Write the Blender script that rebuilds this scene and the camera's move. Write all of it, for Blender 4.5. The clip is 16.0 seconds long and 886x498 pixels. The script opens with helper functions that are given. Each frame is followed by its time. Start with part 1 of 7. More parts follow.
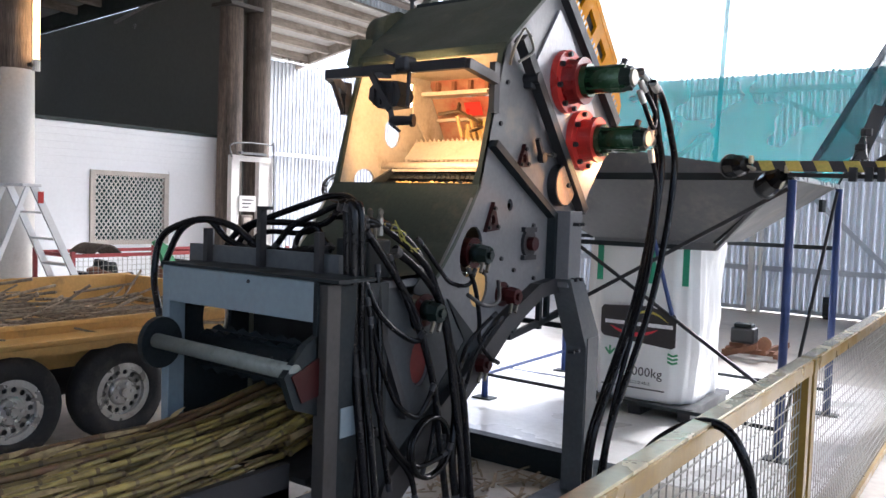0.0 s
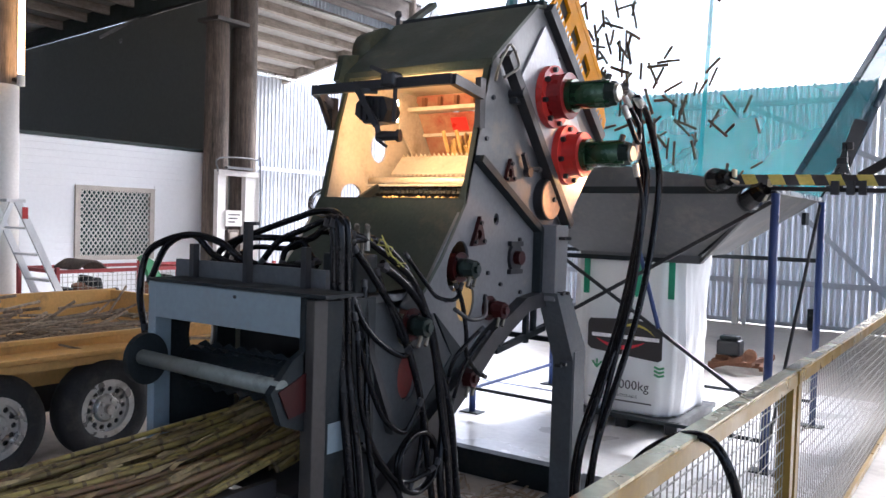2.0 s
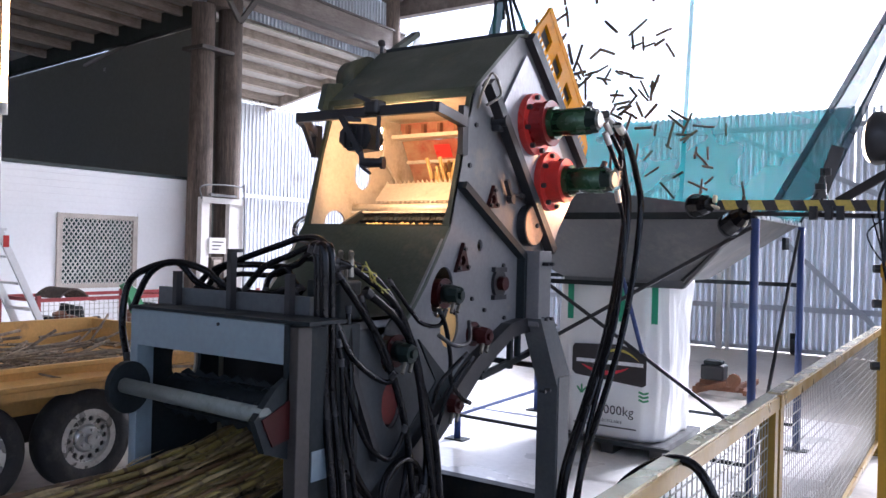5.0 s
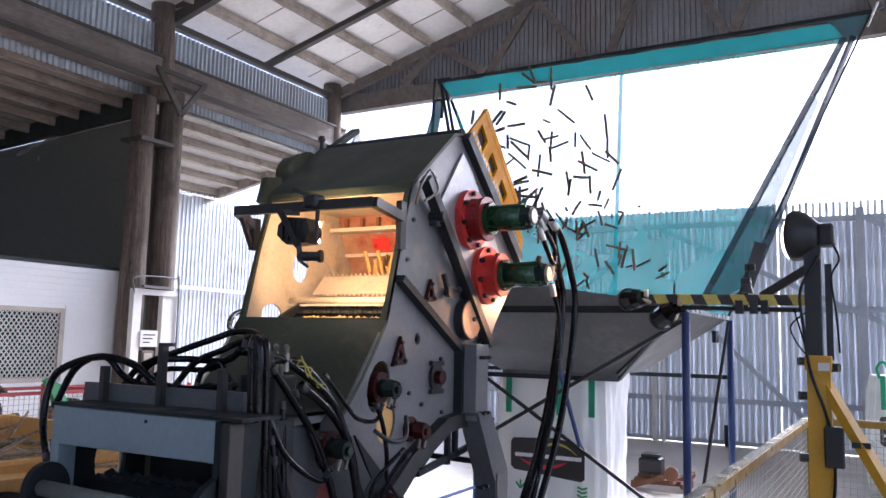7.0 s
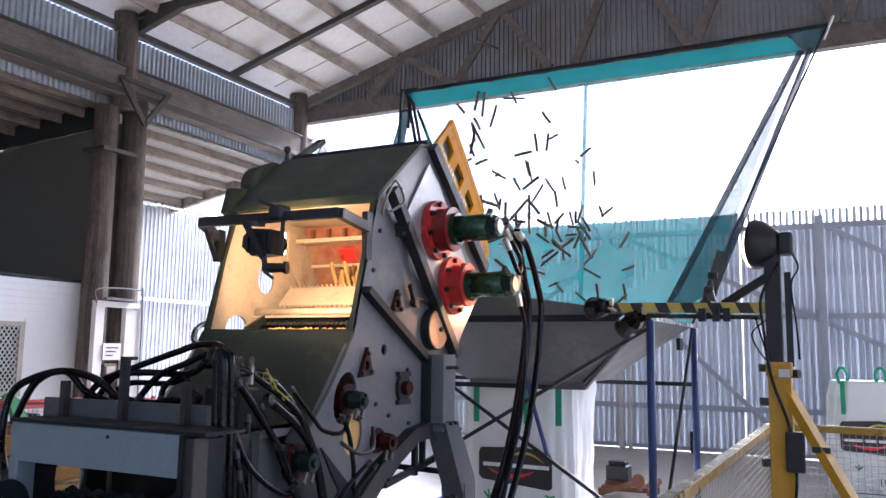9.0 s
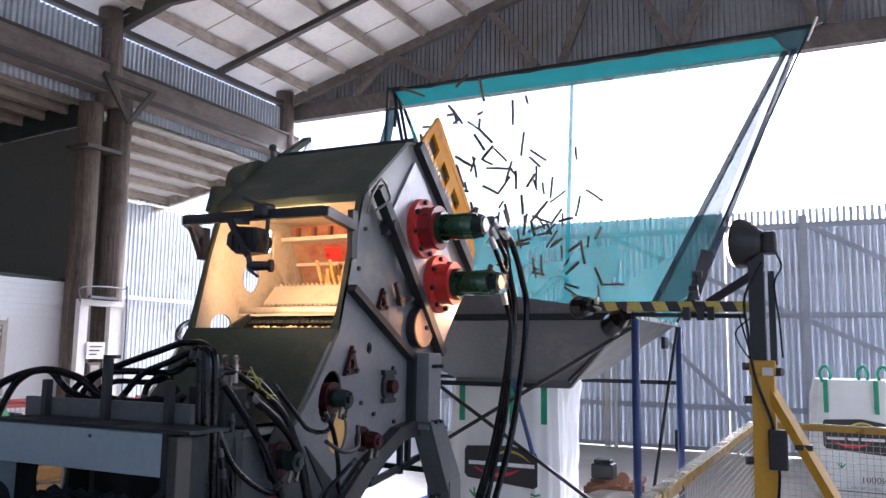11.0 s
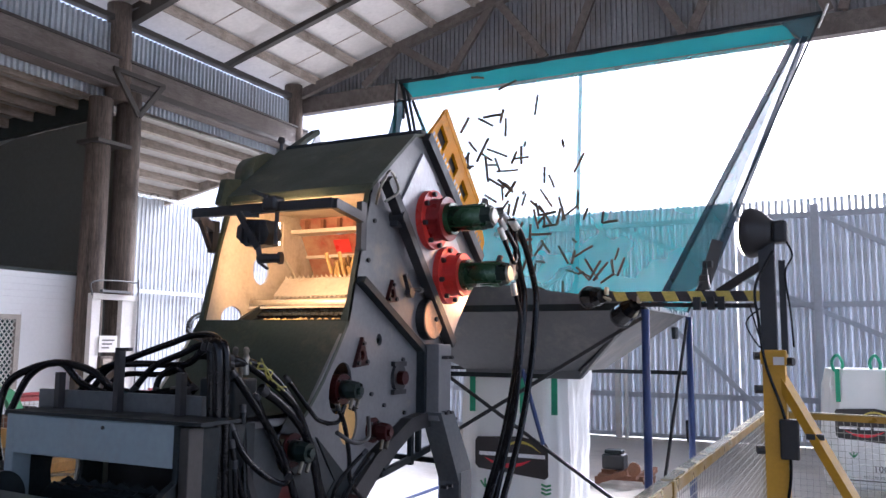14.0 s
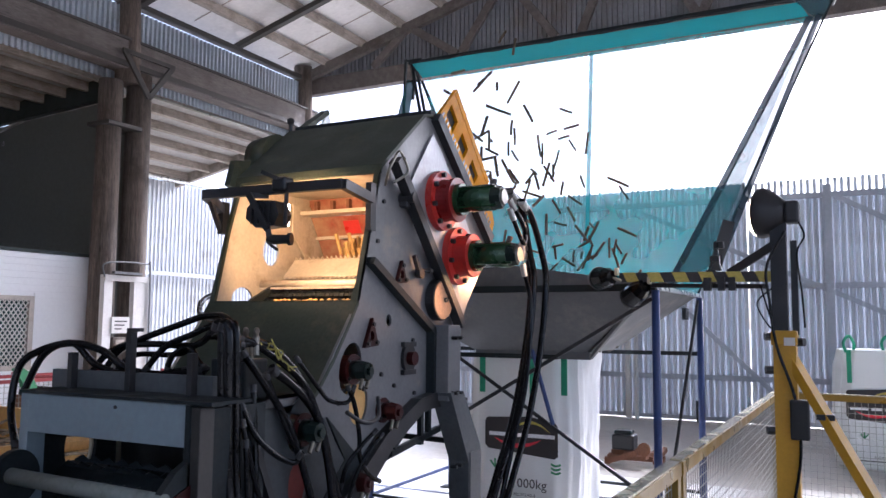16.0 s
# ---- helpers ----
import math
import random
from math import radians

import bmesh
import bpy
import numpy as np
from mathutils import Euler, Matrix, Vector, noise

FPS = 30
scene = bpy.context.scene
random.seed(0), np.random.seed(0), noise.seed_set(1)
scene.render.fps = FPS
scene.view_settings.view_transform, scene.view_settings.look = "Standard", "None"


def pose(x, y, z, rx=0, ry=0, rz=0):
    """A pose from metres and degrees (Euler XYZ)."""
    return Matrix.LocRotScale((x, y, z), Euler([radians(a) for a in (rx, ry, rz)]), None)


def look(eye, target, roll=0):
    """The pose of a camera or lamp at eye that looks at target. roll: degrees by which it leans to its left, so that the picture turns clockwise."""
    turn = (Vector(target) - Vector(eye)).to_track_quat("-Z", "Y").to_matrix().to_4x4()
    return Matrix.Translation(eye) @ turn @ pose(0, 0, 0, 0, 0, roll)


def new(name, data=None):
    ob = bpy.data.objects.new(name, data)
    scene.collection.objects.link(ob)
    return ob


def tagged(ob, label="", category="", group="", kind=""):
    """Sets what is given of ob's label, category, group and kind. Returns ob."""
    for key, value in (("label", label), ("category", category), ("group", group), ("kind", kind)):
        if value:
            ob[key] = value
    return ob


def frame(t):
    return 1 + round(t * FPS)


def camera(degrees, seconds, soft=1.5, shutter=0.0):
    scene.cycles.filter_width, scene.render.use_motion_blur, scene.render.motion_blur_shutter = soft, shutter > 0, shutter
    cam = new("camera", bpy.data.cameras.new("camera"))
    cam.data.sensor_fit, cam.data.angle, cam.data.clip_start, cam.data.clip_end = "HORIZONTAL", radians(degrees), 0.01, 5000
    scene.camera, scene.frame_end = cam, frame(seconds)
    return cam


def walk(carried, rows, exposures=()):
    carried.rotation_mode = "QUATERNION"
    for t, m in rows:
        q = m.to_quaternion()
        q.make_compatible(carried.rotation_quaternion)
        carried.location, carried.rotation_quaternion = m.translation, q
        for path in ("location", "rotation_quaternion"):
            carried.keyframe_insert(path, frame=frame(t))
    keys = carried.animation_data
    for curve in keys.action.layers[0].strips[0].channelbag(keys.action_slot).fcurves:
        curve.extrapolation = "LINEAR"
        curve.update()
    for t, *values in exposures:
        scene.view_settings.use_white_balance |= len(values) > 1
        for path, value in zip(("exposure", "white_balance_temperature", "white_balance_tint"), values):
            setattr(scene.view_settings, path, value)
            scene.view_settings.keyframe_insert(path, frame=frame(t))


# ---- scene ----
cam = camera(57.82, 16.0)
PATH = [
    (0.0, pose(-0.032, 0.018, 1.597, 87.03, -1.92, 35.81)),
    (0.5, pose(-0.032, 0.018, 1.598, 87.06, -1.76, 35.60)),
    (1.0, pose(-0.030, 0.016, 1.601, 87.38, -1.71, 35.35)),
    (1.5, pose(-0.028, 0.010, 1.603, 87.74, -1.67, 35.00)),
    (2.0, pose(-0.025, 0.011, 1.601, 88.04, -1.71, 34.88)),
    (2.5, pose(-0.025, 0.010, 1.599, 88.25, -1.71, 34.71)),
    (3.0, pose(-0.026, 0.012, 1.598, 89.08, -1.64, 34.51)),
    (5.5, pose(-0.008, -0.005, 1.602, 90.57, -1.29, 33.18)),
    (6.0, pose(-0.003, -0.011, 1.604, 94.07, -1.54, 31.82)),
    (6.5, pose(0.003, -0.014, 1.605, 96.30, -1.56, 30.09)),
    (7.0, pose(0.008, -0.017, 1.606, 96.64, -1.41, 29.45)),
    (7.5, pose(0.012, -0.019, 1.606, 96.91, -1.23, 29.09)),
    (8.0, pose(0.016, -0.021, 1.608, 97.04, -1.08, 28.78)),
    (8.5, pose(0.019, -0.022, 1.609, 97.16, -0.94, 28.11)),
    (9.0, pose(0.020, -0.021, 1.610, 97.36, -0.83, 27.22)),
    (11.5, pose(0.025, -0.016, 1.607, 97.24, -0.80, 26.25)),
    (12.0, pose(0.025, -0.015, 1.608, 97.10, -0.69, 26.42)),
    (12.5, pose(0.027, -0.013, 1.607, 97.02, -0.55, 26.59)),
    (13.0, pose(0.026, -0.012, 1.605, 96.88, -0.57, 26.73)),
    (13.5, pose(0.026, -0.014, 1.605, 96.76, -0.56, 26.82)),
    (14.0, pose(0.028, -0.016, 1.604, 96.72, -0.50, 27.01)),
    (14.5, pose(0.029, -0.014, 1.604, 96.65, -0.42, 27.19)),
    (15.0, pose(0.030, -0.013, 1.603, 96.50, -0.39, 27.27)),
    (15.5, pose(0.030, -0.013, 1.601, 96.09, -0.41, 27.40)),
    (16.0, pose(0.030, -0.011, 1.601, 95.39, -0.49, 27.75)),
]
walk(cam, PATH, [(0, 1.91, 5720, 14), (1.5, 1.91, 5680, 14), (2.5, 1.79, 5500, 19), (3.0, 1.83, 5440, 20), (5.5, 1.80, 5440, 20), (6.5, 1.69, 5430, 20), (9.0, 1.70, 5440, 20), (12.0, 1.69, 5440, 20), (14.5, 1.61, 5440, 20), (16, 1.52, 5440, 20)])

# ---------------------------------------------------------------- world and light
world = bpy.data.worlds.new("world")
scene.world = world
world.use_nodes = True
wn, wl = world.node_tree.nodes, world.node_tree.links
sky = wn.new("ShaderNodeTexSky")
sky.sky_type, sky.sun_disc = "NISHITA", False
sky.sun_elevation, sky.sun_rotation = radians(36), radians(15)
sky.dust_density, sky.air_density = 4.0, 1.0
hsv = wn.new("ShaderNodeHueSaturation")
hsv.inputs["Saturation"].default_value = 0.7
wl.new(sky.outputs[0], hsv.inputs["Color"])
wl.new(hsv.outputs[0], wn["Background"].inputs["Color"])
wn["Background"].inputs["Strength"].default_value = 0.15

sun = new("sun", bpy.data.lights.new("sun", "SUN"))
sun.data.energy, sun.data.angle, sun.data.color = 3.0, radians(12), (1, 0.97, 0.92)
sun.matrix_world = look((0, 0, 0), (-math.cos(radians(36)) * math.sin(radians(15)), -math.cos(radians(36)) * math.cos(radians(15)), -math.sin(radians(36))))


# ---------------------------------------------------------------- materials
def mat(name, color, rough=0.6, metal=0.0, vary=0.25, scale=6.0, fine=60.0, bump=0.15, dirt=None, dirt_amount=0.0, spec=0.5, stretch=(1, 1, 1), island=0.0):
    """A surface with colour variation at two scales, fine relief and optional stains."""
    m = bpy.data.materials.new(name)
    m.use_nodes = True
    n, l = m.node_tree.nodes, m.node_tree.links
    b = n["Principled BSDF"]
    tc = n.new("ShaderNodeTexCoord")
    mp = n.new("ShaderNodeMapping")
    mp.inputs["Scale"].default_value = stretch
    l.new(tc.outputs["Object"], mp.inputs["Vector"])
    big = n.new("ShaderNodeTexNoise")
    big.inputs["Scale"].default_value, big.inputs["Detail"].default_value = scale, 6
    l.new(mp.outputs[0], big.inputs["Vector"])
    small = n.new("ShaderNodeTexNoise")
    small.inputs["Scale"].default_value, small.inputs["Detail"].default_value = fine, 4
    l.new(mp.outputs[0], small.inputs["Vector"])
    add = n.new("ShaderNodeMath")
    add.operation = "ADD"
    l.new(big.outputs["Fac"], add.inputs[0]), l.new(small.outputs["Fac"], add.inputs[1])
    rng = n.new("ShaderNodeMapRange")
    rng.inputs["From Min"].default_value, rng.inputs["From Max"].default_value = 0.6, 1.4
    rng.inputs["To Min"].default_value, rng.inputs["To Max"].default_value = 1 - vary, 1 + vary
    l.new(add.outputs[0], rng.inputs["Value"])
    mul = n.new("ShaderNodeVectorMath")
    mul.operation = "SCALE"
    mul.inputs[0].default_value = color
    value = rng.outputs[0]
    if island:
        info, r2, m2 = n.new("ShaderNodeObjectInfo"), n.new("ShaderNodeMapRange"), n.new("ShaderNodeMath")
        r2.inputs["To Min"].default_value, r2.inputs["To Max"].default_value = 1 - island, 1 + island
        l.new(info.outputs["Random"], r2.inputs["Value"])
        m2.operation = "MULTIPLY"
        l.new(rng.outputs[0], m2.inputs[0]), l.new(r2.outputs[0], m2.inputs[1])
        value = m2.outputs[0]
    l.new(value, mul.inputs["Scale"])
    out = mul.outputs[0]
    if dirt:
        dn = n.new("ShaderNodeTexNoise")
        dn.inputs["Scale"].default_value, dn.inputs["Detail"].default_value, dn.inputs["Roughness"].default_value = scale * 0.7, 9, 0.7
        l.new(tc.outputs["Object"], dn.inputs["Vector"])
        dr = n.new("ShaderNodeMapRange")
        dr.inputs["From Min"].default_value, dr.inputs["From Max"].default_value = 0.62 - dirt_amount * 0.3, 0.75
        l.new(dn.outputs["Fac"], dr.inputs["Value"])
        mx = n.new("ShaderNodeMix")
        mx.data_type = "RGBA"
        l.new(dr.outputs[0], mx.inputs["Factor"]), l.new(out, mx.inputs["A"])
        mx.inputs["B"].default_value = (*dirt, 1)
        out = mx.outputs["Result"]
    l.new(out, b.inputs["Base Color"])
    rr = n.new("ShaderNodeMapRange")
    rr.inputs["From Min"].default_value, rr.inputs["From Max"].default_value = 0.3, 0.7
    rr.inputs["To Min"].default_value, rr.inputs["To Max"].default_value = max(0.05, rough - 0.12), min(1, rough + 0.12)
    l.new(big.outputs["Fac"], rr.inputs["Value"]), l.new(rr.outputs[0], b.inputs["Roughness"])
    b.inputs["Metallic"].default_value = metal
    b.inputs["Specular IOR Level"].default_value = spec
    bp = n.new("ShaderNodeBump")
    bp.inputs["Strength"].default_value, bp.inputs["Distance"].default_value = bump, 0.01
    l.new(add.outputs[0], bp.inputs["Height"]), l.new(bp.outputs[0], b.inputs["Normal"])
    return m


def glow(name, color, strength):
    m = bpy.data.materials.new(name)
    m.use_nodes = True
    b = m.node_tree.nodes["Principled BSDF"]
    b.inputs["Base Color"].default_value = (0.8, 0.8, 0.8, 1)
    b.inputs["Emission Color"].default_value = (*color, 1)
    b.inputs["Emission Strength"].default_value = strength
    return m


def netting(name, color, cover):
    """A fine woven shade cloth: threads with open gaps between them."""
    m = bpy.data.materials.new(name)
    m.use_nodes = True
    n, l = m.node_tree.nodes, m.node_tree.links
    b = n["Principled BSDF"]
    b.inputs["Base Color"].default_value = (*color, 1)
    b.inputs["Roughness"].default_value = 0.7
    tr = n.new("ShaderNodeBsdfTransparent")
    tl = n.new("ShaderNodeBsdfTranslucent")
    tl.inputs["Color"].default_value = (*color, 1)
    half, mix = n.new("ShaderNodeMixShader"), n.new("ShaderNodeMixShader")
    half.inputs[0].default_value = 0.55
    l.new(b.outputs[0], half.inputs[1]), l.new(tl.outputs[0], half.inputs[2])
    tc, no, rg = n.new("ShaderNodeTexCoord"), n.new("ShaderNodeTexNoise"), n.new("ShaderNodeMapRange")
    no.inputs["Scale"].default_value = 2.0
    l.new(tc.outputs["Object"], no.inputs["Vector"])
    rg.inputs["To Min"].default_value, rg.inputs["To Max"].default_value = cover - 0.12, cover + 0.12
    l.new(no.outputs["Fac"], rg.inputs["Value"]), l.new(rg.outputs[0], mix.inputs[0])
    l.new(tr.outputs[0], mix.inputs[1]), l.new(half.outputs[0], mix.inputs[2])
    l.new(mix.outputs[0], n["Material Output"].inputs["Surface"])
    return m


M_CONCRETE = mat("concrete", (0.465, 0.425, 0.365), 0.45, 0, 0.2, 0.8, 14, 0.12, (0.2, 0.17, 0.13), 0.35)
M_SLAB = mat("pale_slab", (0.74, 0.73, 0.70), 0.3, 0, 0.12, 1.2, 20, 0.08, (0.4, 0.36, 0.3), 0.2)
M_YARD = mat("yard", (0.5, 0.47, 0.42), 0.9, 0, 0.2, 0.3, 5, 0.2)
M_PLATE = mat("grey_plate_paint", (0.155, 0.155, 0.158), 0.42, 0.1, 0.16, 5, 50, 0.06, (0.25, 0.22, 0.18), 0.15)
M_BARE = mat("bare_panel_steel", (0.36, 0.36, 0.38), 0.4, 0.4, 0.2, 4, 40, 0.05, (0.22, 0.2, 0.18), 0.25, stretch=(1, 2, 0.6))
M_FACE = mat("bluegrey_paint", (0.235, 0.295, 0.325), 0.45, 0, 0.1, 4, 40, 0.05, (0.25, 0.25, 0.23), 0.2)
M_HOOD = mat("olive_grey_paint", (0.040, 0.051, 0.037), 0.5, 0, 0.3, 5, 60, 0.08, (0.11, 0.095, 0.06), 0.25, spec=0.3)
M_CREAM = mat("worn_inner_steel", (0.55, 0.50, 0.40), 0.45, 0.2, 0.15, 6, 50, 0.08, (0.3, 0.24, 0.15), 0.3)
M_FRAME = mat("dark_frame_paint", (0.019, 0.024, 0.026), 0.5, 0.0, 0.3, 7, 60, 0.06, (0.04, 0.037, 0.032), 0.25, spec=0.18)
M_PIPE = mat("worn_pipe_paint", (0.19, 0.21, 0.19), 0.42, 0.1, 0.2, 8, 50, 0.05, (0.08, 0.08, 0.07), 0.3)
# tan disc with the orange lamp light put into its colour
M_DISC = mat("lamplit_tan_disc", (0.62, 0.36, 0.2), 0.5)
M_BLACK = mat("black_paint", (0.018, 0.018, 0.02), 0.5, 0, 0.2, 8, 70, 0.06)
M_RUBBER = mat("hose_rubber", (0.006, 0.006, 0.007), 0.17, 0, 0.2, 8, 80, 0.02, spec=0.22)
M_TYRE = mat("tyre_rubber", (0.02, 0.02, 0.021), 0.8, 0, 0.25, 10, 60, 0.2, (0.07, 0.06, 0.05), 0.3)
M_RED = mat("red_paint", (0.50, 0.03, 0.022), 0.35, 0, 0.12, 8, 50, 0.05, (0.25, 0.03, 0.02), 0.1)
M_GUARD = mat("stained_red_guard", (0.25, 0.045, 0.025), 0.5, 0, 0.3, 7, 50, 0.1, (0.42, 0.30, 0.18), 0.8)
M_BOSS = mat("deep_red_paint", (0.24, 0.015, 0.015), 0.35)
M_DKRED = mat("dark_red_paint", (0.036, 0.004, 0.004), 0.45, 0, 0.3, 8, 50, 0.05, (0.02, 0.012, 0.012), 0.3, spec=0.25)
M_SMALLMOTOR = mat("dark_motor_paint", (0.01, 0.02, 0.017), 0.35, 0.3, 0.2, 9, 60, 0.05)
M_GREEN = mat("motor_green_paint", (0.02, 0.06, 0.026), 0.25, 0.2, 0.2, 9, 60, 0.05)
M_YELLOW = mat("yellow_paint", (0.66, 0.27, 0.0), 0.5, 0, 0.1, 5, 50, 0.05, (0.3, 0.13, 0.01), 0.15, spec=0.1)
M_STEEL = mat("bare_steel", (0.62, 0.62, 0.60), 0.3, 0.9, 0.12, 9, 80, 0.05)
M_BRASS = mat("plated_fitting", (0.55, 0.48, 0.32), 0.3, 0.9, 0.15, 9, 80, 0.05)
M_GALV = mat("galvanised_sheet", (0.125, 0.127, 0.13), 0.5, 0.2, 0.12, 3, 30, 0.05, (0.24, 0.22, 0.2), 0.25)
M_BLUE = mat("blue_pole_paint", (0.018, 0.04, 0.145), 0.4, 0, 0.15, 7, 60, 0.05)
M_BAG = mat("woven_white_bag", (0.82, 0.82, 0.80), 0.65, 0, 0.06, 3, 140, 0.25)
M_PRINT = mat("dark_print", (0.035, 0.03, 0.03), 0.6, 0, 0.2, 8, 90, 0.1)
M_PRINTRED = mat("red_print", (0.7, 0.03, 0.05), 0.6)
M_PRINTYEL = mat("yellow_print", (0.55, 0.45, 0.08), 0.6)
M_PRINTGRN = mat("green_print", (0.06, 0.28, 0.12), 0.6)
M_WHITEINK = mat("white_print", (0.85, 0.85, 0.85), 0.6)
M_STRAP = mat("green_strap", (0.03, 0.30, 0.16), 0.7)
M_CORR = mat("corrugated_steel", (0.75, 0.79, 0.87), 0.4, 0.2, 0.12, 1.2, 20, 0.04, (0.3, 0.28, 0.27), 0.2, stretch=(1, 1, 0.25))
M_PALE = mat("bluegrey_steel_pale", (0.66, 0.68, 0.72), 0.45, 0.15, 0.15, 1.6, 22, 0.05, (0.28, 0.27, 0.27), 0.25, stretch=(1, 1, 0.25), island=0.12)
M_GIRT = mat("bluegrey_steel_girt", (0.43, 0.45, 0.50), 0.5, 0.15, 0.15, 1.6, 22, 0.05)
M_WESTSHEET = mat("weathered_white_sheet", (0.60, 0.62, 0.66), 0.5, 0.1, 0.14, 1.2, 20, 0.04, (0.3, 0.28, 0.27), 0.2, stretch=(1, 1, 0.25))
M_CLERE = mat("dull_corrugated_steel", (0.50, 0.55, 0.60), 0.45, 0.3, 0.15, 1.2, 20, 0.04, (0.22, 0.2, 0.19), 0.3)
M_LEAN = mat("dark_leanto_lining", (0.38, 0.365, 0.345), 0.7, 0, 0.2, 1.5, 12, 0.15)
M_CORRDARK = mat("old_corrugated_steel", (0.25, 0.26, 0.28), 0.5, 0.2, 0.2, 1.0, 14, 0.05, (0.2, 0.17, 0.14), 0.3)
M_TIMBER = mat("weathered_timber", (0.125, 0.098, 0.08), 0.85, 0, 0.95, 3, 22, 0.7, (0.05, 0.04, 0.032), 0.5, stretch=(6, 6, 0.3))
M_BEAM = mat("grey_timber_beam", (0.145, 0.126, 0.115), 0.85, 0, 0.6, 2.5, 22, 0.5, (0.085, 0.07, 0.058), 0.55, stretch=(4, 0.35, 4))
M_PURLIN = mat("pale_purlin", (0.33, 0.285, 0.24), 0.85, 0, 0.5, 2.5, 24, 0.4, (0.13, 0.105, 0.08), 0.45, stretch=(4, 0.35, 4))
M_IRON = mat("dark_steel_angle", (0.06, 0.055, 0.05), 0.6, 0.3, 0.2, 6, 50, 0.08)
M_ROOF = mat("foil_roof_lining", (0.72, 0.70, 0.68), 0.6, 0, 0.1, 1.5, 12, 0.15, (0.45, 0.42, 0.4), 0.2)
M_WHITEWALL = mat("white_ribbed_cladding", (0.86, 0.875, 0.89), 0.45, 0, 0.04, 1.0, 20, 0.03)
M_DARKWALL = mat("dark_partition", (0.135, 0.142, 0.127), 0.6, 0, 0.12, 1.0, 15, 0.05)
M_DARKTRIM = mat("dark_green_fascia", (0.02, 0.03, 0.028), 0.6)
M_WHITE = mat("white_paint", (0.62, 0.60, 0.57), 0.6, 0, 0.1, 2, 30, 0.08, (0.45, 0.4, 0.34), 0.2)
M_ALU = mat("aluminium", (0.7, 0.7, 0.7), 0.4, 0.6, 0.1, 8, 60, 0.05)
M_TRAILER = mat("ochre_trailer_paint", (0.66, 0.39, 0.12), 0.5, 0, 0.15, 4, 40, 0.08, (0.25, 0.16, 0.08), 0.3)
M_RIM = mat("silver_wheel_paint", (0.52, 0.51, 0.48), 0.32, 0.7, 0.15, 9, 60, 0.05, (0.25, 0.2, 0.15), 0.25)
M_RAIL = mat("ochre_rail_paint", (0.28, 0.175, 0.03), 0.35, 0.2, 0.15, 5, 50, 0.05, (0.25, 0.16, 0.08), 0.2)
# paler rail colour that carries the highlight along the top
M_RAILGLINT = mat("rail_top_highlight", (0.5, 0.45, 0.3), 0.22, 0.5, 0.15, 5, 50, 0.05)
M_TRIPOD = mat("yellow_tripod_paint", (0.50, 0.27, 0.015), 0.4, 0, 0.12, 6, 50, 0.05)
M_WIRE = mat("mesh_wire", (0.36, 0.35, 0.31), 0.4, 0.6, 0.1, 20, 90, 0.0)
M_GLASS = mat("dark_window_glass", (0.02, 0.05, 0.05), 0.1, 0, 0.2, 2, 20, 0.02)
M_SASH = mat("beige_window_frame", (0.46, 0.42, 0.37), 0.5)
# side plate grey with its lower shade put into the colour
M_SIDESHADE = mat("shaded_side_paint", (0.045, 0.05, 0.053), 0.5, 0, 0.25, 5, 50, 0.06, (0.08, 0.075, 0.065), 0.25, spec=0.3)
M_LEG = mat("dark_grey_leg_paint", (0.09, 0.098, 0.102), 0.5, 0, 0.25, 5, 50, 0.06, (0.12, 0.11, 0.1), 0.2)
M_SCREEN = mat("pale_window_screen", (0.66, 0.66, 0.62), 0.5)
M_BLACKPLASTIC = mat("black_plastic", (0.015, 0.015, 0.016), 0.45)
M_CANE = mat("cane_stalk", (0.30, 0.24, 0.065), 0.4, 0, 0.6, 5, 40, 0.15, (0.07, 0.028, 0.022), 0.85, island=0.6, stretch=(1, 0.6, 1))
M_CANEBROWN = mat("brown_cane_stalk", (0.12, 0.065, 0.03), 0.4, 0, 0.6, 5, 40, 0.15, (0.2, 0.15, 0.05), 0.5, island=0.6, stretch=(1, 0.6, 1))
M_NODE = mat("cane_node", (0.11, 0.075, 0.032), 0.6, 0, 0.4, 12, 60, 0.1, island=0.5)
M_SHEATH = mat("dry_leaf_sheath", (0.36, 0.27, 0.13), 0.8, 0, 0.6, 8, 50, 0.2, (0.12, 0.07, 0.04), 0.5, island=0.4)
M_STEELDULL = mat("dull_plating", (0.25, 0.24, 0.21), 0.35, 0.9, 0.2, 12, 80, 0.05)
M_FITTING = mat("oily_plating", (0.16, 0.15, 0.12), 0.45, 0.7, 0.3, 12, 80, 0.05)
M_DULLRED = mat("dull_red_paint", (0.16, 0.022, 0.018), 0.5, 0, 0.3, 9, 50, 0.08, (0.05, 0.03, 0.03), 0.3)
M_LEAD = mat("yellow_cable", (0.32, 0.29, 0.05), 0.5)
M_BILLET = mat("cane_billet", (0.075, 0.05, 0.025), 0.6, 0, 0.3, 10, 50, 0.15, island=0.4)
M_CHIP = mat("pale_cane_chips", (0.46, 0.31, 0.11), 0.6, 0, 0.3, 20, 70, 0.2)
M_TRASH = mat("dry_leaf_trash", (0.30, 0.24, 0.17), 0.9, 0, 0.7, 6, 40, 0.3)
M_RUST = mat("rusty_iron", (0.20, 0.09, 0.05), 0.85, 0, 0.35, 6, 40, 0.3)
M_RACK = mat("red_rack_paint", (0.35, 0.05, 0.05), 0.5, 0, 0.2)
M_TAPE_Y = mat("tape_yellow", (0.6, 0.5, 0.12), 0.5)
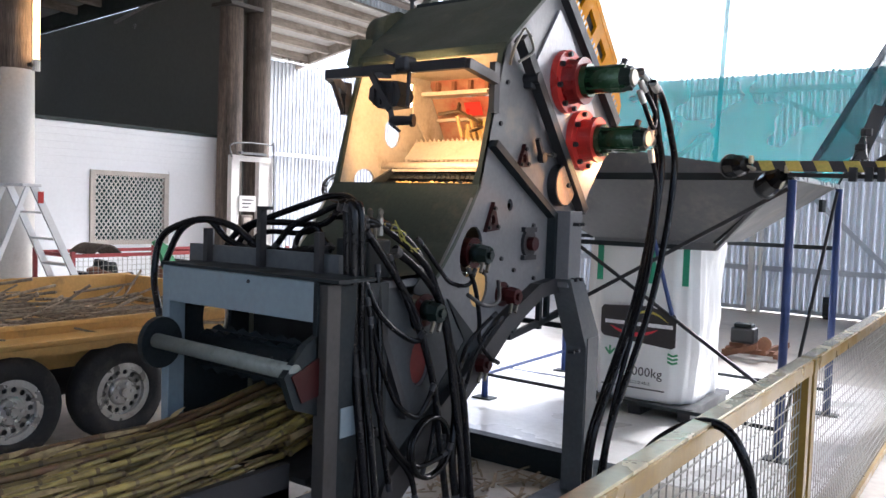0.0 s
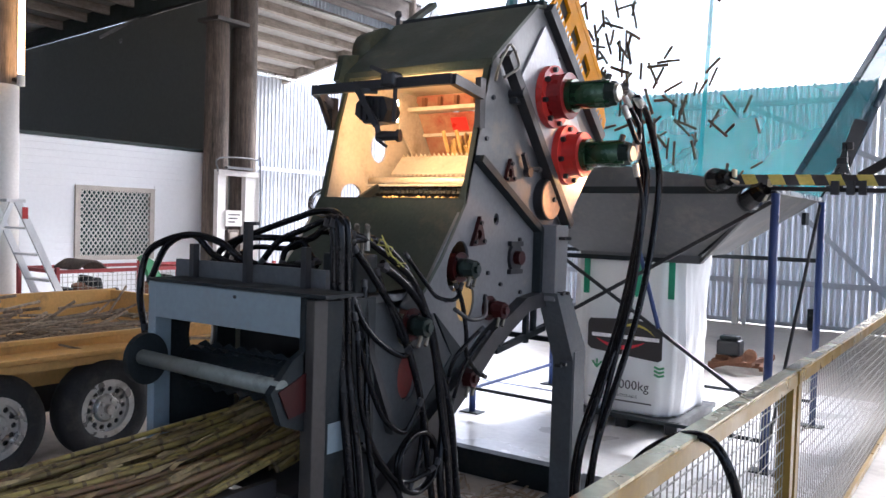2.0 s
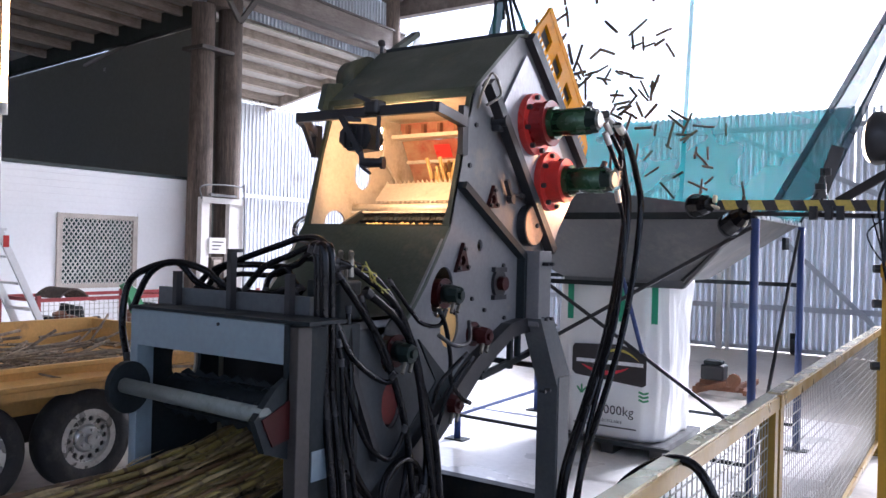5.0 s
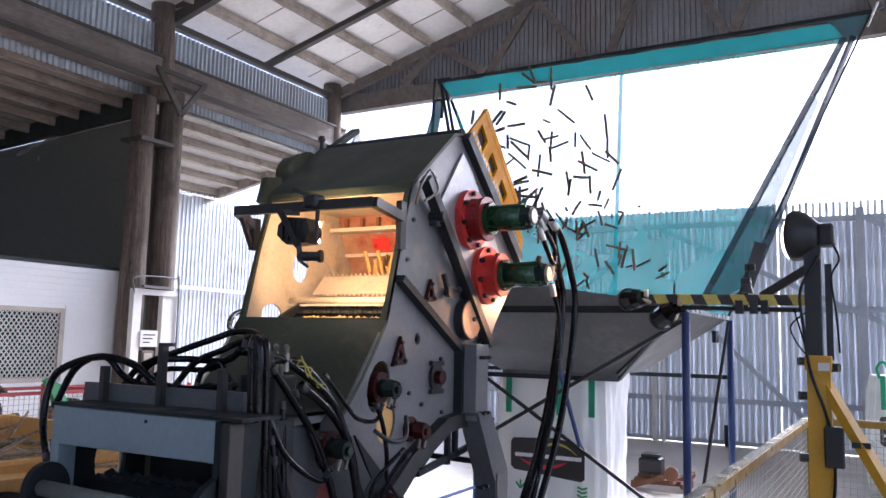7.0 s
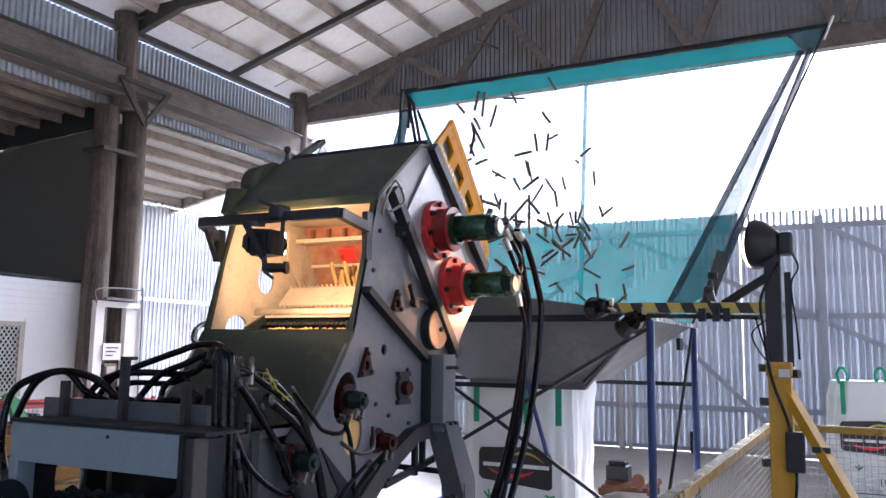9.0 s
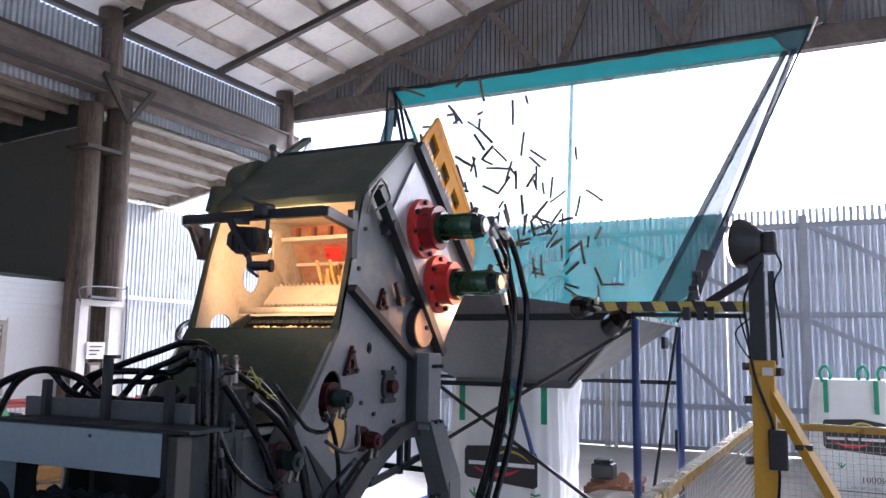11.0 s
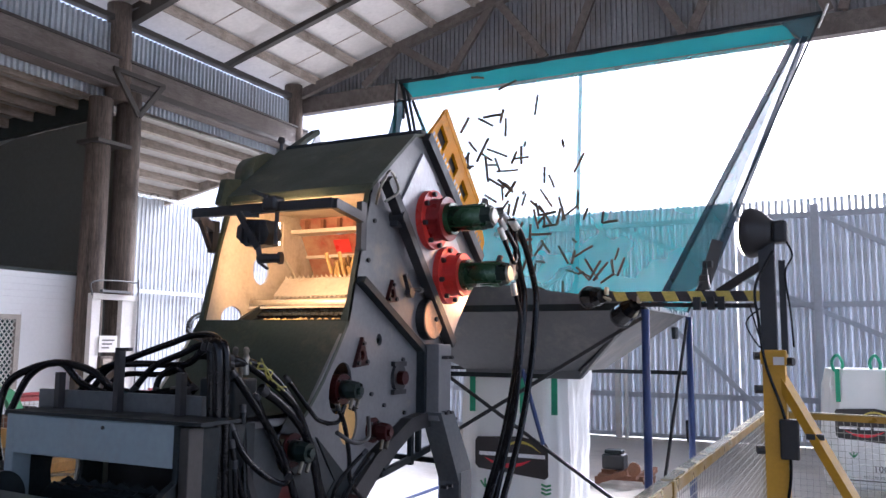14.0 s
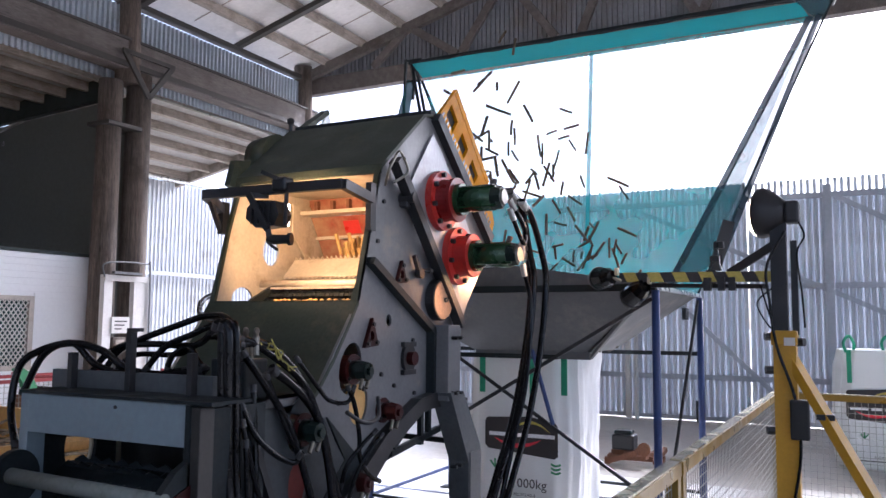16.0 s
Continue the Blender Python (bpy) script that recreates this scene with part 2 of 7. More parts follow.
M_TAPE_K = mat("tape_dark", (0.05, 0.05, 0.055), 0.5)
M_BACKING = netting("pale_translucent_sheet", (0.46, 0.485, 0.53), 0.96)
M_NET = netting("green_shade_net", (0.03, 0.47, 0.49), 0.50)
M_NETFRAME = netting("folded_dark_net", (0.02, 0.11, 0.12), 0.8)
M_TUBE = glow("warm_tube_light", (1.0, 0.55, 0.2), 5.0)
M_LAMPGLOW = glow("halogen_face", (1.0, 0.72, 0.4), 25.0)


# ---------------------------------------------------------------- mesh helpers
def thing(name, at, label, category, group="", kind=""):
    ob = new(name)
    ob.location = at
    ob.empty_display_size = 0.1
    return tagged(ob, label, category, group, kind)


def base_of(ob):
    v = Vector((0, 0, 0))
    while ob is not None:
        v += ob.location
        ob = ob.parent
    return v


def part(name, bm, material, parent=None, label="", smooth=False):
    """Links a bmesh, in world metres, as one mesh under a thing or a part."""
    if parent is not None:
        bmesh.ops.translate(bm, verts=bm.verts, vec=-base_of(parent))
    bmesh.ops.recalc_face_normals(bm, faces=bm.faces)
    me = bpy.data.meshes.new(name)
    if smooth:
        for f in bm.faces:
            f.smooth = len(f.verts) <= 4
    bm.to_mesh(me)
    bm.free()
    me.materials.append(material)
    ob = new(name, me)
    ob.parent = parent
    if label:
        ob["label"] = label
    return ob


def solo(name, bm, material, label, category, group="", kind="", smooth=False):
    """A thing of one mesh, with its origin at its base."""
    vs = [v.co for v in bm.verts]
    at = Vector((sum(v.x for v in vs) / len(vs), sum(v.y for v in vs) / len(vs), min(v.z for v in vs)))
    bmesh.ops.translate(bm, verts=bm.verts, vec=-at)
    ob = part(name, bm, material, None, "", smooth)
    ob.location = at
    return tagged(ob, label, category, group, kind)


def box(bm, x0, x1, y0, y1, z0, z1, bevel=0.0):
    vs = [bm.verts.new((x, y, z)) for x in (x0, x1) for y in (y0, y1) for z in (z0, z1)]
    fs = [bm.faces.new([vs[i] for i in q]) for q in ((0, 1, 3, 2), (4, 6, 7, 5), (0, 4, 5, 1), (2, 3, 7, 6), (0, 2, 6, 4), (1, 5, 7, 3))]
    if bevel:
        es = list({e for f in fs for e in f.edges})
        bmesh.ops.bevel(bm, geom=es, offset=bevel, segments=2, affect="EDGES", profile=0.5)
    return bm


def B(*a, bevel=0.0):
    return box(bmesh.new(), *a, bevel=bevel)


def bar(bm, a, b, w, h=None, up=(0, 0, 1)):
    """A rectangular bar from a to b, w wide and h high."""
    a, b = Vector(a), Vector(b)
    h = h or w
    d = (b - a).normalized()
    s = d.cross(Vector(up))
    s = s.normalized() if s.length > 1e-4 else Vector((1, 0, 0))
    u = s.cross(d).normalized()
    vs = [bm.verts.new(p + s * i * w / 2 + u * j * h / 2) for p in (a, b) for i, j in ((-1, -1), (1, -1), (1, 1), (-1, 1))]
    for q in ((0, 3, 2, 1), (4, 5, 6, 7), (0, 1, 5, 4), (1, 2, 6, 5), (2, 3, 7, 6), (3, 0, 4, 7)):
        bm.faces.new([vs[i] for i in q])
    return bm


def rod(bm, a, b, r, r2=None, n=12, caps=True):
    a, b = Vector(a), Vector(b)
    r2 = r if r2 is None else r2
    d = (b - a).normalized()
    s = d.orthogonal().normalized()
    u = d.cross(s)
    rings = [[bm.verts.new(p + (s * math.cos(2 * math.pi * k / n) + u * math.sin(2 * math.pi * k / n)) * q) for k in range(n)] for p, q in ((a, r), (b, r2))]
    for k in range(n):
        bm.faces.new((rings[0][k], rings[0][(k + 1) % n], rings[1][(k + 1) % n], rings[1][k]))
    if caps:
        bm.faces.new(rings[0][::-1]), bm.faces.new(rings[1])
    return bm


def smooth_line(pts, steps=6):
    pts = [Vector(p) for p in pts]
    ext = [2 * pts[0] - pts[1]] + pts + [2 * pts[-1] - pts[-2]]
    out = []
    for i in range(1, len(ext) - 2):
        p0, p1, p2, p3 = ext[i - 1:i + 3]
        for k in range(steps):
            t = k / steps
            out.append(0.5 * ((2 * p1) + (p2 - p0) * t + (2 * p0 - 5 * p1 + 4 * p2 - p3) * t * t + (3 * p1 - p0 - 3 * p2 + p3) * t ** 3))
    return out + [pts[-1]]


def sweep(bm, pts, r, n=8, steps=6):
    """A round tube along a smooth line through pts."""
    line = smooth_line(pts, steps) if steps > 1 else [Vector(p) for p in pts]
    side = (line[1] - line[0]).orthogonal().normalized()
    rings = []
    for i, p in enumerate(line):
        d = (line[min(i + 1, len(line) - 1)] - line[max(i - 1, 0)]).normalized()
        side = (side - d * side.dot(d)).normalized()
        u = d.cross(side)
        rings.append([bm.verts.new(p + (side * math.cos(2 * math.pi * k / n) + u * math.sin(2 * math.pi * k / n)) * r) for k in range(n)])
    for a, b in zip(rings, rings[1:]):
        for k in range(n):
            bm.faces.new((a[k], a[(k + 1) % n], b[(k + 1) % n], b[k]))
    bm.faces.new(rings[0][::-1]), bm.faces.new(rings[-1])
    return bm


def circle(y, z, ry, rz=None, n=20, tilt=0.0):
    rz = rz or ry
    c, s = math.cos(radians(tilt)), math.sin(radians(tilt))
    return [(y + ry * math.cos(2 * math.pi * k / n) * c - rz * math.sin(2 * math.pi * k / n) * s, z + ry * math.cos(2 * math.pi * k / n) * s + rz * math.sin(2 * math.pi * k / n) * c) for k in range(n)]


def sheet(bm, outline, holes, place, thick):
    """A plate with real holes: outline and holes in 2D, place() puts a 2D point in the world, thick is a vector."""
    edges = []
    for loop in [outline] + list(holes):
        vs = [bm.verts.new(place(*p)) for p in loop]
        edges += [bm.edges.new((vs[i], vs[(i + 1) % len(vs)])) for i in range(len(vs))]
    made = bmesh.ops.triangle_fill(bm, edges=edges, use_beauty=True, use_dissolve=False)
    faces = [g for g in made["geom"] if isinstance(g, bmesh.types.BMFace)]
    ext = bmesh.ops.extrude_face_region(bm, geom=faces)
    bmesh.ops.translate(bm, verts=[g for g in ext["geom"] if isinstance(g, bmesh.types.BMVert)], vec=thick)
    return bm


def xplate(outline, holes, x, thick):
    return sheet(bmesh.new(), outline, holes, lambda y, z: (x, y, z), Vector((thick, 0, 0)))


def prism_x(bm, outline, x0, x1):
    """A closed outline in y and z, drawn out along x."""
    a = [bm.verts.new((x0, y, z)) for y, z in outline]
    b = [bm.verts.new((x1, y, z)) for y, z in outline]
    bm.faces.new(a), bm.faces.new(b[::-1])
    for i in range(len(a)):
        j = (i + 1) % len(a)
        bm.faces.new((a[i], b[i], b[j], a[j]))
    return bm


def corrugated(bm, start, along, up, length, height, pitch=0.1, depth=0.055, top=None):
    """A corrugated sheet; top(s) may give the height at s metres along."""
    start, along, up = Vector(start), Vector(along).normalized(), Vector(up).normalized()
    out = along.cross(up)
    prof = ((0.0, 0), (0.34, 0), (0.39, 1), (0.95, 1))
    rows = []
    k = 0
    while k * pitch < length:
        for f, d in prof:
            s = (k + f) * pitch
            if s > length:
                break
            h = top(s) if top else height
            p = start + along * s + out * d * depth
            rows.append((bm.verts.new(p), bm.verts.new(p + up * h)))
        k += 1
    for (a, b), (c, d) in zip(rows, rows[1:]):
        bm.faces.new((a, c, d, b))
    ext = bmesh.ops.extrude_face_region(bm, geom=list(bm.faces))
    bmesh.ops.translate(bm, verts=[g for g in ext["geom"] if isinstance(g, bmesh.types.BMVert)], vec=-out * 0.003)
    return bm


def write(name, body, size, m, parent, material, label=""):
    """Built-in lettering as a thin mesh."""
    cu = bpy.data.curves.new("lettering", "FONT")
    cu.body, cu.size, cu.extrude, cu.align_x, cu.resolution_u = body, size, 0.0008, "CENTER", 2
    tmp = bpy.data.objects.new("lettering", cu)
    scene.collection.objects.link(tmp)
    bpy.context.view_layer.update()
    me = bpy.data.meshes.new_from_object(tmp.evaluated_get(bpy.context.evaluated_depsgraph_get()))
    bpy.data.objects.remove(tmp)
    me.transform(Matrix.Translation(-base_of(parent)) @ m)
    me.materials.clear()
    me.materials.append(material)
    ob = new(name, me)
    ob.parent = parent
    if label:
        ob["label"] = label
    return ob


# ---------------------------------------------------------------- the shed
WEST, EAST, NORTH, SOUTH = -10.9, 10.9, 14.3, -13.0
EAVE, RIDGE, TILT = 7.15, 10.05, 0.27
LEAN = -15.0


def roof_z(x):
    return EAVE + TILT * (10.9 - abs(x))


def shed():
    ground = B(-400, 400, -400, 600, -0.6, -0.15)
    part("ground", ground, M_YARD)["kind"] = "structure"
    part("floor", B(LEAN - 0.3, EAST + 0.3, SOUTH, NORTH + 0.2, -0.15, 0.0), M_CONCRETE)["kind"] = "structure"
    part("floor_slab", B(-4.6, -0.9, 4.62, 8.6, 0.0, 0.006), M_SLAB)["kind"] = "structure"
    # gable wall: low corrugated sheeting, open above, truss and sheeting over the beam
    w = part("wall_north", B(-7.6, EAST, NORTH - 0.01, NORTH + 0.05, 0.02, 0.09), M_GIRT)
    w["kind"] = "structure"
    # translucent sheets added to give bright strips between the pales
    for x0, x1, h in ((-7.6, -1.7, 3.97), (-1.7, EAST, 3.72)):
        part("backing_sheet", corrugated(bmesh.new(), (x0, NORTH + 0.09, 0.06), (1, 0, 0), (0, 0, 1), x1 - x0, h, 0.2, 0.03), M_BACKING, w, "added pale sheet for the light strips between the pales")
    for z in (0.75, 2.28, 3.75):
        part("girt", B(-7.6, EAST, NORTH - 0.085, NORTH - 0.02, z - 0.045, z + 0.045), M_GIRT, w)
    for x in (-7.55, -0.46, 3.2, 6.9, 10.5):
        part("post", B(x - 0.06, x + 0.06, NORTH - 0.19, NORTH - 0.09, 0, 3.9), M_GIRT, w)
    part("post", B(-3.765, -3.675, NORTH - 0.19, NORTH - 0.09, 0, 3.4), M_WHITE, w, "white gate post")
    for a, b in (((-0.40, 3.74), (3.1, 1.75)), ((-3.6, 3.68), (-0.5, 2.21)), ((-0.42, 2.18), (3.1, 0.5)), ((-3.1, 2.25), (-1.0, 0.2)), ((-7.4, 0.9), (-3.8, 3.6))):
        part("brace", bar(bmesh.new(), (a[0], NORTH - 0.14, a[1]), (b[0], NORTH - 0.14, b[1]), 0.04, 0.08), M_GIRT, w)
    g = part("gable_sheeting", corrugated(bmesh.new(), (WEST, NORTH + 0.1, 6.9), (1, 0, 0), (0, 0, 1), EAST - WEST, 1, 0.1, 0.035, lambda s: roof_z(WEST + s) - 6.9), M_CORRDARK)
    g["kind"] = "structure"
    part("gable_beam", B(WEST, EAST, NORTH - 0.12, NORTH + 0.08, 6.71, 7.08), M_BEAM)["kind"] = "structure"
    # west side: paired round timber posts, eave beam, clerestory sheeting
    for y in (-4.2, 0.5, 5.22, 9.35, 14.15):
        p = thing("timber_post", (WEST, y, 0), "weathered round timber shed post with white-painted foot", "post", "shed posts", "structure")
        part("post", rod(bmesh.new(), (WEST, y + 0.14, 0), (WEST, y + 0.12, 5.81), 0.225, 0.205, 20), M_TIMBER, p, smooth=True)
        part("upper_post", rod(bmesh.new(), (WEST, y - 0.12, 5.6), (WEST, y - 0.2, 7.3), 0.215, 0.2, 20), M_TIMBER, p, smooth=True)
        if y < 14:
            part("side_post", rod(bmesh.new(), (WEST - 0.05, y - 0.42, 0), (WEST - 0.05, y - 0.42, 5.6), 0.22, 0.19, 20), M_TIMBER, p, smooth=True)
        if y < 6:
            part("painted_foot", rod(bmesh.new(), (WEST, y + 0.14, 0), (WEST, y + 0.13, 3.22), 0.242, 0.228, 20), M_WHITE, p, "white-painted lower part", smooth=True)
            part("painted_foot", rod(bmesh.new(), (WEST - 0.05, y - 0.42, 0), (WEST - 0.05, y - 0.42, 3.25), 0.232, 0.215, 20), M_WHITE, p, "white-painted lower part", smooth=True)
        if y in (9.35, 5.22):
            for d in (-1, 1):
                part("knee_brace", bar(bmesh.new(), (WEST + 0.3, y + 0.07, 5.38), (WEST + 0.3, y + 0.52 * d + 0.05, 6.05), 0.05, 0.09), M_IRON, p)
            part("brace_rail", bar(bmesh.new(), (WEST + 0.3, y - 0.5, 6.05), (WEST + 0.3, y + 0.6, 6.05), 0.05, 0.07), M_IRON, p)
            part("strap", B(WEST - 0.28, WEST + 0.235, y - 0.66, y + 0.02, 4.80, 4.86), M_IRON, p)
    eb = part("eave_beam", B(WEST - 0.16, WEST + 0.16, SOUTH, NORTH, 5.82, 6.30), M_BEAM)
    eb["kind"] = "structure"
    part("top_plate", B(WEST - 0.18, WEST + 0.19, SOUTH, NORTH, 6.303, 6.345), M_IRON, eb, "dark top plate")
    part("ledger", B(WEST + 0.163, WEST + 0.20, SOUTH, NORTH, 5.84, 5.93), M_IRON, eb, "dark steel ledger")
    c = part("clerestory_sheeting", corrugated(bmesh.new(), (WEST + 0.02, NORTH, 6.37), (0, -1, 0), (0, 0, 1), NORTH - SOUTH, 0.55), M_CLERE)
    c["kind"] = "structure"
    part("eave_plate", B(WEST - 0.06, WEST + 0.1, SOUTH, NORTH, 6.965, 7.06), M_IRON, c, "dark eave plate")
    lower = part("lower_sheeting", corrugated(bmesh.new(), (WEST - 0.24, NORTH, 5.70), (0, -1, 0), (0, 0, 1), NORTH - SOUTH, 0.28), M_CLERE)
    lower["kind"] = "structure"
    # main roof: lining, purlins, rafters
    for s in (-1, 1):
        rf = part("roof_west" if s < 0 else "roof_east", prism_x(bmesh.new(), [(SOUTH - 0.3, 0), (NORTH + 0.5, 0), (NORTH + 0.5, 0.05), (SOUTH - 0.3, 0.05)], 0, 11.3), M_ROOF)
        rf.matrix_world = Matrix(((s, 0, 0, 0), (0, 1, 0, 0), (-TILT, 0, 1, roof_z(0) + 0.16), (0, 0, 0, 1)))
        rf.data.transform(rf.matrix_world)
        rf.matrix_world = Matrix.Identity(4)
        rf["kind"] = "structure"
        for k in range(22):
            y = SOUTH + 0.6 + 1.22 * k
            part("lining_joint", bar(bmesh.new(), (s * 11.0, y, roof_z(11.0) + 0.155), (0, y, roof_z(0) + 0.155), 0.018, 0.012), M_PURLIN, rf)
        for k in range(11):
            x = 10.35 - 0.97 * k
            part("purlin", bar(bmesh.new(), (s * x, SOUTH, roof_z(x) + 0.06), (s * x, NORTH, roof_z(x) + 0.06), 0.09, 0.17, (-TILT * s, 0, 1)), M_PURLIN, rf)
    for y in (-4.2, 0.5, 5.2, 9.35, 11.8, 14.05):
        heavy = y != 11.8
        t = thing("roof_truss", (0, y, 6.7), "dark steel and timber roof truss under the shed roof", "truss", "roof trusses", "structure")
        for s in (-1, 1):
            part("rafter", bar(bmesh.new(), (s * 10.9, y, EAVE - 0.08), (0, y, roof_z(0) - 0.08), 0.12, 0.2 if heavy else 0.1, (0, 0, 1)), M_BEAM if y > 14 else M_IRON, t)
            if heavy:
                if y > 14:
                    for a, b_ in ((8.3, 9.1), (8.2, 7.1), (6.1, 7.0), (6.0, 5.0), (3.7, 4.5), (3.5, 2.4), (1.2, 2.3), (1.0, 0.1)):
                        part("web", bar(bmesh.new(), (s * a, y, roof_z(a) - 0.1), (s * b_, y, 7.06), 0.08, 0.16), M_BEAM, t)
        if heavy and y < 14:
            part("tie", bar(bmesh.new(), (-10.9, y, 7.35), (10.9, y, 7.35), 0.1, 0.16), M_IRON, t)
    # lean-to: outer wall, roof with purlins, end rafter
    o = part("wall_west", corrugated(bmesh.new(), (LEAN, 18.5, 0.05), (0, -1, 0), (0, 0, 1), 9.0, 4.98, 0.125, 0.036), M_WESTSHEET)
    o["kind"] = "structure"
    for z in (2.77, 0.9):
        part("girt", bar(bmesh.new(), (LEAN + 0.08, 9.5, z), (LEAN + 0.08, 18.5, z), 0.06, 0.1), M_GIRT, o)
    part("water_pipe", rod(bmesh.new(), (LEAN + 0.4, 9.5, 5.0), (LEAN + 0.4, 18.5, 5.0), 0.05), M_STEEL, o, smooth=True)
    lr = part("roof_leanto", bar(bmesh.new(), (-13.15, 9.45, 5.56), (-13.15, NORTH + 0.1, 5.56), 4.3, 0.05, (-0.2, 0, 1)), M_LEAN)
    lr["kind"] = "structure"
    part("lining", bar(bmesh.new(), (-15.6, SOUTH, 5.656), (-15.6, 9.39, 5.656), 9.4, 0.05, (-0.06, 0, 1)), M_LEAN, lr)
    for x in (-11.4, -11.95, -12.55, -13.2, -13.9, -14.6):
        part("purlin", bar(bmesh.new(), (x, 9.62, 5.44 + (x + 13.2) * 0.2), (x, NORTH - 0.07, 5.44 + (x + 13.2) * 0.2), 0.09, 0.19, (-0.2, 0, 1)), M_PURLIN, lr)
    for x in (-11.5, -12.1, -12.7, -13.3, -14.0, -14.8, -15.6, -16.5):
        part("purlin", bar(bmesh.new(), (x, SOUTH, 5.69 + (x + 13.2) * 0.06), (x, 9.38, 5.69 + (x + 13.2) * 0.06), 0.09, 0.17), M_PURLIN, lr)
    part("end_rafter", bar(bmesh.new(), (-15.4, NORTH, 4.99), (-11.1, NORTH, 5.85), 0.12, 0.26), M_PURLIN, lr)
    part("service_pipe", rod(bmesh.new(), (-11.12, 9.6, 5.62), (-11.12, NORTH, 5.62), 0.03, n=8), M_STEELDULL, lr, smooth=True)
    # unseen wall added to keep western daylight out of the lean-to
    part("west_light_block", corrugated(bmesh.new(), (-20.2, 9.5, 0.0), (0, -1, 0), (0, 0, 1), 22.5, 5.3), M_CORR)["kind"] = "structure"
    # dark partition across the lean-to
    d = part("wall_partition", sheet(bmesh.new(), [(-20, 0), (-11.2, 0), (-11.2, 5.5), (-20, 5.1)], [], lambda x, z: (x, 9.5, z), Vector((0, 0.1, 0))), M_DARKWALL)
    d["kind"] = "structure"
    part("fascia", bar(bmesh.new(), (-20, 9.42, 5.32), (-11.3, 9.42, 5.73), 0.12, 0.46), M_DARKTRIM, d)
    # unseen walls added round the camera, open in parts to shape the light
    part("unseen_wall_south", corrugated(bmesh.new(), (EAST - 9.0, SOUTH, 0), (-1, 0, 0), (0, 0, 1), EAST - LEAN - 9.0, 7.0), M_CORR)["kind"] = "structure"
    part("unseen_wall_east", corrugated(bmesh.new(), (EAST, 4.0, 0), (0, 1, 0), (0, 0, 1), NORTH - 4.0, 2.6), M_CORR)["kind"] = "structure"


def office():
    """The white cabin with ribbed cladding between the posts."""
    o = thing("site_office", (-11.2, 6, 0), "white ribbed-clad site office under the lean-to roof", "cabin", "", "structure")
    x = -11.15
    hole = [(6.60, 0.92), (7.83, 0.92), (7.83, 1.93), (6.60, 1.93)]
    part("wall", sheet(bmesh.new(), [(-1, 0), (9.1, 0), (9.1, 2.64), (-1, 2.64)], [hole], lambda y, z: (x, y, z), Vector((-0.08, 0, 0))), M_WHITEWALL, o)
    for k in range(26):
        z = 0.05 + 0.1 * k
        for y0, y1 in ([(-1, 6.54), (7.89, 9.1)] if 0.8 < z < 2.0 else [(-1, 9.1)]):
            part("cladding_rib", prism_x(bmesh.new(), [(y0, z), (y1, z), (y1, z + 0.07), (y0, z + 0.07)], x, x + 0.014), M_WHITEWALL, o)
    part("end_wall", B(-13.9, x - 0.08, 9.02, 9.1, 0, 2.64), M_WHITEWALL, o)
    part("roof", B(-14, x + 0.03, -1, 9.12, 2.645, 2.69), M_DARKTRIM, o)
    win = part("window", sheet(bmesh.new(), [(6.55, 0.87), (7.88, 0.87), (7.88, 1.98), (6.55, 1.98)], [[(6.63, 0.94), (7.80, 0.94), (7.80, 1.91), (6.63, 1.91)]], lambda y, z: (x + 0.035, y, z), Vector((-0.06, 0, 0))), M_SASH, o, "beige window frame")
    part("pane", B(x - 0.05, x - 0.04, 6.62, 7.81, 0.93, 1.92), M_GLASS, win, "dark window glass")
    g = bmesh.new()
    step = 0.075
    for s in (-1, 1):
        for k in range(-14, 32):
            y0 = 6.63 + k * step
            pts = []
            for z in (0.93, 1.92):
                pts.append((y0 + (z - 0.93) * 0.75 if s > 0 else y0 + (1.92 - z) * 0.75, z))
            (ya, za), (yb, zb) = pts
            def cut(y):
                return za + (y - ya) * (zb - za) / (yb - ya)
            if max(ya, yb) < 6.63 or min(ya, yb) > 7.8:
                continue
            lo, hi = max(min(ya, yb), 6.63), min(max(ya, yb), 7.8)
            bar(g, (x + 0.01, lo, cut(lo)), (x + 0.01, hi, cut(hi)), 0.013, 0.013, (1, 0, 0))
    part("security_grille", g, M_SCREEN, win, "pale diamond security grille")
    d = thing("door_frame", (-11.0, 9, 0), "white door frame and notice beside the timber post", "door frame", "", "structure")
    xf = WEST + 0.3
    part("jamb", B(xf, xf + 0.1, 8.62, 8.78, 0, 2.25), M_WHITE, d)
    part("jamb", B(xf, xf + 0.1, 9.2, 9.5, 0, 2.25), M_WHITE, d)
    part("head", B(xf, xf + 0.12, 8.62, 9.5, 2.25, 2.34), M_WHITE, d)
    part("conduit", sweep(bmesh.new(), [(xf + 0.12, 8.6, 2.3), (xf + 0.12, 8.62, 2.52), (xf + 0.12, 9.4, 2.55), (xf + 0.12, 9.5, 2.4), (xf + 0.12, 9.52, 0.4)], 0.014), M_GALV, d, smooth=True)
    part("light_strip", B(xf + 0.1, xf + 0.17, 8.75, 9.3, 2.36, 2.40), M_GALV, d)
    sign = thing("wall_notice", (xf + 0.13, 8.95, 1.5), "small white notice with faint text on the post", "sign")
    part("board", B(xf + 0.1, xf + 0.12, 8.78, 9.12, 1.42, 1.68), M_WHITE, sign)
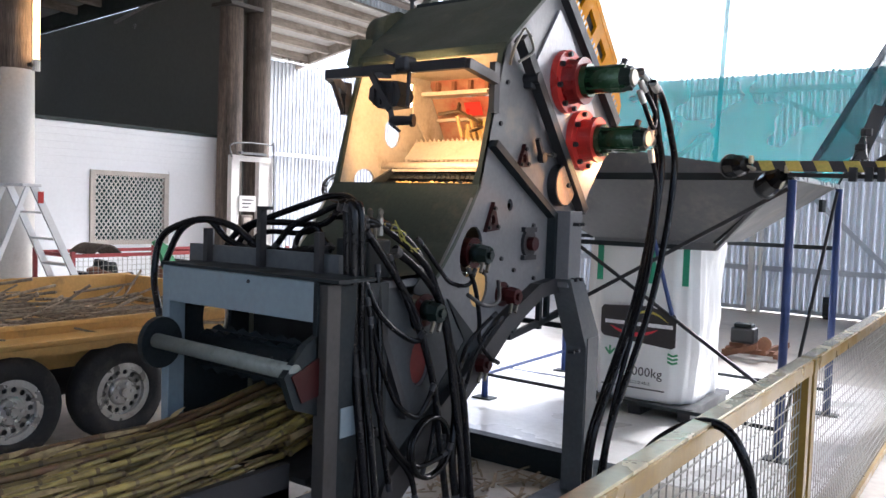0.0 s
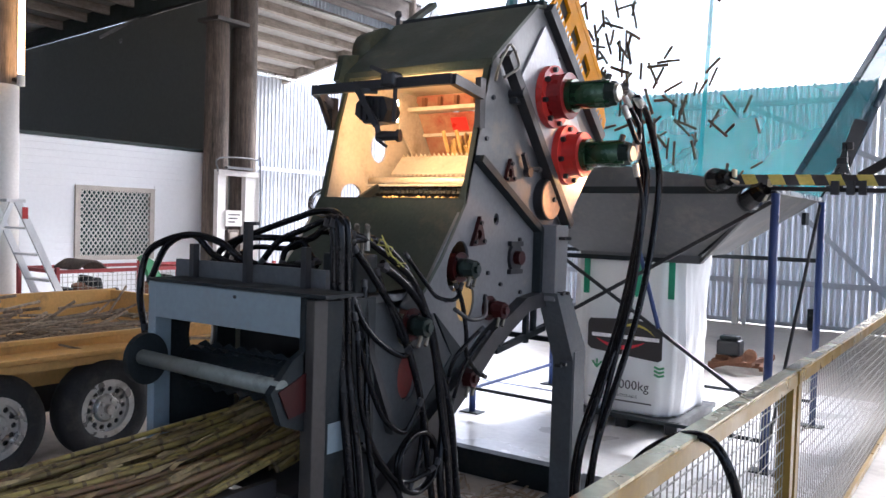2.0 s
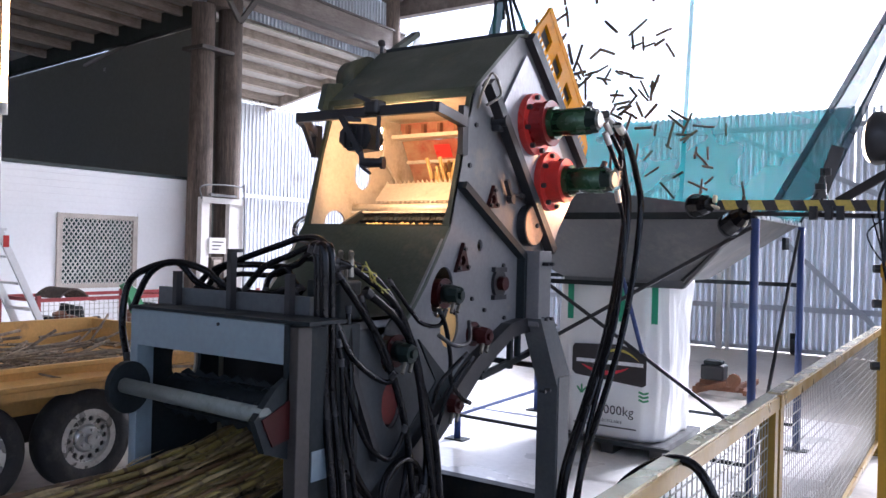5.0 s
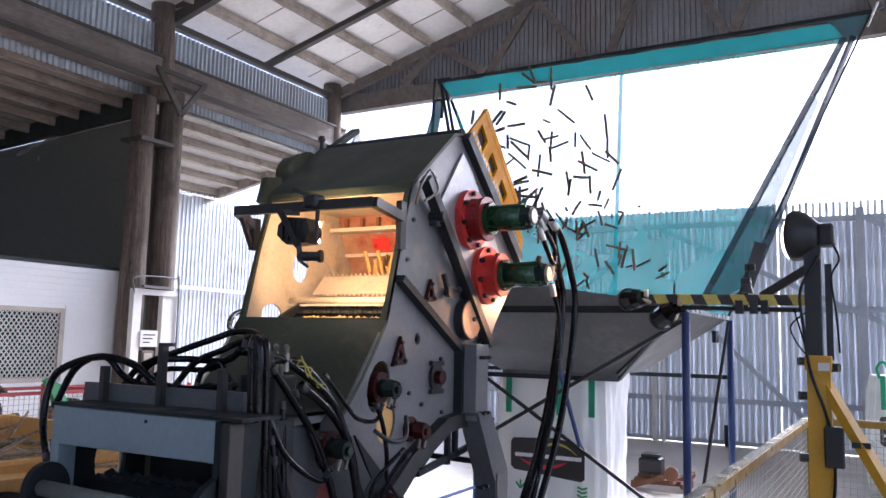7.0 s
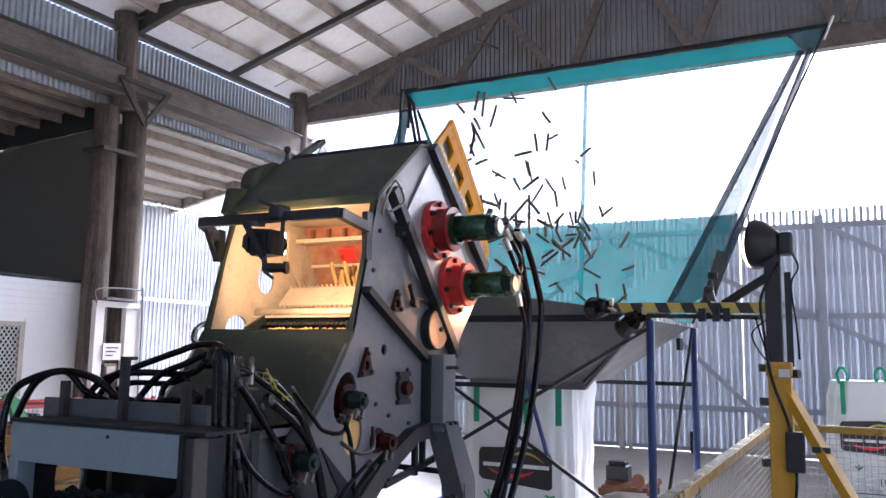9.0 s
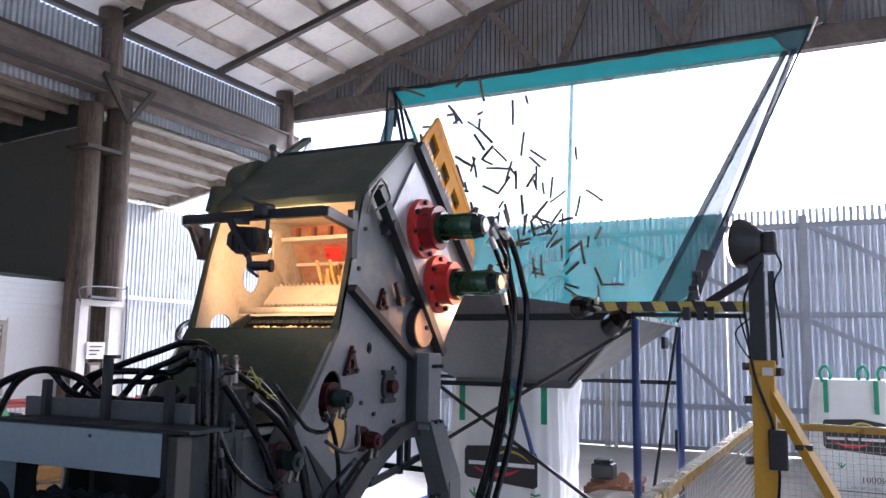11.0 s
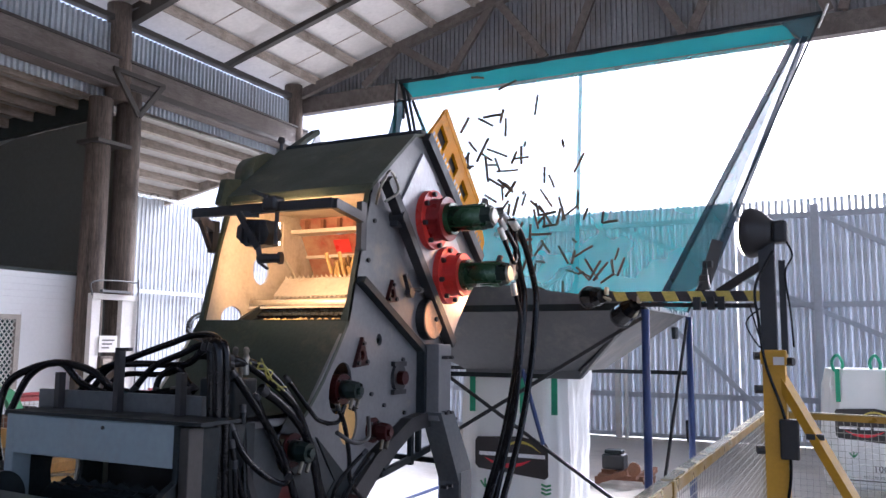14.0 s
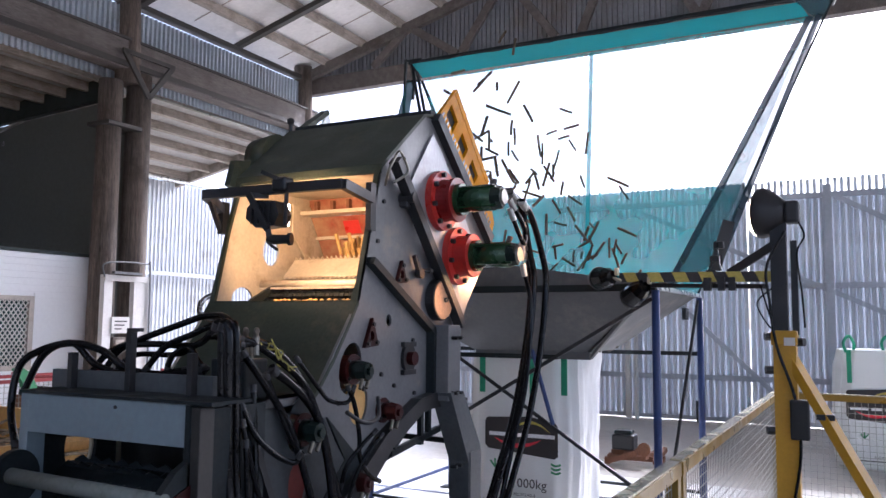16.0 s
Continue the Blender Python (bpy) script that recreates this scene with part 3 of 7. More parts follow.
    for k in range(3):
        part("text_bar", B(xf + 0.12, xf + 0.124, 8.83, 9.07 - 0.05 * k, 1.6 - 0.06 * k, 1.62 - 0.06 * k), M_PRINT, sign)
    sw = thing("switch_box", (xf + 0.13, 8.95, 1.2), "grey switch box on the timber post", "switch box")
    part("body", B(xf + 0.02, xf + 0.12, 8.82, 9.06, 1.12, 1.36, bevel=0.01), M_TIMBER, sw)
    part("cover", B(xf + 0.12, xf + 0.135, 8.86, 9.02, 1.16, 1.32), M_PURLIN, sw)


def tube_lamp():
    t = thing("tube_light", (WEST + 0.3, 5.0, 3.2), "lit fluorescent tube fixed upright on the post", "lamp")
    part("tube", rod(bmesh.new(), (WEST + 0.3, 5.47, 3.35), (WEST + 0.3, 5.47, 4.7), 0.04), M_TUBE, t, "warm glowing tube", smooth=True)
    part("cap", rod(bmesh.new(), (WEST + 0.3, 5.47, 3.2), (WEST + 0.3, 5.47, 3.35), 0.05), M_WHITE, t)
    part("bracket", B(WEST + 0.1, WEST + 0.3, 5.4, 5.47, 3.26, 3.3), M_IRON, t)


shed()
office()
tube_lamp()


# ---------------------------------------------------------------- the cane chopper
XL, XR = -2.96, -2.05
SIDE = [(2.2, 0.35), (2.2, 1.3), (2.78, 1.3), (3.09, 1.70), (3.135, 1.88), (3.265, 2.35), (3.33, 2.42), (3.71, 2.72), (3.80, 2.73), (4.49, 2.12), (4.36, 1.92),
        (4.17, 1.6), (4.15, 1.2), (3.83, 1.20), (3.64, 1.175), (3.34, 1.035), (3.17, 0.905), (2.77, 0.63), (2.45, 0.40)]


def flange(parent, y, z, length):
    """A red bearing flange with bolts, and the green hydraulic motor on it."""
    f = part("flange", rod(bmesh.new(), (XR, y, z), (XR + 0.05, y, z), 0.165, 0.165, 36), M_RED, parent, "round red bearing flange")
    # lower boss gets the brighter red to show the lamp light on it
    part("boss", rod(bmesh.new(), (XR + 0.05, y, z), (XR + 0.115, y, z), 0.118, 0.108, 28), M_BOSS if z > 2.1 else M_RED, f)
    part("boss_rim", rod(bmesh.new(), (XR + 0.115, y, z), (XR + 0.135, y, z), 0.122, 0.122, 28), M_BOSS if z > 2.1 else M_RED, f)
    for k in range(8):
        a = 2 * math.pi * (k + 0.3) / 8
        part("bolt", rod(bmesh.new(), (XR + 0.05, y + 0.142 * math.cos(a), z + 0.142 * math.sin(a)), (XR + 0.072, y + 0.142 * math.cos(a), z + 0.142 * math.sin(a)), 0.014, n=6), M_BLACK, f)
    m = part("motor", rod(bmesh.new(), (XR + 0.16, y, z), (XR + length, y, z), 0.072, 0.072, 24), M_GREEN, parent, "green hydraulic motor", smooth=True)
    part("motor_collar", rod(bmesh.new(), (XR + 0.135, y, z), (XR + 0.165, y, z), 0.088, 0.088, 24), M_GREEN, m)
    part("end_cap", rod(bmesh.new(), (XR + length, y, z), (XR + length + 0.05, y, z), 0.07, 0.055, 8), M_SMALLMOTOR, m, "dark end cap")
    for k in range(4):
        a = 2 * math.pi * (k + 0.5) / 4
        part("tie_bolt", rod(bmesh.new(), (XR + 0.15, y + 0.07 * math.cos(a), z + 0.07 * math.sin(a)), (XR + length + 0.03, y + 0.07 * math.cos(a), z + 0.07 * math.sin(a)), 0.009, n=6), M_GREEN, m)
    part("port", rod(bmesh.new(), (XR + length, y + 0.04, z + 0.03), (XR + length + 0.06, y + 0.10, z + 0.045), 0.02, n=10), M_IRON, m)
    part("port", rod(bmesh.new(), (XR + length - 0.02, y + 0.01, z + 0.05), (XR + length - 0.01, y + 0.03, z + 0.10), 0.016, n=10), M_IRON, m)
    part("end_cover", rod(bmesh.new(), (XR + length + 0.05, y, z), (XR + length + 0.062, y, z), 0.045, 0.04, 20), M_STEELDULL, m, "plated round end cover")


def small_motor(parent, y, z, material, r=0.07):
    f = part("bearing", rod(bmesh.new(), (XR - 0.03, y, z), (XR + 0.012, y, z), r * 1.0, r * 1.0, 20), M_DKRED, parent, "dark red bearing housing")
    for k in range(4):
        a = math.pi * (k + 0.5) / 2
        part("bolt", rod(bmesh.new(), (XR + 0.01, y + 0.8 * r * math.cos(a), z + 0.8 * r * math.sin(a)), (XR + 0.02, y + 0.8 * r * math.cos(a), z + 0.8 * r * math.sin(a)), 0.008, n=6), M_BLACK, f)
    part("body", rod(bmesh.new(), (XR + 0.01, y, z), (XR + 0.06, y, z), r * 0.62, r * 0.58, 16), material, f, smooth=True)
    part("block", rod(bmesh.new(), (XR + 0.055, y - 0.01, z - 0.005), (XR + 0.10, y - 0.01, z - 0.005), 0.046, 0.04, 8), material, f)
    part("spigot", rod(bmesh.new(), (XR + 0.10, y - 0.01, z - 0.005), (XR + 0.115, y - 0.01, z - 0.005), 0.02, n=8), material, f)
    for d in (-0.03, 0.02):
        part("fitting", rod(bmesh.new(), (XR + 0.08, y + d, z - 0.035), (XR + 0.09, y + d - 0.035, z - 0.08), 0.0085, n=8), M_FITTING, f, "plated hose fitting")


def toothed_roller(parent, y, z, r, material, teeth, x0=XL + 0.03, x1=XR - 0.04, rows=14, tooth=0.03, name="roller"):
    b = bmesh.new()
    rod(b, (x0, y, z), (x1, y, z), r, r, 24)
    ro = part(name, b, material, parent, smooth=True)
    t = bmesh.new()
    for i in range(teeth):
        a = 2 * math.pi * i / teeth
        c, s = math.cos(a), math.sin(a)
        for k in range(rows):
            x = x0 + 0.03 + (x1 - x0 - 0.06) * (k + 0.5 * (i % 2)) / rows
            bar(t, (x, y + r * 0.97 * c, z + r * 0.97 * s), (x, y + (r + tooth) * c, z + (r + tooth) * s), tooth * 0.8, tooth * 1.1, (1, 0, 0))
    part("teeth", t, material, ro)["kind"] = "stuff"
    return ro


def chopper():
    c = thing("cane_chopper", (-2.5, 3.0, 0), "grey and olive steel cane chopper with red flanges and hydraulic hoses", "chopper machine")
    holes_r = [circle(3.045, 1.40, 0.085, 0.12, tilt=-20), circle(3.115, 1.235, 0.075, 0.095, tilt=-10), circle(3.32, 1.19, 0.05, 0.052, tilt=-20), circle(3.55, 1.43, 0.04, 0.05),
               circle(3.37, 1.62, 0.025, 0.03, 12), circle(2.69, 1.2, 0.085, 0.13, tilt=-25), circle(2.675, 0.945, 0.065, 0.1), circle(3.845, 1.735, 0.09, 0.09)]
    part("side_plate", xplate(SIDE, holes_r, XR, -0.014), M_PLATE, c, "light grey side plate with round holes")
    holes_l = [circle(3.545, 2.005, 0.07, 0.082), circle(3.32, 1.725, 0.085, 0.068), circle(2.32, 1.08, 0.082, 0.13)]
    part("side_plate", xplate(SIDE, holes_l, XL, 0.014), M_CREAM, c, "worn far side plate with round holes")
    # skin: window rim, front sheet, hood, back and belly
    fw = bmesh.new()
    sheet(fw, [(XL, 0), (XR, 0), (XR, 0.70), (XL, 0.70)], [[(XL + 0.03, 0.012), (XR - 0.04, 0.012), (XR - 0.026, 0.1), (XR - 0.03, 0.66), (XL + 0.03, 0.675), (XL + 0.018, 0.4)]],
          lambda x, s: (x, 3.09 + 0.262 * s - 0.004, 1.70 + 0.965 * s), Vector((0, 0.02, 0)))
    part("window_rim", fw, M_HOOD, c, "olive rim round the inspection window")
    prof = [(2.52, 1.13), (2.66, 1.22), (2.78, 1.305), (2.9, 1.44), (3.0, 1.575), (3.088, 1.705)]
    fs = bmesh.new()
    prism_x(fs, [(y, z) for y, z in prof] + [(y + 0.015, z - 0.008) for y, z in prof[::-1]], XL - 0.004, XR + 0.004)
    part("front_sheet", fs, M_HOOD, c, "olive front sheet, scuffed")
    hp = [(3.262, 2.352), (3.275, 2.385), (3.335, 2.435), (3.70, 2.735), (3.80, 2.755)]
    hb = bmesh.new()
    prism_x(hb, hp + [(y + 0.01, z - 0.015) for y, z in hp[::-1]], XL - 0.012, XR + 0.006)
    part("hood", hb, M_HOOD, c, "olive sheet hood")
    part("hood_lip", bar(bmesh.new(), (XL - 0.02, 3.80, 2.76), (XR - 0.0, 3.80, 2.76), 0.05, 0.035), M_FRAME, c)
    bl = [(2.45, 0.39), (2.77, 0.62), (3.17, 0.895), (3.34, 1.025), (3.64, 1.165), (3.83, 1.19), (4.15, 1.19)]
    bb = bmesh.new()
    prism_x(bb, bl + [(y + 0.005, z - 0.015) for y, z in bl[::-1]], XL, XR + 0.05)
    part("belly_sheet", bb, M_BLACK, c, "black belly sheet")
    sk = bmesh.new()
    prism_x(sk, [(2.30, 0.26), (2.46, 0.385), (2.77, 0.615), (3.17, 0.885), (3.34, 1.02), (3.64, 1.16), (3.86, 1.17), (3.83, 1.25), (3.6, 1.225), (3.27, 1.08), (3.1, 0.96), (2.72, 0.72), (2.4, 0.50)], XR, XR + 0.06)
    part("belly_rail", sk, M_BLACK, c)
    back = [(4.15, 1.2), (4.18, 1.6), (4.37, 1.92)]
    bk = bmesh.new()
    prism_x(bk, back + [(y + 0.012, z) for y, z in back[::-1]], XL, XR - 0.016)
    part("back_sheet", bk, M_CREAM, c)
    # reinforcing bars on the side
    part("side_bar", bar(bmesh.new(), (XR + 0.02, 3.16, 1.90), (XR + 0.02, 3.77, 1.57), 0.035, 0.055, (1, 0, 0)), M_FRAME, c)
    part("side_bar", bar(bmesh.new(), (XR + 0.02, 3.77, 1.58), (XR + 0.02, 3.77, 1.2), 0.035, 0.055, (1, 0, 0)), M_FRAME, c)
    arm = part("tension_arm", bar(bmesh.new(), (XR + 0.05, 3.33, 2.41), (XR + 0.05, 4.06, 1.60), 0.05, 0.055, (1, 0, 0)), M_BLACK, c, "black diagonal tension arm")
    part("pivot", rod(bmesh.new(), (XR, 3.47, 2.24), (XR + 0.085, 3.47, 2.24), 0.028, n=16), M_BLACK, arm)
    part("bracket", B(XR, XR + 0.05, 3.45, 3.51, 2.19, 2.26, bevel=0.008), M_BLACK, arm)
    part("bail", sweep(bmesh.new(), [(XR + 0.05, 3.24, 2.27), (XR + 0.1, 3.19, 2.33), (XR + 0.11, 3.23, 2.40), (XR + 0.11, 3.26, 2.43), (XR + 0.11, 3.30, 2.42), (XR + 0.11, 3.35, 2.36), (XR + 0.1, 3.34, 2.33), (XR + 0.06, 3.30, 2.29)], 0.007), M_STEELDULL, arm, "bent steel bail", smooth=True)
    part("slider_panel", xplate([(3.52, 2.30), (3.78, 2.64), (3.9, 2.55), (4.42, 1.95), (4.08, 1.57), (3.98, 1.68)], [circle(3.89, 2.28, 0.1), circle(4.09, 1.99, 0.1)], XR + 0.002, 0.012), M_BARE, c, "bare pale sliding bearing panel")
    disc = part("disc_band", rod(bmesh.new(), (XR - 0.02, 3.845, 1.735), (XR + 0.05, 3.845, 1.735), 0.112, n=32), M_BLACK, c, "black rim of the access disc")
    part("access_disc", rod(bmesh.new(), (XR + 0.04, 3.845, 1.735), (XR + 0.055, 3.845, 1.735), 0.104, n=32), M_DISC, disc, "round tan access disc coloured as if lamplit")
    part("disc_bolt", rod(bmesh.new(), (XR + 0.05, 3.86, 1.735), (XR + 0.068, 3.86, 1.735), 0.013, n=8), M_BLACK, disc)
    for y, z, s in ((3.19, 1.545, 1.0), (3.46, 1.85, 0.85)):
        t = part("triangle_bracket", xplate([(y - 0.055 * s, z - 0.055 * s), (y + 0.06 * s, z - 0.045 * s), (y + 0.01 * s, z + 0.085 * s)], [circle(y, z, 0.02, 0.024, 10)], XR, 0.02), M_DKRED, c, "dark red triangular bearing bracket")
        for dy, dz in ((-0.035, -0.035), (0.04, -0.03), (0.008, 0.055)):
            part("bolt", rod(bmesh.new(), (XR + 0.02, y + dy * s, z + dz * s), (XR + 0.032, y + dy * s, z + dz * s), 0.01, n=6), M_BLACK, t)
    part("bearing", rod(bmesh.new(), (XR - 0.01, 3.55, 1.43), (XR + 0.05, 3.55, 1.43), 0.035, n=16), M_DKRED, c)
    bc = part("bearing_clamp", xplate(circle(3.55, 1.43, 0.062, 0.075), [circle(3.55, 1.43, 0.036, 0.036)], XR, 0.018), M_BLACK, c)
    for dz in (-0.07, 0.07):
        part("lug", B(XR, XR + 0.022, 3.49, 3.61, 1.43 + dz - 0.012, 1.43 + dz + 0.012), M_BLACK, bc)
    lv = part("lever", bar(bmesh.new(), (XR + 0.03, 3.565, 1.955), (XR + 0.03, 3.62, 1.86), 0.02, 0.022, (1, 0, 0)), M_BLACK, c, "small black clamp lever")
    part("lever_end", rod(bmesh.new(), (XR + 0.015, 3.62, 1.865), (XR + 0.045, 3.62, 1.865), 0.026, n=12), M_BLACK, lv)
    part("lever_rod", rod(bmesh.new(), (XR + 0.03, 3.62, 1.885), (XR + 0.03, 3.72, 1.885), 0.009), M_BLACK, lv)
    part("lever_nut", rod(bmesh.new(), (XR + 0.03, 3.715, 1.885), (XR + 0.03, 3.745, 1.885), 0.016, n=6), M_STEELDULL, lv)
    for y, z in ((3.3, 1.36), (3.42, 1.3), (3.15, 1.3), (3.68, 1.66), (3.62, 1.25), (2.95, 1.25), (3.25, 2.0), (3.3, 2.2), (4.05, 1.45), (4.02, 1.3), (3.6, 1.52), (4.15, 2.25), (3.96, 2.5)):
        part("bolt", rod(bmesh.new(), (XR, y, z), (XR + 0.012, y, z), 0.011, n=6), M_BLACK, c)
    flange(c, 3.86, 2.28, 0.345)
    flange(c, 4.06, 1.99, 0.35)
    small_motor(c, 3.055, 1.395, M_SMALLMOTOR)
    small_motor(c, 3.32, 1.19, M_DKRED, 0.06)
    small_motor(c, 2.7, 1.165, M_SMALLMOTOR)
    small_motor(c, 3.07, 0.90, M_DKRED, 0.055)
    part("red_cover", xplate(circle(2.68, 0.95, 0.06, 0.095), [], XR - 0.03, 0.02), M_DULLRED, c, "dull red oval cover")
    part("ochre_cover", xplate(circle(3.12, 1.225, 0.085, 0.1), [], XR - 0.03, 0.018), M_TRAILER, c, "ochre roller end behind the slot")
    # dark sheet for the shade on the lower side front, with its edge bar
    part("shade_panel", xplate([(2.2, 0.34), (2.2, 1.27), (2.46, 1.27), (2.84, 1.20), (3.0, 1.0), (3.1, 0.87), (2.77, 0.645), (2.46, 0.415)], [circle(2.69, 1.2, 0.085, 0.13, tilt=-25), circle(2.675, 0.945, 0.065, 0.1)], XR + 0.001, 0.006), M_SIDESHADE, c, "dark panel for the shade on the lower side plate")
    part("diagonal_edge_bar", bar(bmesh.new(), (XR + 0.02, 2.31, 1.27), (XR + 0.02, 2.56, 0.74), 0.03, 0.05, (1, 0, 0)), M_BLACK, c)
    part("gusset", xplate([(2.86, 1.20), (3.14, 0.97), (3.14, 0.90), (2.80, 0.66), (2.78, 0.80), (3.0, 1.0)], [], XR, 0.012), M_FRAME, c, "dark gusset plate")
    # deflector at the outlet: dark edge beam and yellow plate with cut-outs
    part("edge_beam", bar(bmesh.new(), (XR - 0.01, 3.80, 2.74), (XR - 0.01, 4.51, 2.13), 0.06, 0.11, (1, 0, 0)), M_BLACK, c, "dark worn edge beam")
    for u in (0.06, 0.3, 0.55, 0.8):
        part("beam_bolt", rod(bmesh.new(), (XR + 0.02, 3.80 + 0.71 * u, 2.74 - 0.61 * u), (XR + 0.034, 3.80 + 0.71 * u, 2.74 - 0.61 * u), 0.012, n=6), M_IRON, c)
    a, d = Vector((3.86, 2.71)), Vector((0.71, -0.61)).normalized()
    up = Vector((-d.y, d.x))
    def yp(s, w):
        return (a.x + d.x * s + up.x * w, a.y + d.y * s + up.y * w)
    hl = []
    for s0 in (0.035, 0.23, 0.425, 0.62):
        hl.append([yp(s0, 0.145), yp(s0 + 0.115, 0.135), yp(s0 + 0.115, 0.235 - 0.06 * s0), yp(s0, 0.25 - 0.06 * s0)])
    y0 = xplate([yp(-0.03, 0), yp(0.95, 0), yp(0.9, 0.17), yp(0.67, 0.285), yp(0.01, 0.345)], hl, XR - 0.01, -0.02)
    # raised pale bars stand in for the light slots of the plate
    for s0 in (0.0, 0.155, 0.35, 0.545, 0.74):
        for k in range(4):
            part("pale_slot_bar", prism_x(bmesh.new(), [yp(s0 + 0.034 * k, 0.055), yp(s0 + 0.034 * k + 0.014, 0.055), yp(s0 + 0.034 * k + 0.014, 0.13), yp(s0 + 0.034 * k, 0.13)], XR - 0.012, XR - 0.006), M_STEELDULL, c)
    part("deflector_plate", y0, M_YELLOW, c, "yellow deflector plate with slots")
    part("deflector_backing", xplate([yp(-0.02, 0.01), yp(0.93, 0.01), yp(0.88, 0.16), yp(0.66, 0.27), yp(0.03, 0.325)], [], XR - 0.035, -0.012), M_IRON, c)
    part("deflector_edge", bar(bmesh.new(), (XR - 0.02, *yp(0.01, 0.35)), (XR - 0.02, *yp(0.67, 0.29)), 0.04, 0.025, (1, 0, 0)), M_YELLOW, c)
    part("deflector_far_plate", xplate([yp(-0.03, 0), yp(0.95, 0), yp(0.8, 0.1), yp(0.06, 0.12)], [], XL + 0.02, 0.02), M_FRAME, c)
    # far side fittings
    part("far_bracket", xplate([(3.22, 2.34), (3.34, 2.3), (3.38, 2.5), (3.26, 2.48)], [], XL - 0.05, 0.04), M_HOOD, c)
    part("far_flange", rod(bmesh.new(), (XL - 0.16, 3.62, 2.55), (XL - 0.01, 3.62, 2.55), 0.13, 0.15, 24), M_HOOD, c, smooth=True)
    part("far_arm", bar(bmesh.new(), (XL - 0.04, 3.8, 2.74), (XL - 0.04, 4.1, 2.95), 0.03, 0.06, (1, 0, 0)), M_HOOD, c)
    part("far_plate", xplate([(4.0, 2.8), (4.25, 2.8), (4.22, 2.9), (4.14, 2.88), (4.1, 2.95)], [], XL - 0.03, 0.012), M_ALU, c)
    part("lever_knob", rod(bmesh.new(), (XL - 0.06, 3.78, 2.7), (XL - 0.06, 3.78, 2.81), 0.012), M_BLACK, c)
    k = bmesh.new()
    bmesh.ops.create_uvsphere(k, u_segments=10, v_segments=8, radius=0.024, matrix=Matrix.Translation((XL - 0.06, 3.78, 2.82)))
    part("knob", k, M_BLACK, c, smooth=True)
    # inside: guards, rollers, chips
    part("upper_guard", B(XL + 0.02, XR - 0.02, 3.88, 3.91, 2.27, 2.345), M_GUARD, c, "stained red guard inside")
    for i in range(7):
        part("guard_rib", B(XL + 0.08 + 0.115 * i, XL + 0.10 + 0.115 * i, 3.85, 3.88, 2.27, 2.33), M_RUST, c)
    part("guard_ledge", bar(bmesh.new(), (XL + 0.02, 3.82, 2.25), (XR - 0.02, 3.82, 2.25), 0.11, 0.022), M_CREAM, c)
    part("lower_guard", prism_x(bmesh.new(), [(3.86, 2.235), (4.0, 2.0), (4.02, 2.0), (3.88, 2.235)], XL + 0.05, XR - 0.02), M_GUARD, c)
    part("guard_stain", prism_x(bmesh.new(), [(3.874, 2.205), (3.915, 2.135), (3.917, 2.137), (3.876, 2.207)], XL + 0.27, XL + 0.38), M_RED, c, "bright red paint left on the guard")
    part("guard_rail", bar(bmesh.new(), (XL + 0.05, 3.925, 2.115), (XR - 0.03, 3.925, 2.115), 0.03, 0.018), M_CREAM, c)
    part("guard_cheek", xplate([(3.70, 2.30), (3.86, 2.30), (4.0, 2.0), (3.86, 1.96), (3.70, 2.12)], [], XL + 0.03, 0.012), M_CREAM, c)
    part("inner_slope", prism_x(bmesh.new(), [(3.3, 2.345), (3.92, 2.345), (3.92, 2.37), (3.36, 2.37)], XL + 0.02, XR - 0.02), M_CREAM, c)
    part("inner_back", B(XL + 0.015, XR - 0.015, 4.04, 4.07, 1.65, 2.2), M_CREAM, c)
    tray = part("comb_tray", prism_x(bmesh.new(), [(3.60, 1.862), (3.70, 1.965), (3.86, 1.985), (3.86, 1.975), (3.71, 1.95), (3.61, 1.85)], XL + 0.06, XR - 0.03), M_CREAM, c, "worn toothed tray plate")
    for (ya, za), (yb, zb) in (((3.70, 1.962), (3.69, 1.985)), ((3.605, 1.865), (3.595, 1.842))):
        tb = bmesh.new()
        for k in range(26):
            x = XL + 0.075 + 0.031 * k
            vs = [tb.verts.new(p) for p in ((x - 0.013, ya, za), (x + 0.013, ya, za), (x, yb, zb), (x - 0.013, ya + 0.008, za), (x + 0.013, ya + 0.008, za), (x, yb + 0.008, zb))]
            for q in ((0, 1, 2), (5, 4, 3), (0, 3, 4, 1), (1, 4, 5, 2), (2, 5, 3, 0)):
                tb.faces.new([vs[i] for i in q])
        part("comb_teeth", tb, M_CREAM, tray)["kind"] = "stuff"
    part("roller_bar", rod(bmesh.new(), (XL + 0.02, 3.47, 1.812), (XR - 0.03, 3.47, 1.812), 0.024, n=14), M_CREAM, c, smooth=True)
    part("slot_lip", bar(bmesh.new(), (XL + 0.07, 3.41, 1.788), (XR - 0.03, 3.41, 1.788), 0.05, 0.012), M_CREAM, c)
    part("slot_end", xplate([(3.16, 1.66), (3.3, 1.70), (3.44, 1.80), (3.40, 1.80), (3.25, 1.73)], [], XL + 0.13, 0.02), M_FRAME, c)
    toothed_roller(c, 3.44, 1.715, 0.05, M_FRAME, 12, x0=XL + 0.1, rows=24, tooth=0.022, name="chopping_roller")
    part("inner_floor", prism_x(bmesh.new(), [(3.12, 1.66), (4.0, 1.62), (4.0, 1.6), (3.12, 1.64)], XL + 0.015, XR - 0.015), M_FRAME, c)
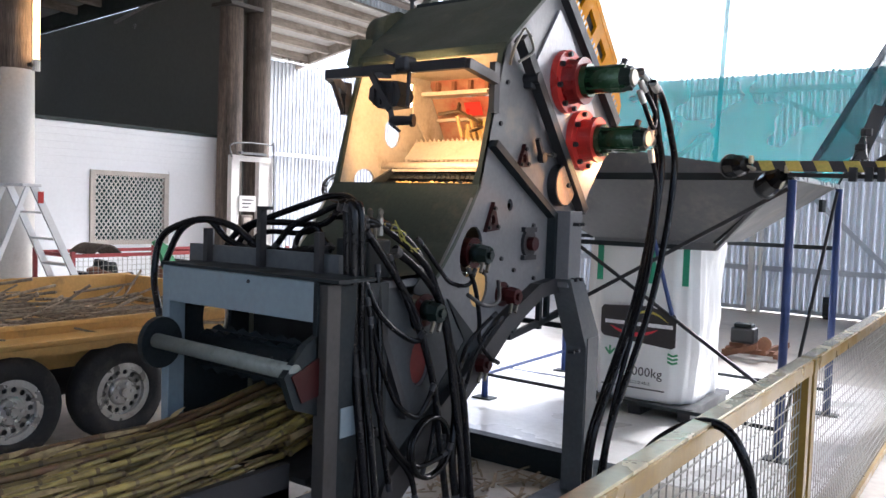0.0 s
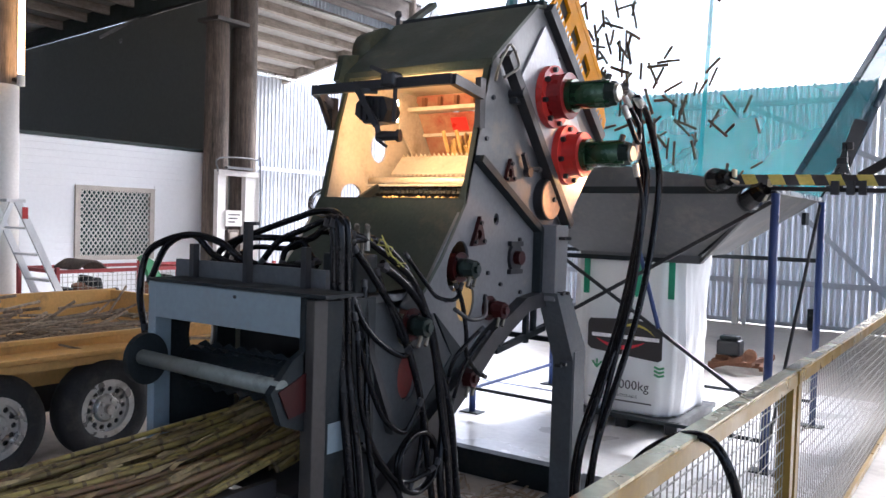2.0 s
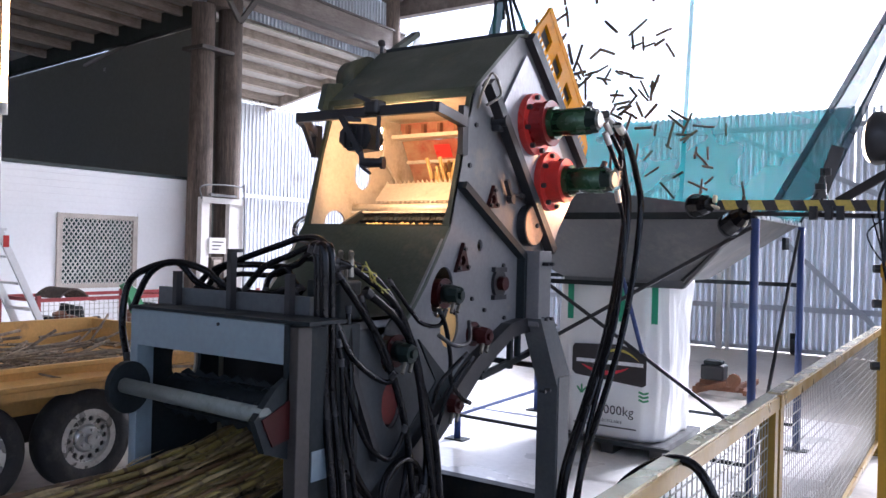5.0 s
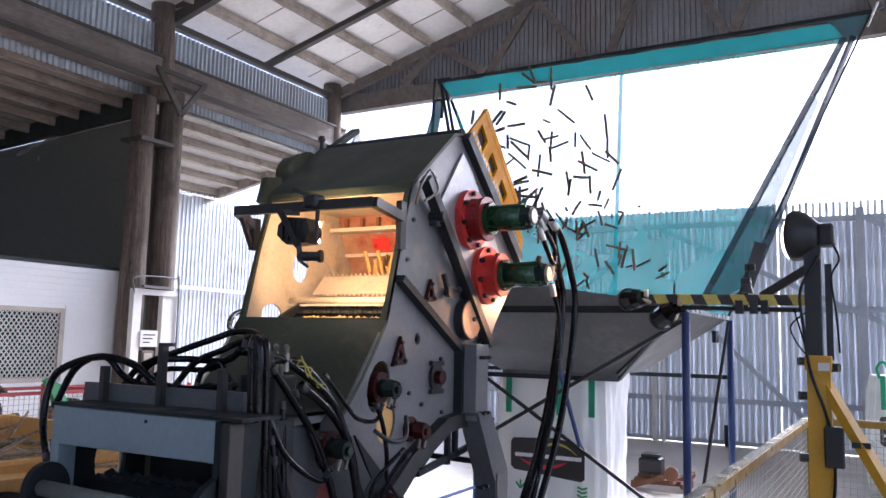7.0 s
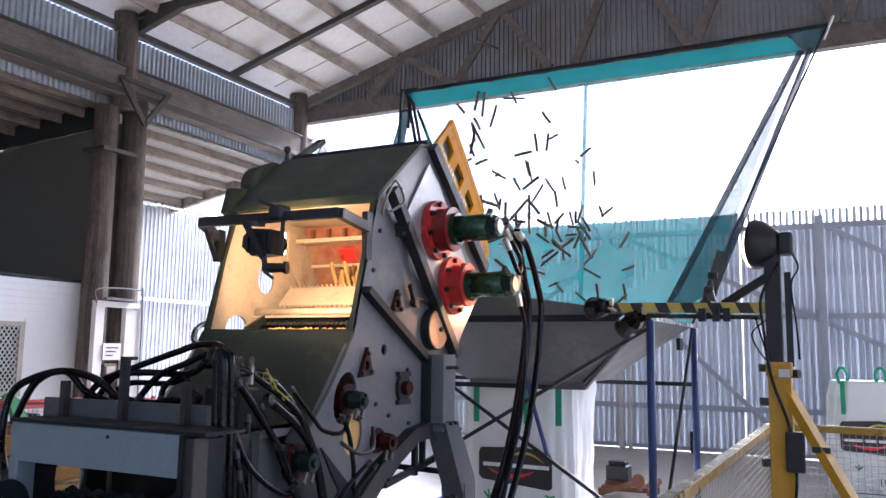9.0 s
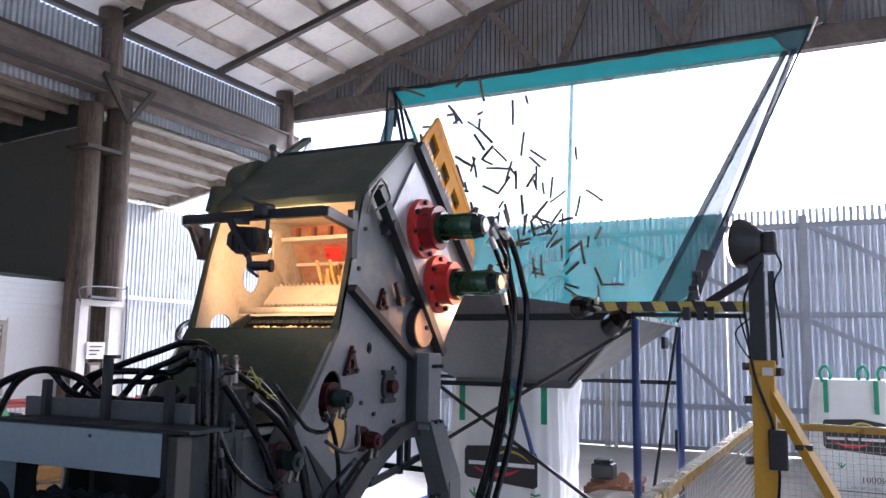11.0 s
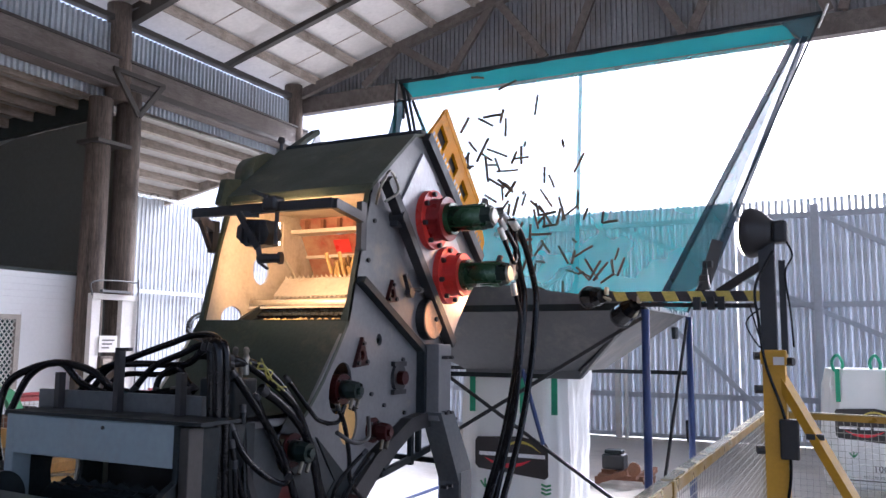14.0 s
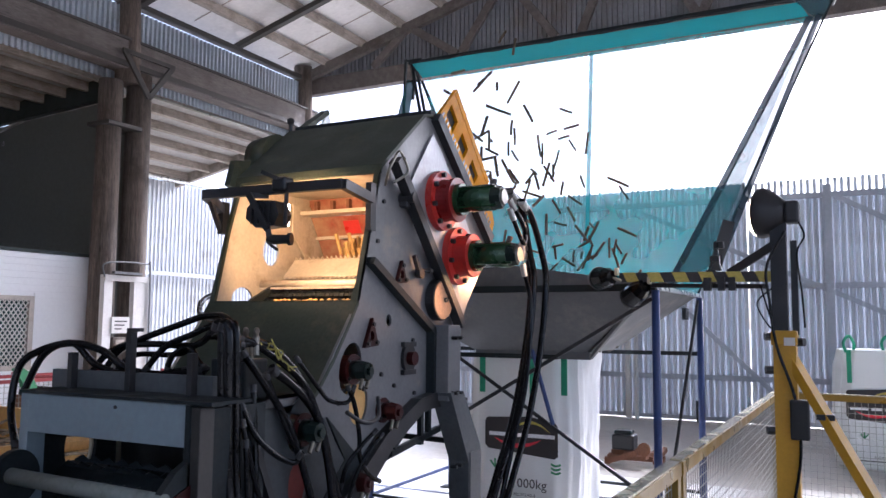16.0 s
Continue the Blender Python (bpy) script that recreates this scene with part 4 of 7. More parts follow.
    # front: face panel, cheeks, pressing pipe, posts
    part("face_panel", B(-2.892, XR, 2.055, 2.08, 1.172, 1.318, bevel=0.003), M_FACE, c, "pale blue-grey face panel")
    part("face_top", B(-2.945, XR + 0.12, 2.05, 2.25, 1.32, 1.332), M_FRAME, c)
    part("panel_bolt", rod(bmesh.new(), (-2.40, 2.05, 1.292), (-2.40, 2.056, 1.292), 0.007, n=8), M_BLACK, c)
    part("face_end", B(XR, XR + 0.02, 2.05, 2.3, 0.95, 1.318), M_FRAME, c)
    for x0, x1 in ((-3.02, -2.56), (-2.525, -2.12)):
        part("rear_rail", B(x0, x1, 2.25, 2.275, 1.30, 1.402), M_LEG, c, "grey plate behind the face panel")
    for x, z in ((-2.85, 1.475), (-2.515, 1.577), (-2.19, 1.488)):
        part("stanchion", B(x - 0.013, x + 0.013, 2.2, 2.23, 1.325, z), M_BLACK, c)
    part("stanchion_hook", bar(bmesh.new(), (-2.515, 2.21, 1.57), (-2.455, 2.21, 1.571), 0.02, 0.014), M_BLACK, c)
    part("front_post", B(XR - 0.0, XR + 0.06, 2.06, 2.13, 0.0, 1.31, bevel=0.004), M_IRON, c)
    part("front_post", B(XR, XR + 0.04, 2.13, 2.42, 0.0, 1.30), M_FRAME, c)
    part("front_post", B(-2.945, -2.896, 2.06, 2.14, 0.0, 1.318, bevel=0.004), M_FACE, c)
    part("post_decal", B(XR + 0.04, XR + 0.044, 2.16, 2.25, 0.74, 0.85), M_FACE, c, "worn pale sticker")
    part("cheek", xplate([(2.08, 1.15), (2.5, 1.15), (2.5, 0.5), (2.2, 0.55), (2.08, 0.75)], [circle(2.32, 1.08, 0.078, 0.125)], -2.93, 0.02), M_FRAME, c, "dark far cheek plate")
    pipe = part("press_pipe", rod(bmesh.new(), (-2.82, 1.95, 1.025), (-2.03, 1.95, 1.01), 0.03, n=20), M_PIPE, c, "grey press pipe across the throat", smooth=True)
    part("far_arm", xplate(circle(1.99, 1.01, 0.095, 0.105, 24), [], -2.87, 0.03), M_FRAME, pipe)
    part("near_arm", xplate([(1.9, 1.0), (2.0, 1.1), (2.12, 1.16), (2.14, 0.9), (2.06, 0.84), (1.95, 0.88)], [], XR - 0.01, 0.03), M_FRAME, pipe)
    part("near_arm_patch", xplate([(1.93, 1.0), (2.06, 1.05), (2.1, 0.92), (1.98, 0.9)], [], XR + 0.021, 0.006), M_DKRED, pipe, "dark red patch")
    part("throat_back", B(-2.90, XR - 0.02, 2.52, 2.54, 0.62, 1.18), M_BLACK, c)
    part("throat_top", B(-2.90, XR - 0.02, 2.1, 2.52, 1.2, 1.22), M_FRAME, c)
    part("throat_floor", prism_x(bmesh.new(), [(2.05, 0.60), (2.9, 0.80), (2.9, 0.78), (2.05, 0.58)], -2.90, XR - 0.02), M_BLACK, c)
    # rear leg and foot frame
    leg = part("rear_leg", B(XR - 0.03, XR + 0.12, 3.78, 3.92, 1.2, 1.6, bevel=0.004), M_PLATE, c, "grey steel rear leg")
    lo = bmesh.new()
    prism_x(lo, [(3.77, 1.245), (3.92, 1.245), (4.14, 0.93), (4.14, 0.06), (3.99, 0.06), (3.99, 0.86)], XR + 0.02, XR + 0.14)
    part("lower_leg", lo, M_LEG, leg, "cranked dark lower leg")
    part("leg_face", prism_x(bmesh.new(), [(4.0, 0.91), (4.135, 0.91), (4.135, 0.08), (4.0, 0.08)], XR + 0.14, XR + 0.146), M_LEG, leg)
    for z in (1.24, 1.53, 0.86):
        for y in (3.82, 3.88):
            part("bolt", rod(bmesh.new(), (XR + 0.12, y, z), (XR + 0.155, y, z), 0.01, n=6), M_BLACK, leg)
    part("rear_leg", B(XL - 0.06, XL + 0.04, 4.02, 4.3, 0.0, 1.6), M_FRAME, c)
    fr = part("foot_frame", B(XR - 0.05, XR + 0.14, 2.0, 4.6, 0.0, 0.06), M_FRAME, c, "dark base rail")
    part("cross_rail", B(XL - 0.1, XR - 0.05, 4.28, 4.36, 0.0, 0.16), M_FRAME, fr)
    part("base_rail", B(XL - 0.06, XL + 0.04, 2.0, 4.6, 0.0, 0.06), M_FRAME, fr)
    for a, b in (((XR, 3.42, 1.0), (XR, 3.70, 1.18)), ((XR, 3.70, 0.98), (XR, 3.70, 1.2)), ((XR, 3.78, 1.02), (XR, 3.78, 1.2)), ((XR, 3.40, 0.97), (XR, 3.9, 1.04)), ((XL, 4.2, 0.95), (XR, 4.2, 0.93))):
        part("strut", bar(bmesh.new(), a, b, 0.025, 0.03), M_FRAME, c)
    return c


def saw_blade(bm, cy, cz, angle, r0, r1, x0, x1, teeth):
    """One lengthwise drum blade with a saw-toothed edge."""
    c, s = math.cos(angle), math.sin(angle)
    pts = [(x0, r0)]
    step = (x1 - x0) / teeth
    for k in range(teeth):
        pts += [(x0 + step * (k + 0.04), r1 - 0.018), (x0 + step * (k + 0.5), r1)]
    pts += [(x1, r1 - 0.018), (x1, r0)]
    side = Vector((0, -s, c)) * 0.005
    for o in (-1, 1):
        vs = [bm.verts.new(Vector((x, cy + r * c, cz + r * s)) + side * o) for x, r in pts]
        bm.faces.new(vs if o > 0 else vs[::-1])
        rim = vs if o < 0 else rim
        if o > 0:
            for i in range(len(pts) - 1):
                bm.faces.new((rim[i], rim[i + 1], vs[i + 1], vs[i]))
    return bm


def drum():
    out = []
    for name, y, z, r, label in (("feed_drum", 2.25, 0.955, 0.105, "dark steel feed drum with saw-toothed blades"), ("lower_feed_drum", 2.36, 0.62, 0.1, "dark lower feed drum with saw-toothed blades")):
        d = thing(name, (-2.49, y, z), label, "drum")
        part("shell", rod(bmesh.new(), (-2.88, y, z), (XR - 0.03, y, z), r * 0.76, n=28), M_FRAME, d, smooth=True)
        for k in range(9):
            part("blade", saw_blade(bmesh.new(), y, z, 2 * math.pi * k / 9, r * 0.72, r, -2.87, XR - 0.04, 10), M_FRAME, d)
        out.append(d)
    return out


def window_light():
    """The bracket across the window with its clamped work lamp."""
    w = thing("lamp_bracket", (-2.6, 3.0, 2.2), "black square bracket bar across the window", "bracket")
    y = 2.9
    part("cross_bar", bar(bmesh.new(), (-2.83, y, 2.228), (-2.01, y, 2.222), 0.035, 0.045), M_BLACK, w)
    part("side_arm", bar(bmesh.new(), (-2.01, y, 2.222), (XR + 0.03, 3.15, 2.19), 0.035, 0.045), M_BLACK, w)
    part("side_arm", bar(bmesh.new(), (-2.83, y, 2.228), (XL - 0.03, 3.19, 2.2), 0.035, 0.045), M_BLACK, w)
    part("mount", B(XR, XR + 0.03, 3.145, 3.19, 2.04, 2.27), M_BLACK, w)
    part("mount", B(XL - 0.04, XL - 0.005, 3.17, 3.22, 2.07, 2.24), M_BLACK, w)
    part("gusset", bar(bmesh.new(), (XL - 0.03, 3.18, 2.09), (-2.85, y + 0.05, 2.215), 0.02, 0.03), M_BLACK, w)
    l = thing("work_lamp", (-2.36, y, 2.0), "black clamp-on work lamp shining into the machine", "lamp")
    part("clamp", B(-2.385, -2.305, y - 0.045, y + 0.035, 2.205, 2.275, bevel=0.014), M_BLACKPLASTIC, l)
    part("wing_handle", bar(bmesh.new(), (-2.35, y - 0.03, 2.265), (-2.43, y - 0.05, 2.30), 0.03, 0.018), M_BLACKPLASTIC, l)
    part("bolt", rod(bmesh.new(), (-2.325, y, 2.21), (-2.33, y, 2.05), 0.01, n=8), M_BLACKPLASTIC, l)
    part("yoke", bar(bmesh.new(), (-2.50, y - 0.06, 2.20), (-2.39, y - 0.05, 2.03), 0.014, 0.03), M_BLACKPLASTIC, l)
    part("yoke", bar(bmesh.new(), (-2.50, y - 0.055, 2.195), (-2.45, y + 0.02, 2.20), 0.014, 0.026), M_BLACKPLASTIC, l)
    part("stem", bar(bmesh.new(), (-2.40, y - 0.04, 2.05), (-2.385, y - 0.03, 1.96), 0.03, 0.024), M_BLACKPLASTIC, l)
    h = part("housing", sheet(bmesh.new(), [(-2.54, 2.09), (-2.535, 2.14), (-2.49, 2.175), (-2.37, 2.165), (-2.345, 2.10), (-2.37, 2.05), (-2.48, 2.045)], [], lambda x, z: (x, y - 0.03, z), Vector((0, 0.095, 0))), M_BLACKPLASTIC, l)
    for k in range(4):
        part("fin", B(-2.50 + 0.035 * k, -2.494 + 0.035 * k, y - 0.044, y - 0.03, 2.06, 2.155), M_BLACKPLASTIC, h)
    part("lens", B(-2.49, -2.362, y + 0.066, y + 0.072, 2.06, 2.16), M_LAMPGLOW, h, "glowing lamp face")
    part("lower_head", rod(bmesh.new(), (-2.40, y - 0.03, 1.985), (-2.30, y - 0.01, 1.985), 0.024, 0.021), M_BLACKPLASTIC, l)
    part("head_cap", rod(bmesh.new(), (-2.30, y - 0.01, 1.985), (-2.285, y - 0.005, 1.985), 0.03, n=10), M_BLACKPLASTIC, l)
    part("tail", bar(bmesh.new(), (-2.385, y - 0.03, 1.96), (-2.345, y - 0.03, 1.935), 0.012, 0.012), M_BLACKPLASTIC, l)


chopper()
DRUMS = drum()
window_light()
lamp = new("window_spot", bpy.data.lights.new("window_spot", "SPOT"))
lamp.data.energy, lamp.data.color, lamp.data.spot_size, lamp.data.spot_blend, lamp.data.shadow_soft_size = 17, (1.0, 0.53, 0.20), radians(125), 0.3, 0.05
lamp.matrix_world = look((-2.42, 2.985, 2.12), (-2.56, 3.7, 2.0))


# ---------------------------------------------------------------- hoses
def hoses():
    def hose(pts, r, n=8, mat_=M_RUBBER, label="black rubber hydraulic hose", ends=False):
        h = thing("hydraulic_hose", pts[0], label, "hose", "hydraulic hoses")
        part("hose", sweep(bmesh.new(), pts, r, n), mat_, h, smooth=True)
        for a, b in ((pts[0], pts[1]), (pts[-1], pts[-2])):
            a, b = Vector(a), Vector(b)
            part("ferrule", rod(bmesh.new(), a, a + (b - a).normalized() * (0.07 if ends else 0.03), r * (1.2 if ends else 1.1), n=10), M_RIM if ends else M_BLACK, h)
    rnd = random.Random(4)
    # big loops from the motors down to the ground
    for dx, y0, z0, dy in ((0.0, 3.98, 2.31, 0.0), (0.05, 4.0, 2.27, 0.06), (-0.03, 4.2, 2.02, 0.03)):
        x = -1.655 + dx
        hose([(x, y0, z0), (x, y0 + 0.14, z0 - 0.06), (x, 4.24 + dy, 2.02), (x, 4.31 + dy, 1.85), (x, 4.23 + dy, 1.5), (x, 4.05 + dy, 1.12), (x, 3.8 + dy, 0.8), (x - 0.02, 3.62 + dy, 0.5), (x - 0.05, 3.64 + dy, 0.2), (x - 0.1, 3.8 + dy, 0.03)], 0.0185, 10, ends=True)
    for k in range(3):
        hose([(-1.66, 3.96, 2.33 - 0.05 * k), (-1.62, 4.06, 2.25 - 0.1 * k), (-1.63, 4.11, 2.1), (-1.66, 4.12, 2.02 - 0.03 * k)], 0.014, ends=True)
    hose([(-1.65, 4.12, 1.94), (-1.63, 4.2, 1.7), (-1.62, 4.1, 1.3), (-1.63, 3.95, 1.0), (-1.66, 3.8, 0.6), (-1.7, 3.7, 0.1)], 0.014, ends=True)
    # arcs over the face panel, the upright bundle and the loops along the side plate
    hose([(-2.12, 2.26, 1.57), (-2.11, 2.26, 1.60), (-2.09, 2.26, 1.55), (-2.08, 2.26, 1.34), (-2.07, 2.26, 1.05), (-2.04, 2.26, 0.75), (-2.01, 2.26, 0.45)], 0.0205)
    hose([(-2.07, 2.24, 1.57), (-2.06, 2.24, 1.60), (-2.04, 2.24, 1.55), (-2.03, 2.24, 1.35), (-2.02, 2.24, 1.06), (-1.98, 2.24, 0.76), (-1.94, 2.24, 0.47)], 0.0205)
    hose([(-2.05, 2.26, 1.58), (-2.04, 2.26, 1.60), (-2.02, 2.26, 1.55), (-2.01, 2.26, 1.35), (-2.00, 2.26, 1.05), (-1.95, 2.26, 0.76), (-1.91, 2.26, 0.48)], 0.0143)
    hose([(-2.05, 2.29, 1.52), (-2.03, 2.43, 1.52), (-2.01, 2.57, 1.43), (-1.99, 2.67, 1.30), (-1.96, 2.73, 1.14), (-1.94, 2.77, 0.93), (-1.92, 2.81, 0.66), (-1.90, 2.85, 0.33)], 0.0160)
    hose([(-2.05, 2.29, 1.55), (-2.03, 2.40, 1.51), (-2.00, 2.61, 1.38), (-1.98, 2.70, 1.24), (-1.95, 2.74, 1.05), (-1.93, 2.77, 0.81), (-1.90, 2.79, 0.57), (-1.88, 2.79, 0.35)], 0.0151)
    hose([(-2.02, 2.29, 1.31), (-1.99, 2.34, 1.19), (-1.96, 2.42, 1.11), (-1.93, 2.50, 1.07), (-1.90, 2.51, 1.11)], 0.0118)
    hose([(-2.00, 2.28, 1.25), (-1.98, 2.30, 1.12), (-1.96, 2.35, 0.95), (-1.94, 2.41, 0.83), (-1.92, 2.50, 0.77), (-1.90, 2.54, 0.82), (-1.88, 2.56, 0.90)], 0.0109)
    hose([(-1.98, 2.28, 1.18), (-1.97, 2.30, 0.90), (-1.95, 2.35, 0.74), (-1.94, 2.45, 0.61), (-1.93, 2.54, 0.56), (-1.91, 2.62, 0.57), (-1.90, 2.69, 0.59)], 0.0101)
    hose([(-1.90, 2.80, 1.35), (-1.90, 2.86, 1.26), (-1.90, 2.90, 1.13), (-1.90, 2.91, 1.03), (-1.90, 3.00, 0.94), (-1.90, 3.07, 0.91)], 0.0101)
    hose([(-1.85, 2.96, 1.15), (-1.88, 2.89, 1.09), (-1.92, 2.84, 1.01), (-1.95, 2.84, 0.91)], 0.0092)
    hose([(-1.85, 3.01, 1.13), (-1.88, 2.94, 1.05), (-1.92, 2.90, 0.94), (-1.95, 2.88, 0.81)], 0.0092)
    hose([(-2.02, 2.46, 1.42), (-2.00, 2.67, 1.30), (-1.98, 2.74, 1.15), (-1.96, 2.78, 0.97), (-1.94, 2.80, 0.75), (-1.92, 2.76, 0.55), (-1.90, 2.77, 0.36)], 0.0168)
    hose([(-2.03, 2.44, 1.41), (-2.02, 2.52, 1.25), (-2.00, 2.61, 1.08), (-1.99, 2.69, 0.92), (-1.98, 2.71, 0.76), (-1.96, 2.66, 0.61), (-1.95, 2.59, 0.51)], 0.0101)
    hose([(-2.00, 2.58, 1.47), (-1.98, 2.72, 1.33), (-1.96, 2.77, 1.28), (-1.94, 2.87, 1.27), (-1.92, 2.89, 1.34)], 0.0092)
    hose([(-2.00, 2.34, 0.74), (-1.98, 2.41, 0.66), (-1.95, 2.51, 0.53), (-1.93, 2.53, 0.42)], 0.0118)
    hose([(-2.03, 2.37, 1.37), (-2.00, 2.36, 1.09), (-1.96, 2.33, 0.79), (-1.93, 2.36, 0.51)], 0.0118)
    hose([(-3.09, 2.15, 1.08), (-3.18, 2.18, 1.24), (-3.18, 2.21, 1.41), (-3.08, 2.24, 1.48), (-2.94, 2.28, 1.51), (-2.79, 2.31, 1.48), (-2.68, 2.34, 1.41), (-2.52, 2.37, 1.39), (-2.31, 2.40, 1.41)], 0.0160)
    hose([(-3.14, 2.20, 1.29), (-3.07, 2.24, 1.46), (-2.94, 2.28, 1.51), (-2.84, 2.32, 1.42), (-2.65, 2.36, 1.38), (-2.39, 2.40, 1.41)], 0.0151)
    hose([(-2.92, 2.35, 1.37), (-2.85, 2.39, 1.47), (-2.69, 2.42, 1.53), (-2.52, 2.46, 1.59), (-2.40, 2.50, 1.63), (-2.26, 2.48, 1.61), (-2.17, 2.45, 1.47)], 0.0143)
    hose([(-2.90, 2.40, 1.38), (-2.79, 2.41, 1.49), (-2.62, 2.42, 1.51), (-2.40, 2.44, 1.51), (-2.31, 2.45, 1.57), (-2.22, 2.45, 1.57), (-2.15, 2.43, 1.46)], 0.0143)
    hose([(-2.59, 2.35, 1.40), (-2.51, 2.38, 1.50), (-2.41, 2.42, 1.55), (-2.32, 2.45, 1.59), (-2.2, 2.42, 1.58), (-2.12, 2.40, 1.45)], 0.0134)
    hose([(-2.52, 2.40, 1.39), (-2.50, 2.41, 1.46), (-2.42, 2.42, 1.50), (-2.38, 2.44, 1.44), (-2.34, 2.45, 1.41)], 0.0126)
    hose([(-2.84, 2.40, 1.37), (-2.74, 2.43, 1.46), (-2.52, 2.47, 1.47), (-2.39, 2.50, 1.54), (-2.28, 2.5, 1.52), (-2.22, 2.48, 1.44)], 0.0126)
    hose([(-2.16, 2.44, 1.46), (-2.24, 2.48, 1.58), (-2.49, 2.60, 1.62), (-2.77, 2.83, 1.65), (-2.98, 3.07, 1.72), (-3.07, 3.30, 1.77)], 0.0151)
    hose([(-2.05, 2.32, 1.50), (-2.03, 2.44, 1.36), (-2.01, 2.57, 1.19), (-1.98, 2.63, 1.01), (-1.96, 2.68, 0.82), (-1.94, 2.70, 0.60), (-1.92, 2.73, 0.36)], 0.015)
    hose([(-2.02, 2.46, 1.43), (-2.00, 2.62, 1.32), (-1.98, 2.72, 1.20), (-1.95, 2.76, 1.02), (-1.92, 2.82, 0.80), (-1.90, 2.84, 0.56), (-1.88, 2.86, 0.30)], 0.017)
    # coil low on the side
    coil = [(XR + 0.1 + 0.012 * i / 10, 2.62 + 0.13 * math.cos(i * 0.5), 0.62 + 0.12 * math.sin(i * 0.5)) for i in range(26)]
    hose(coil, 0.011, 6)
    # short bent black hose and twisted yellow leads
    p = thing("short_bent_hose", (XR + 0.2, 2.85, 1.2), "short bent black hydraulic hose", "pipe")
    part("pipe", sweep(bmesh.new(), [(XR + 0.18, 2.76, 1.24), (XR + 0.2, 2.86, 1.19), (XR + 0.2, 2.97, 1.2), (XR + 0.16, 3.03, 1.28)], 0.0095), M_BLACK, p, smooth=True)
    yb = thing("yellow_leads", (-2.0, 2.5, 1.48), "tangle of thin yellow cable on the hoses", "cable")
    for k in range(4):
        pts = [(-2.0 + rnd.uniform(-0.03, 0.03), 2.40 + 0.03 * i + rnd.uniform(-0.015, 0.015), 1.53 - 0.022 * i + rnd.uniform(-0.015, 0.015)) for i in range(6)]
        part("lead", sweep(bmesh.new(), pts, 0.003, 5, 4), M_LEAD, yb)
    for x, y in ((-2.16, 2.38), (-2.1, 2.4), (-2.03, 2.38)):
        v = thing("valve_fitting", (x, y, 1.5), "dull plated hydraulic fitting", "fitting", "fittings")
        part("body", rod(bmesh.new(), (x, y, 1.48), (x, y, 1.55), 0.012, n=8), M_STEELDULL, v)
        part("elbow", sweep(bmesh.new(), [(x, y, 1.545), (x + 0.01, y - 0.015, 1.575), (x + 0.03, y - 0.03, 1.57)], 0.0095), M_STEELDULL, v)
    vb = thing("valve_block", (-2.2, 2.48, 1.4), "dark hydraulic valve block with fittings", "valve block")
    part("block", B(-2.3, -2.12, 2.42, 2.56, 1.3, 1.46, bevel=0.01), M_FRAME, vb)
    for k in range(4):
        part("spool", rod(bmesh.new(), (-2.28 + 0.045 * k, 2.48, 1.46), (-2.28 + 0.045 * k, 2.48, 1.52), 0.012), M_FITTING, vb)
    hs = thing("yard_hose", (-0.6, 2.2, 0), "thick black hose draped over the fence rail", "hose")
    part("hose", sweep(bmesh.new(), [(-0.92, 2.22, 0.80), (-0.86, 2.19, 0.92), (-0.78, 2.15, 1.0), (-0.70, 2.15, 1.045), (-0.63, 2.15, 1.04), (-0.58, 2.15, 0.97), (-0.56, 2.18, 0.85), (-0.54, 2.2, 0.5), (-0.52, 2.2, 0.02)], 0.0135, 12), M_RUBBER, hs, smooth=True)
    part("tail", sweep(bmesh.new(), [(-0.92, 2.22, 0.80), (-0.98, 2.26, 0.5), (-1.0, 2.3, 0.02)], 0.008, 10), M_RUBBER, hs, smooth=True)


hoses()


# ---------------------------------------------------------------- hopper, stand, bag and net
def loft(bm, a, b, thick=0.006):
    """A four-sided wall sheet between two edges."""
    vs = [bm.verts.new(p) for p in (*a, *b[::-1])]
    f = bm.faces.new(vs)
    n = f.normal if f.normal.length else Vector((0, 0, 1))
    bm.normal_update()
    n = f.normal.copy()
    ext = bmesh.ops.extrude_face_region(bm, geom=[f])
    bmesh.ops.translate(bm, verts=[g for g in ext["geom"] if isinstance(g, bmesh.types.BMVert)], vec=n * thick)
    return bm


HX0, HX1, HY0, HY1, HZ = -3.62, -1.25, 5.57, 7.15, 1.87


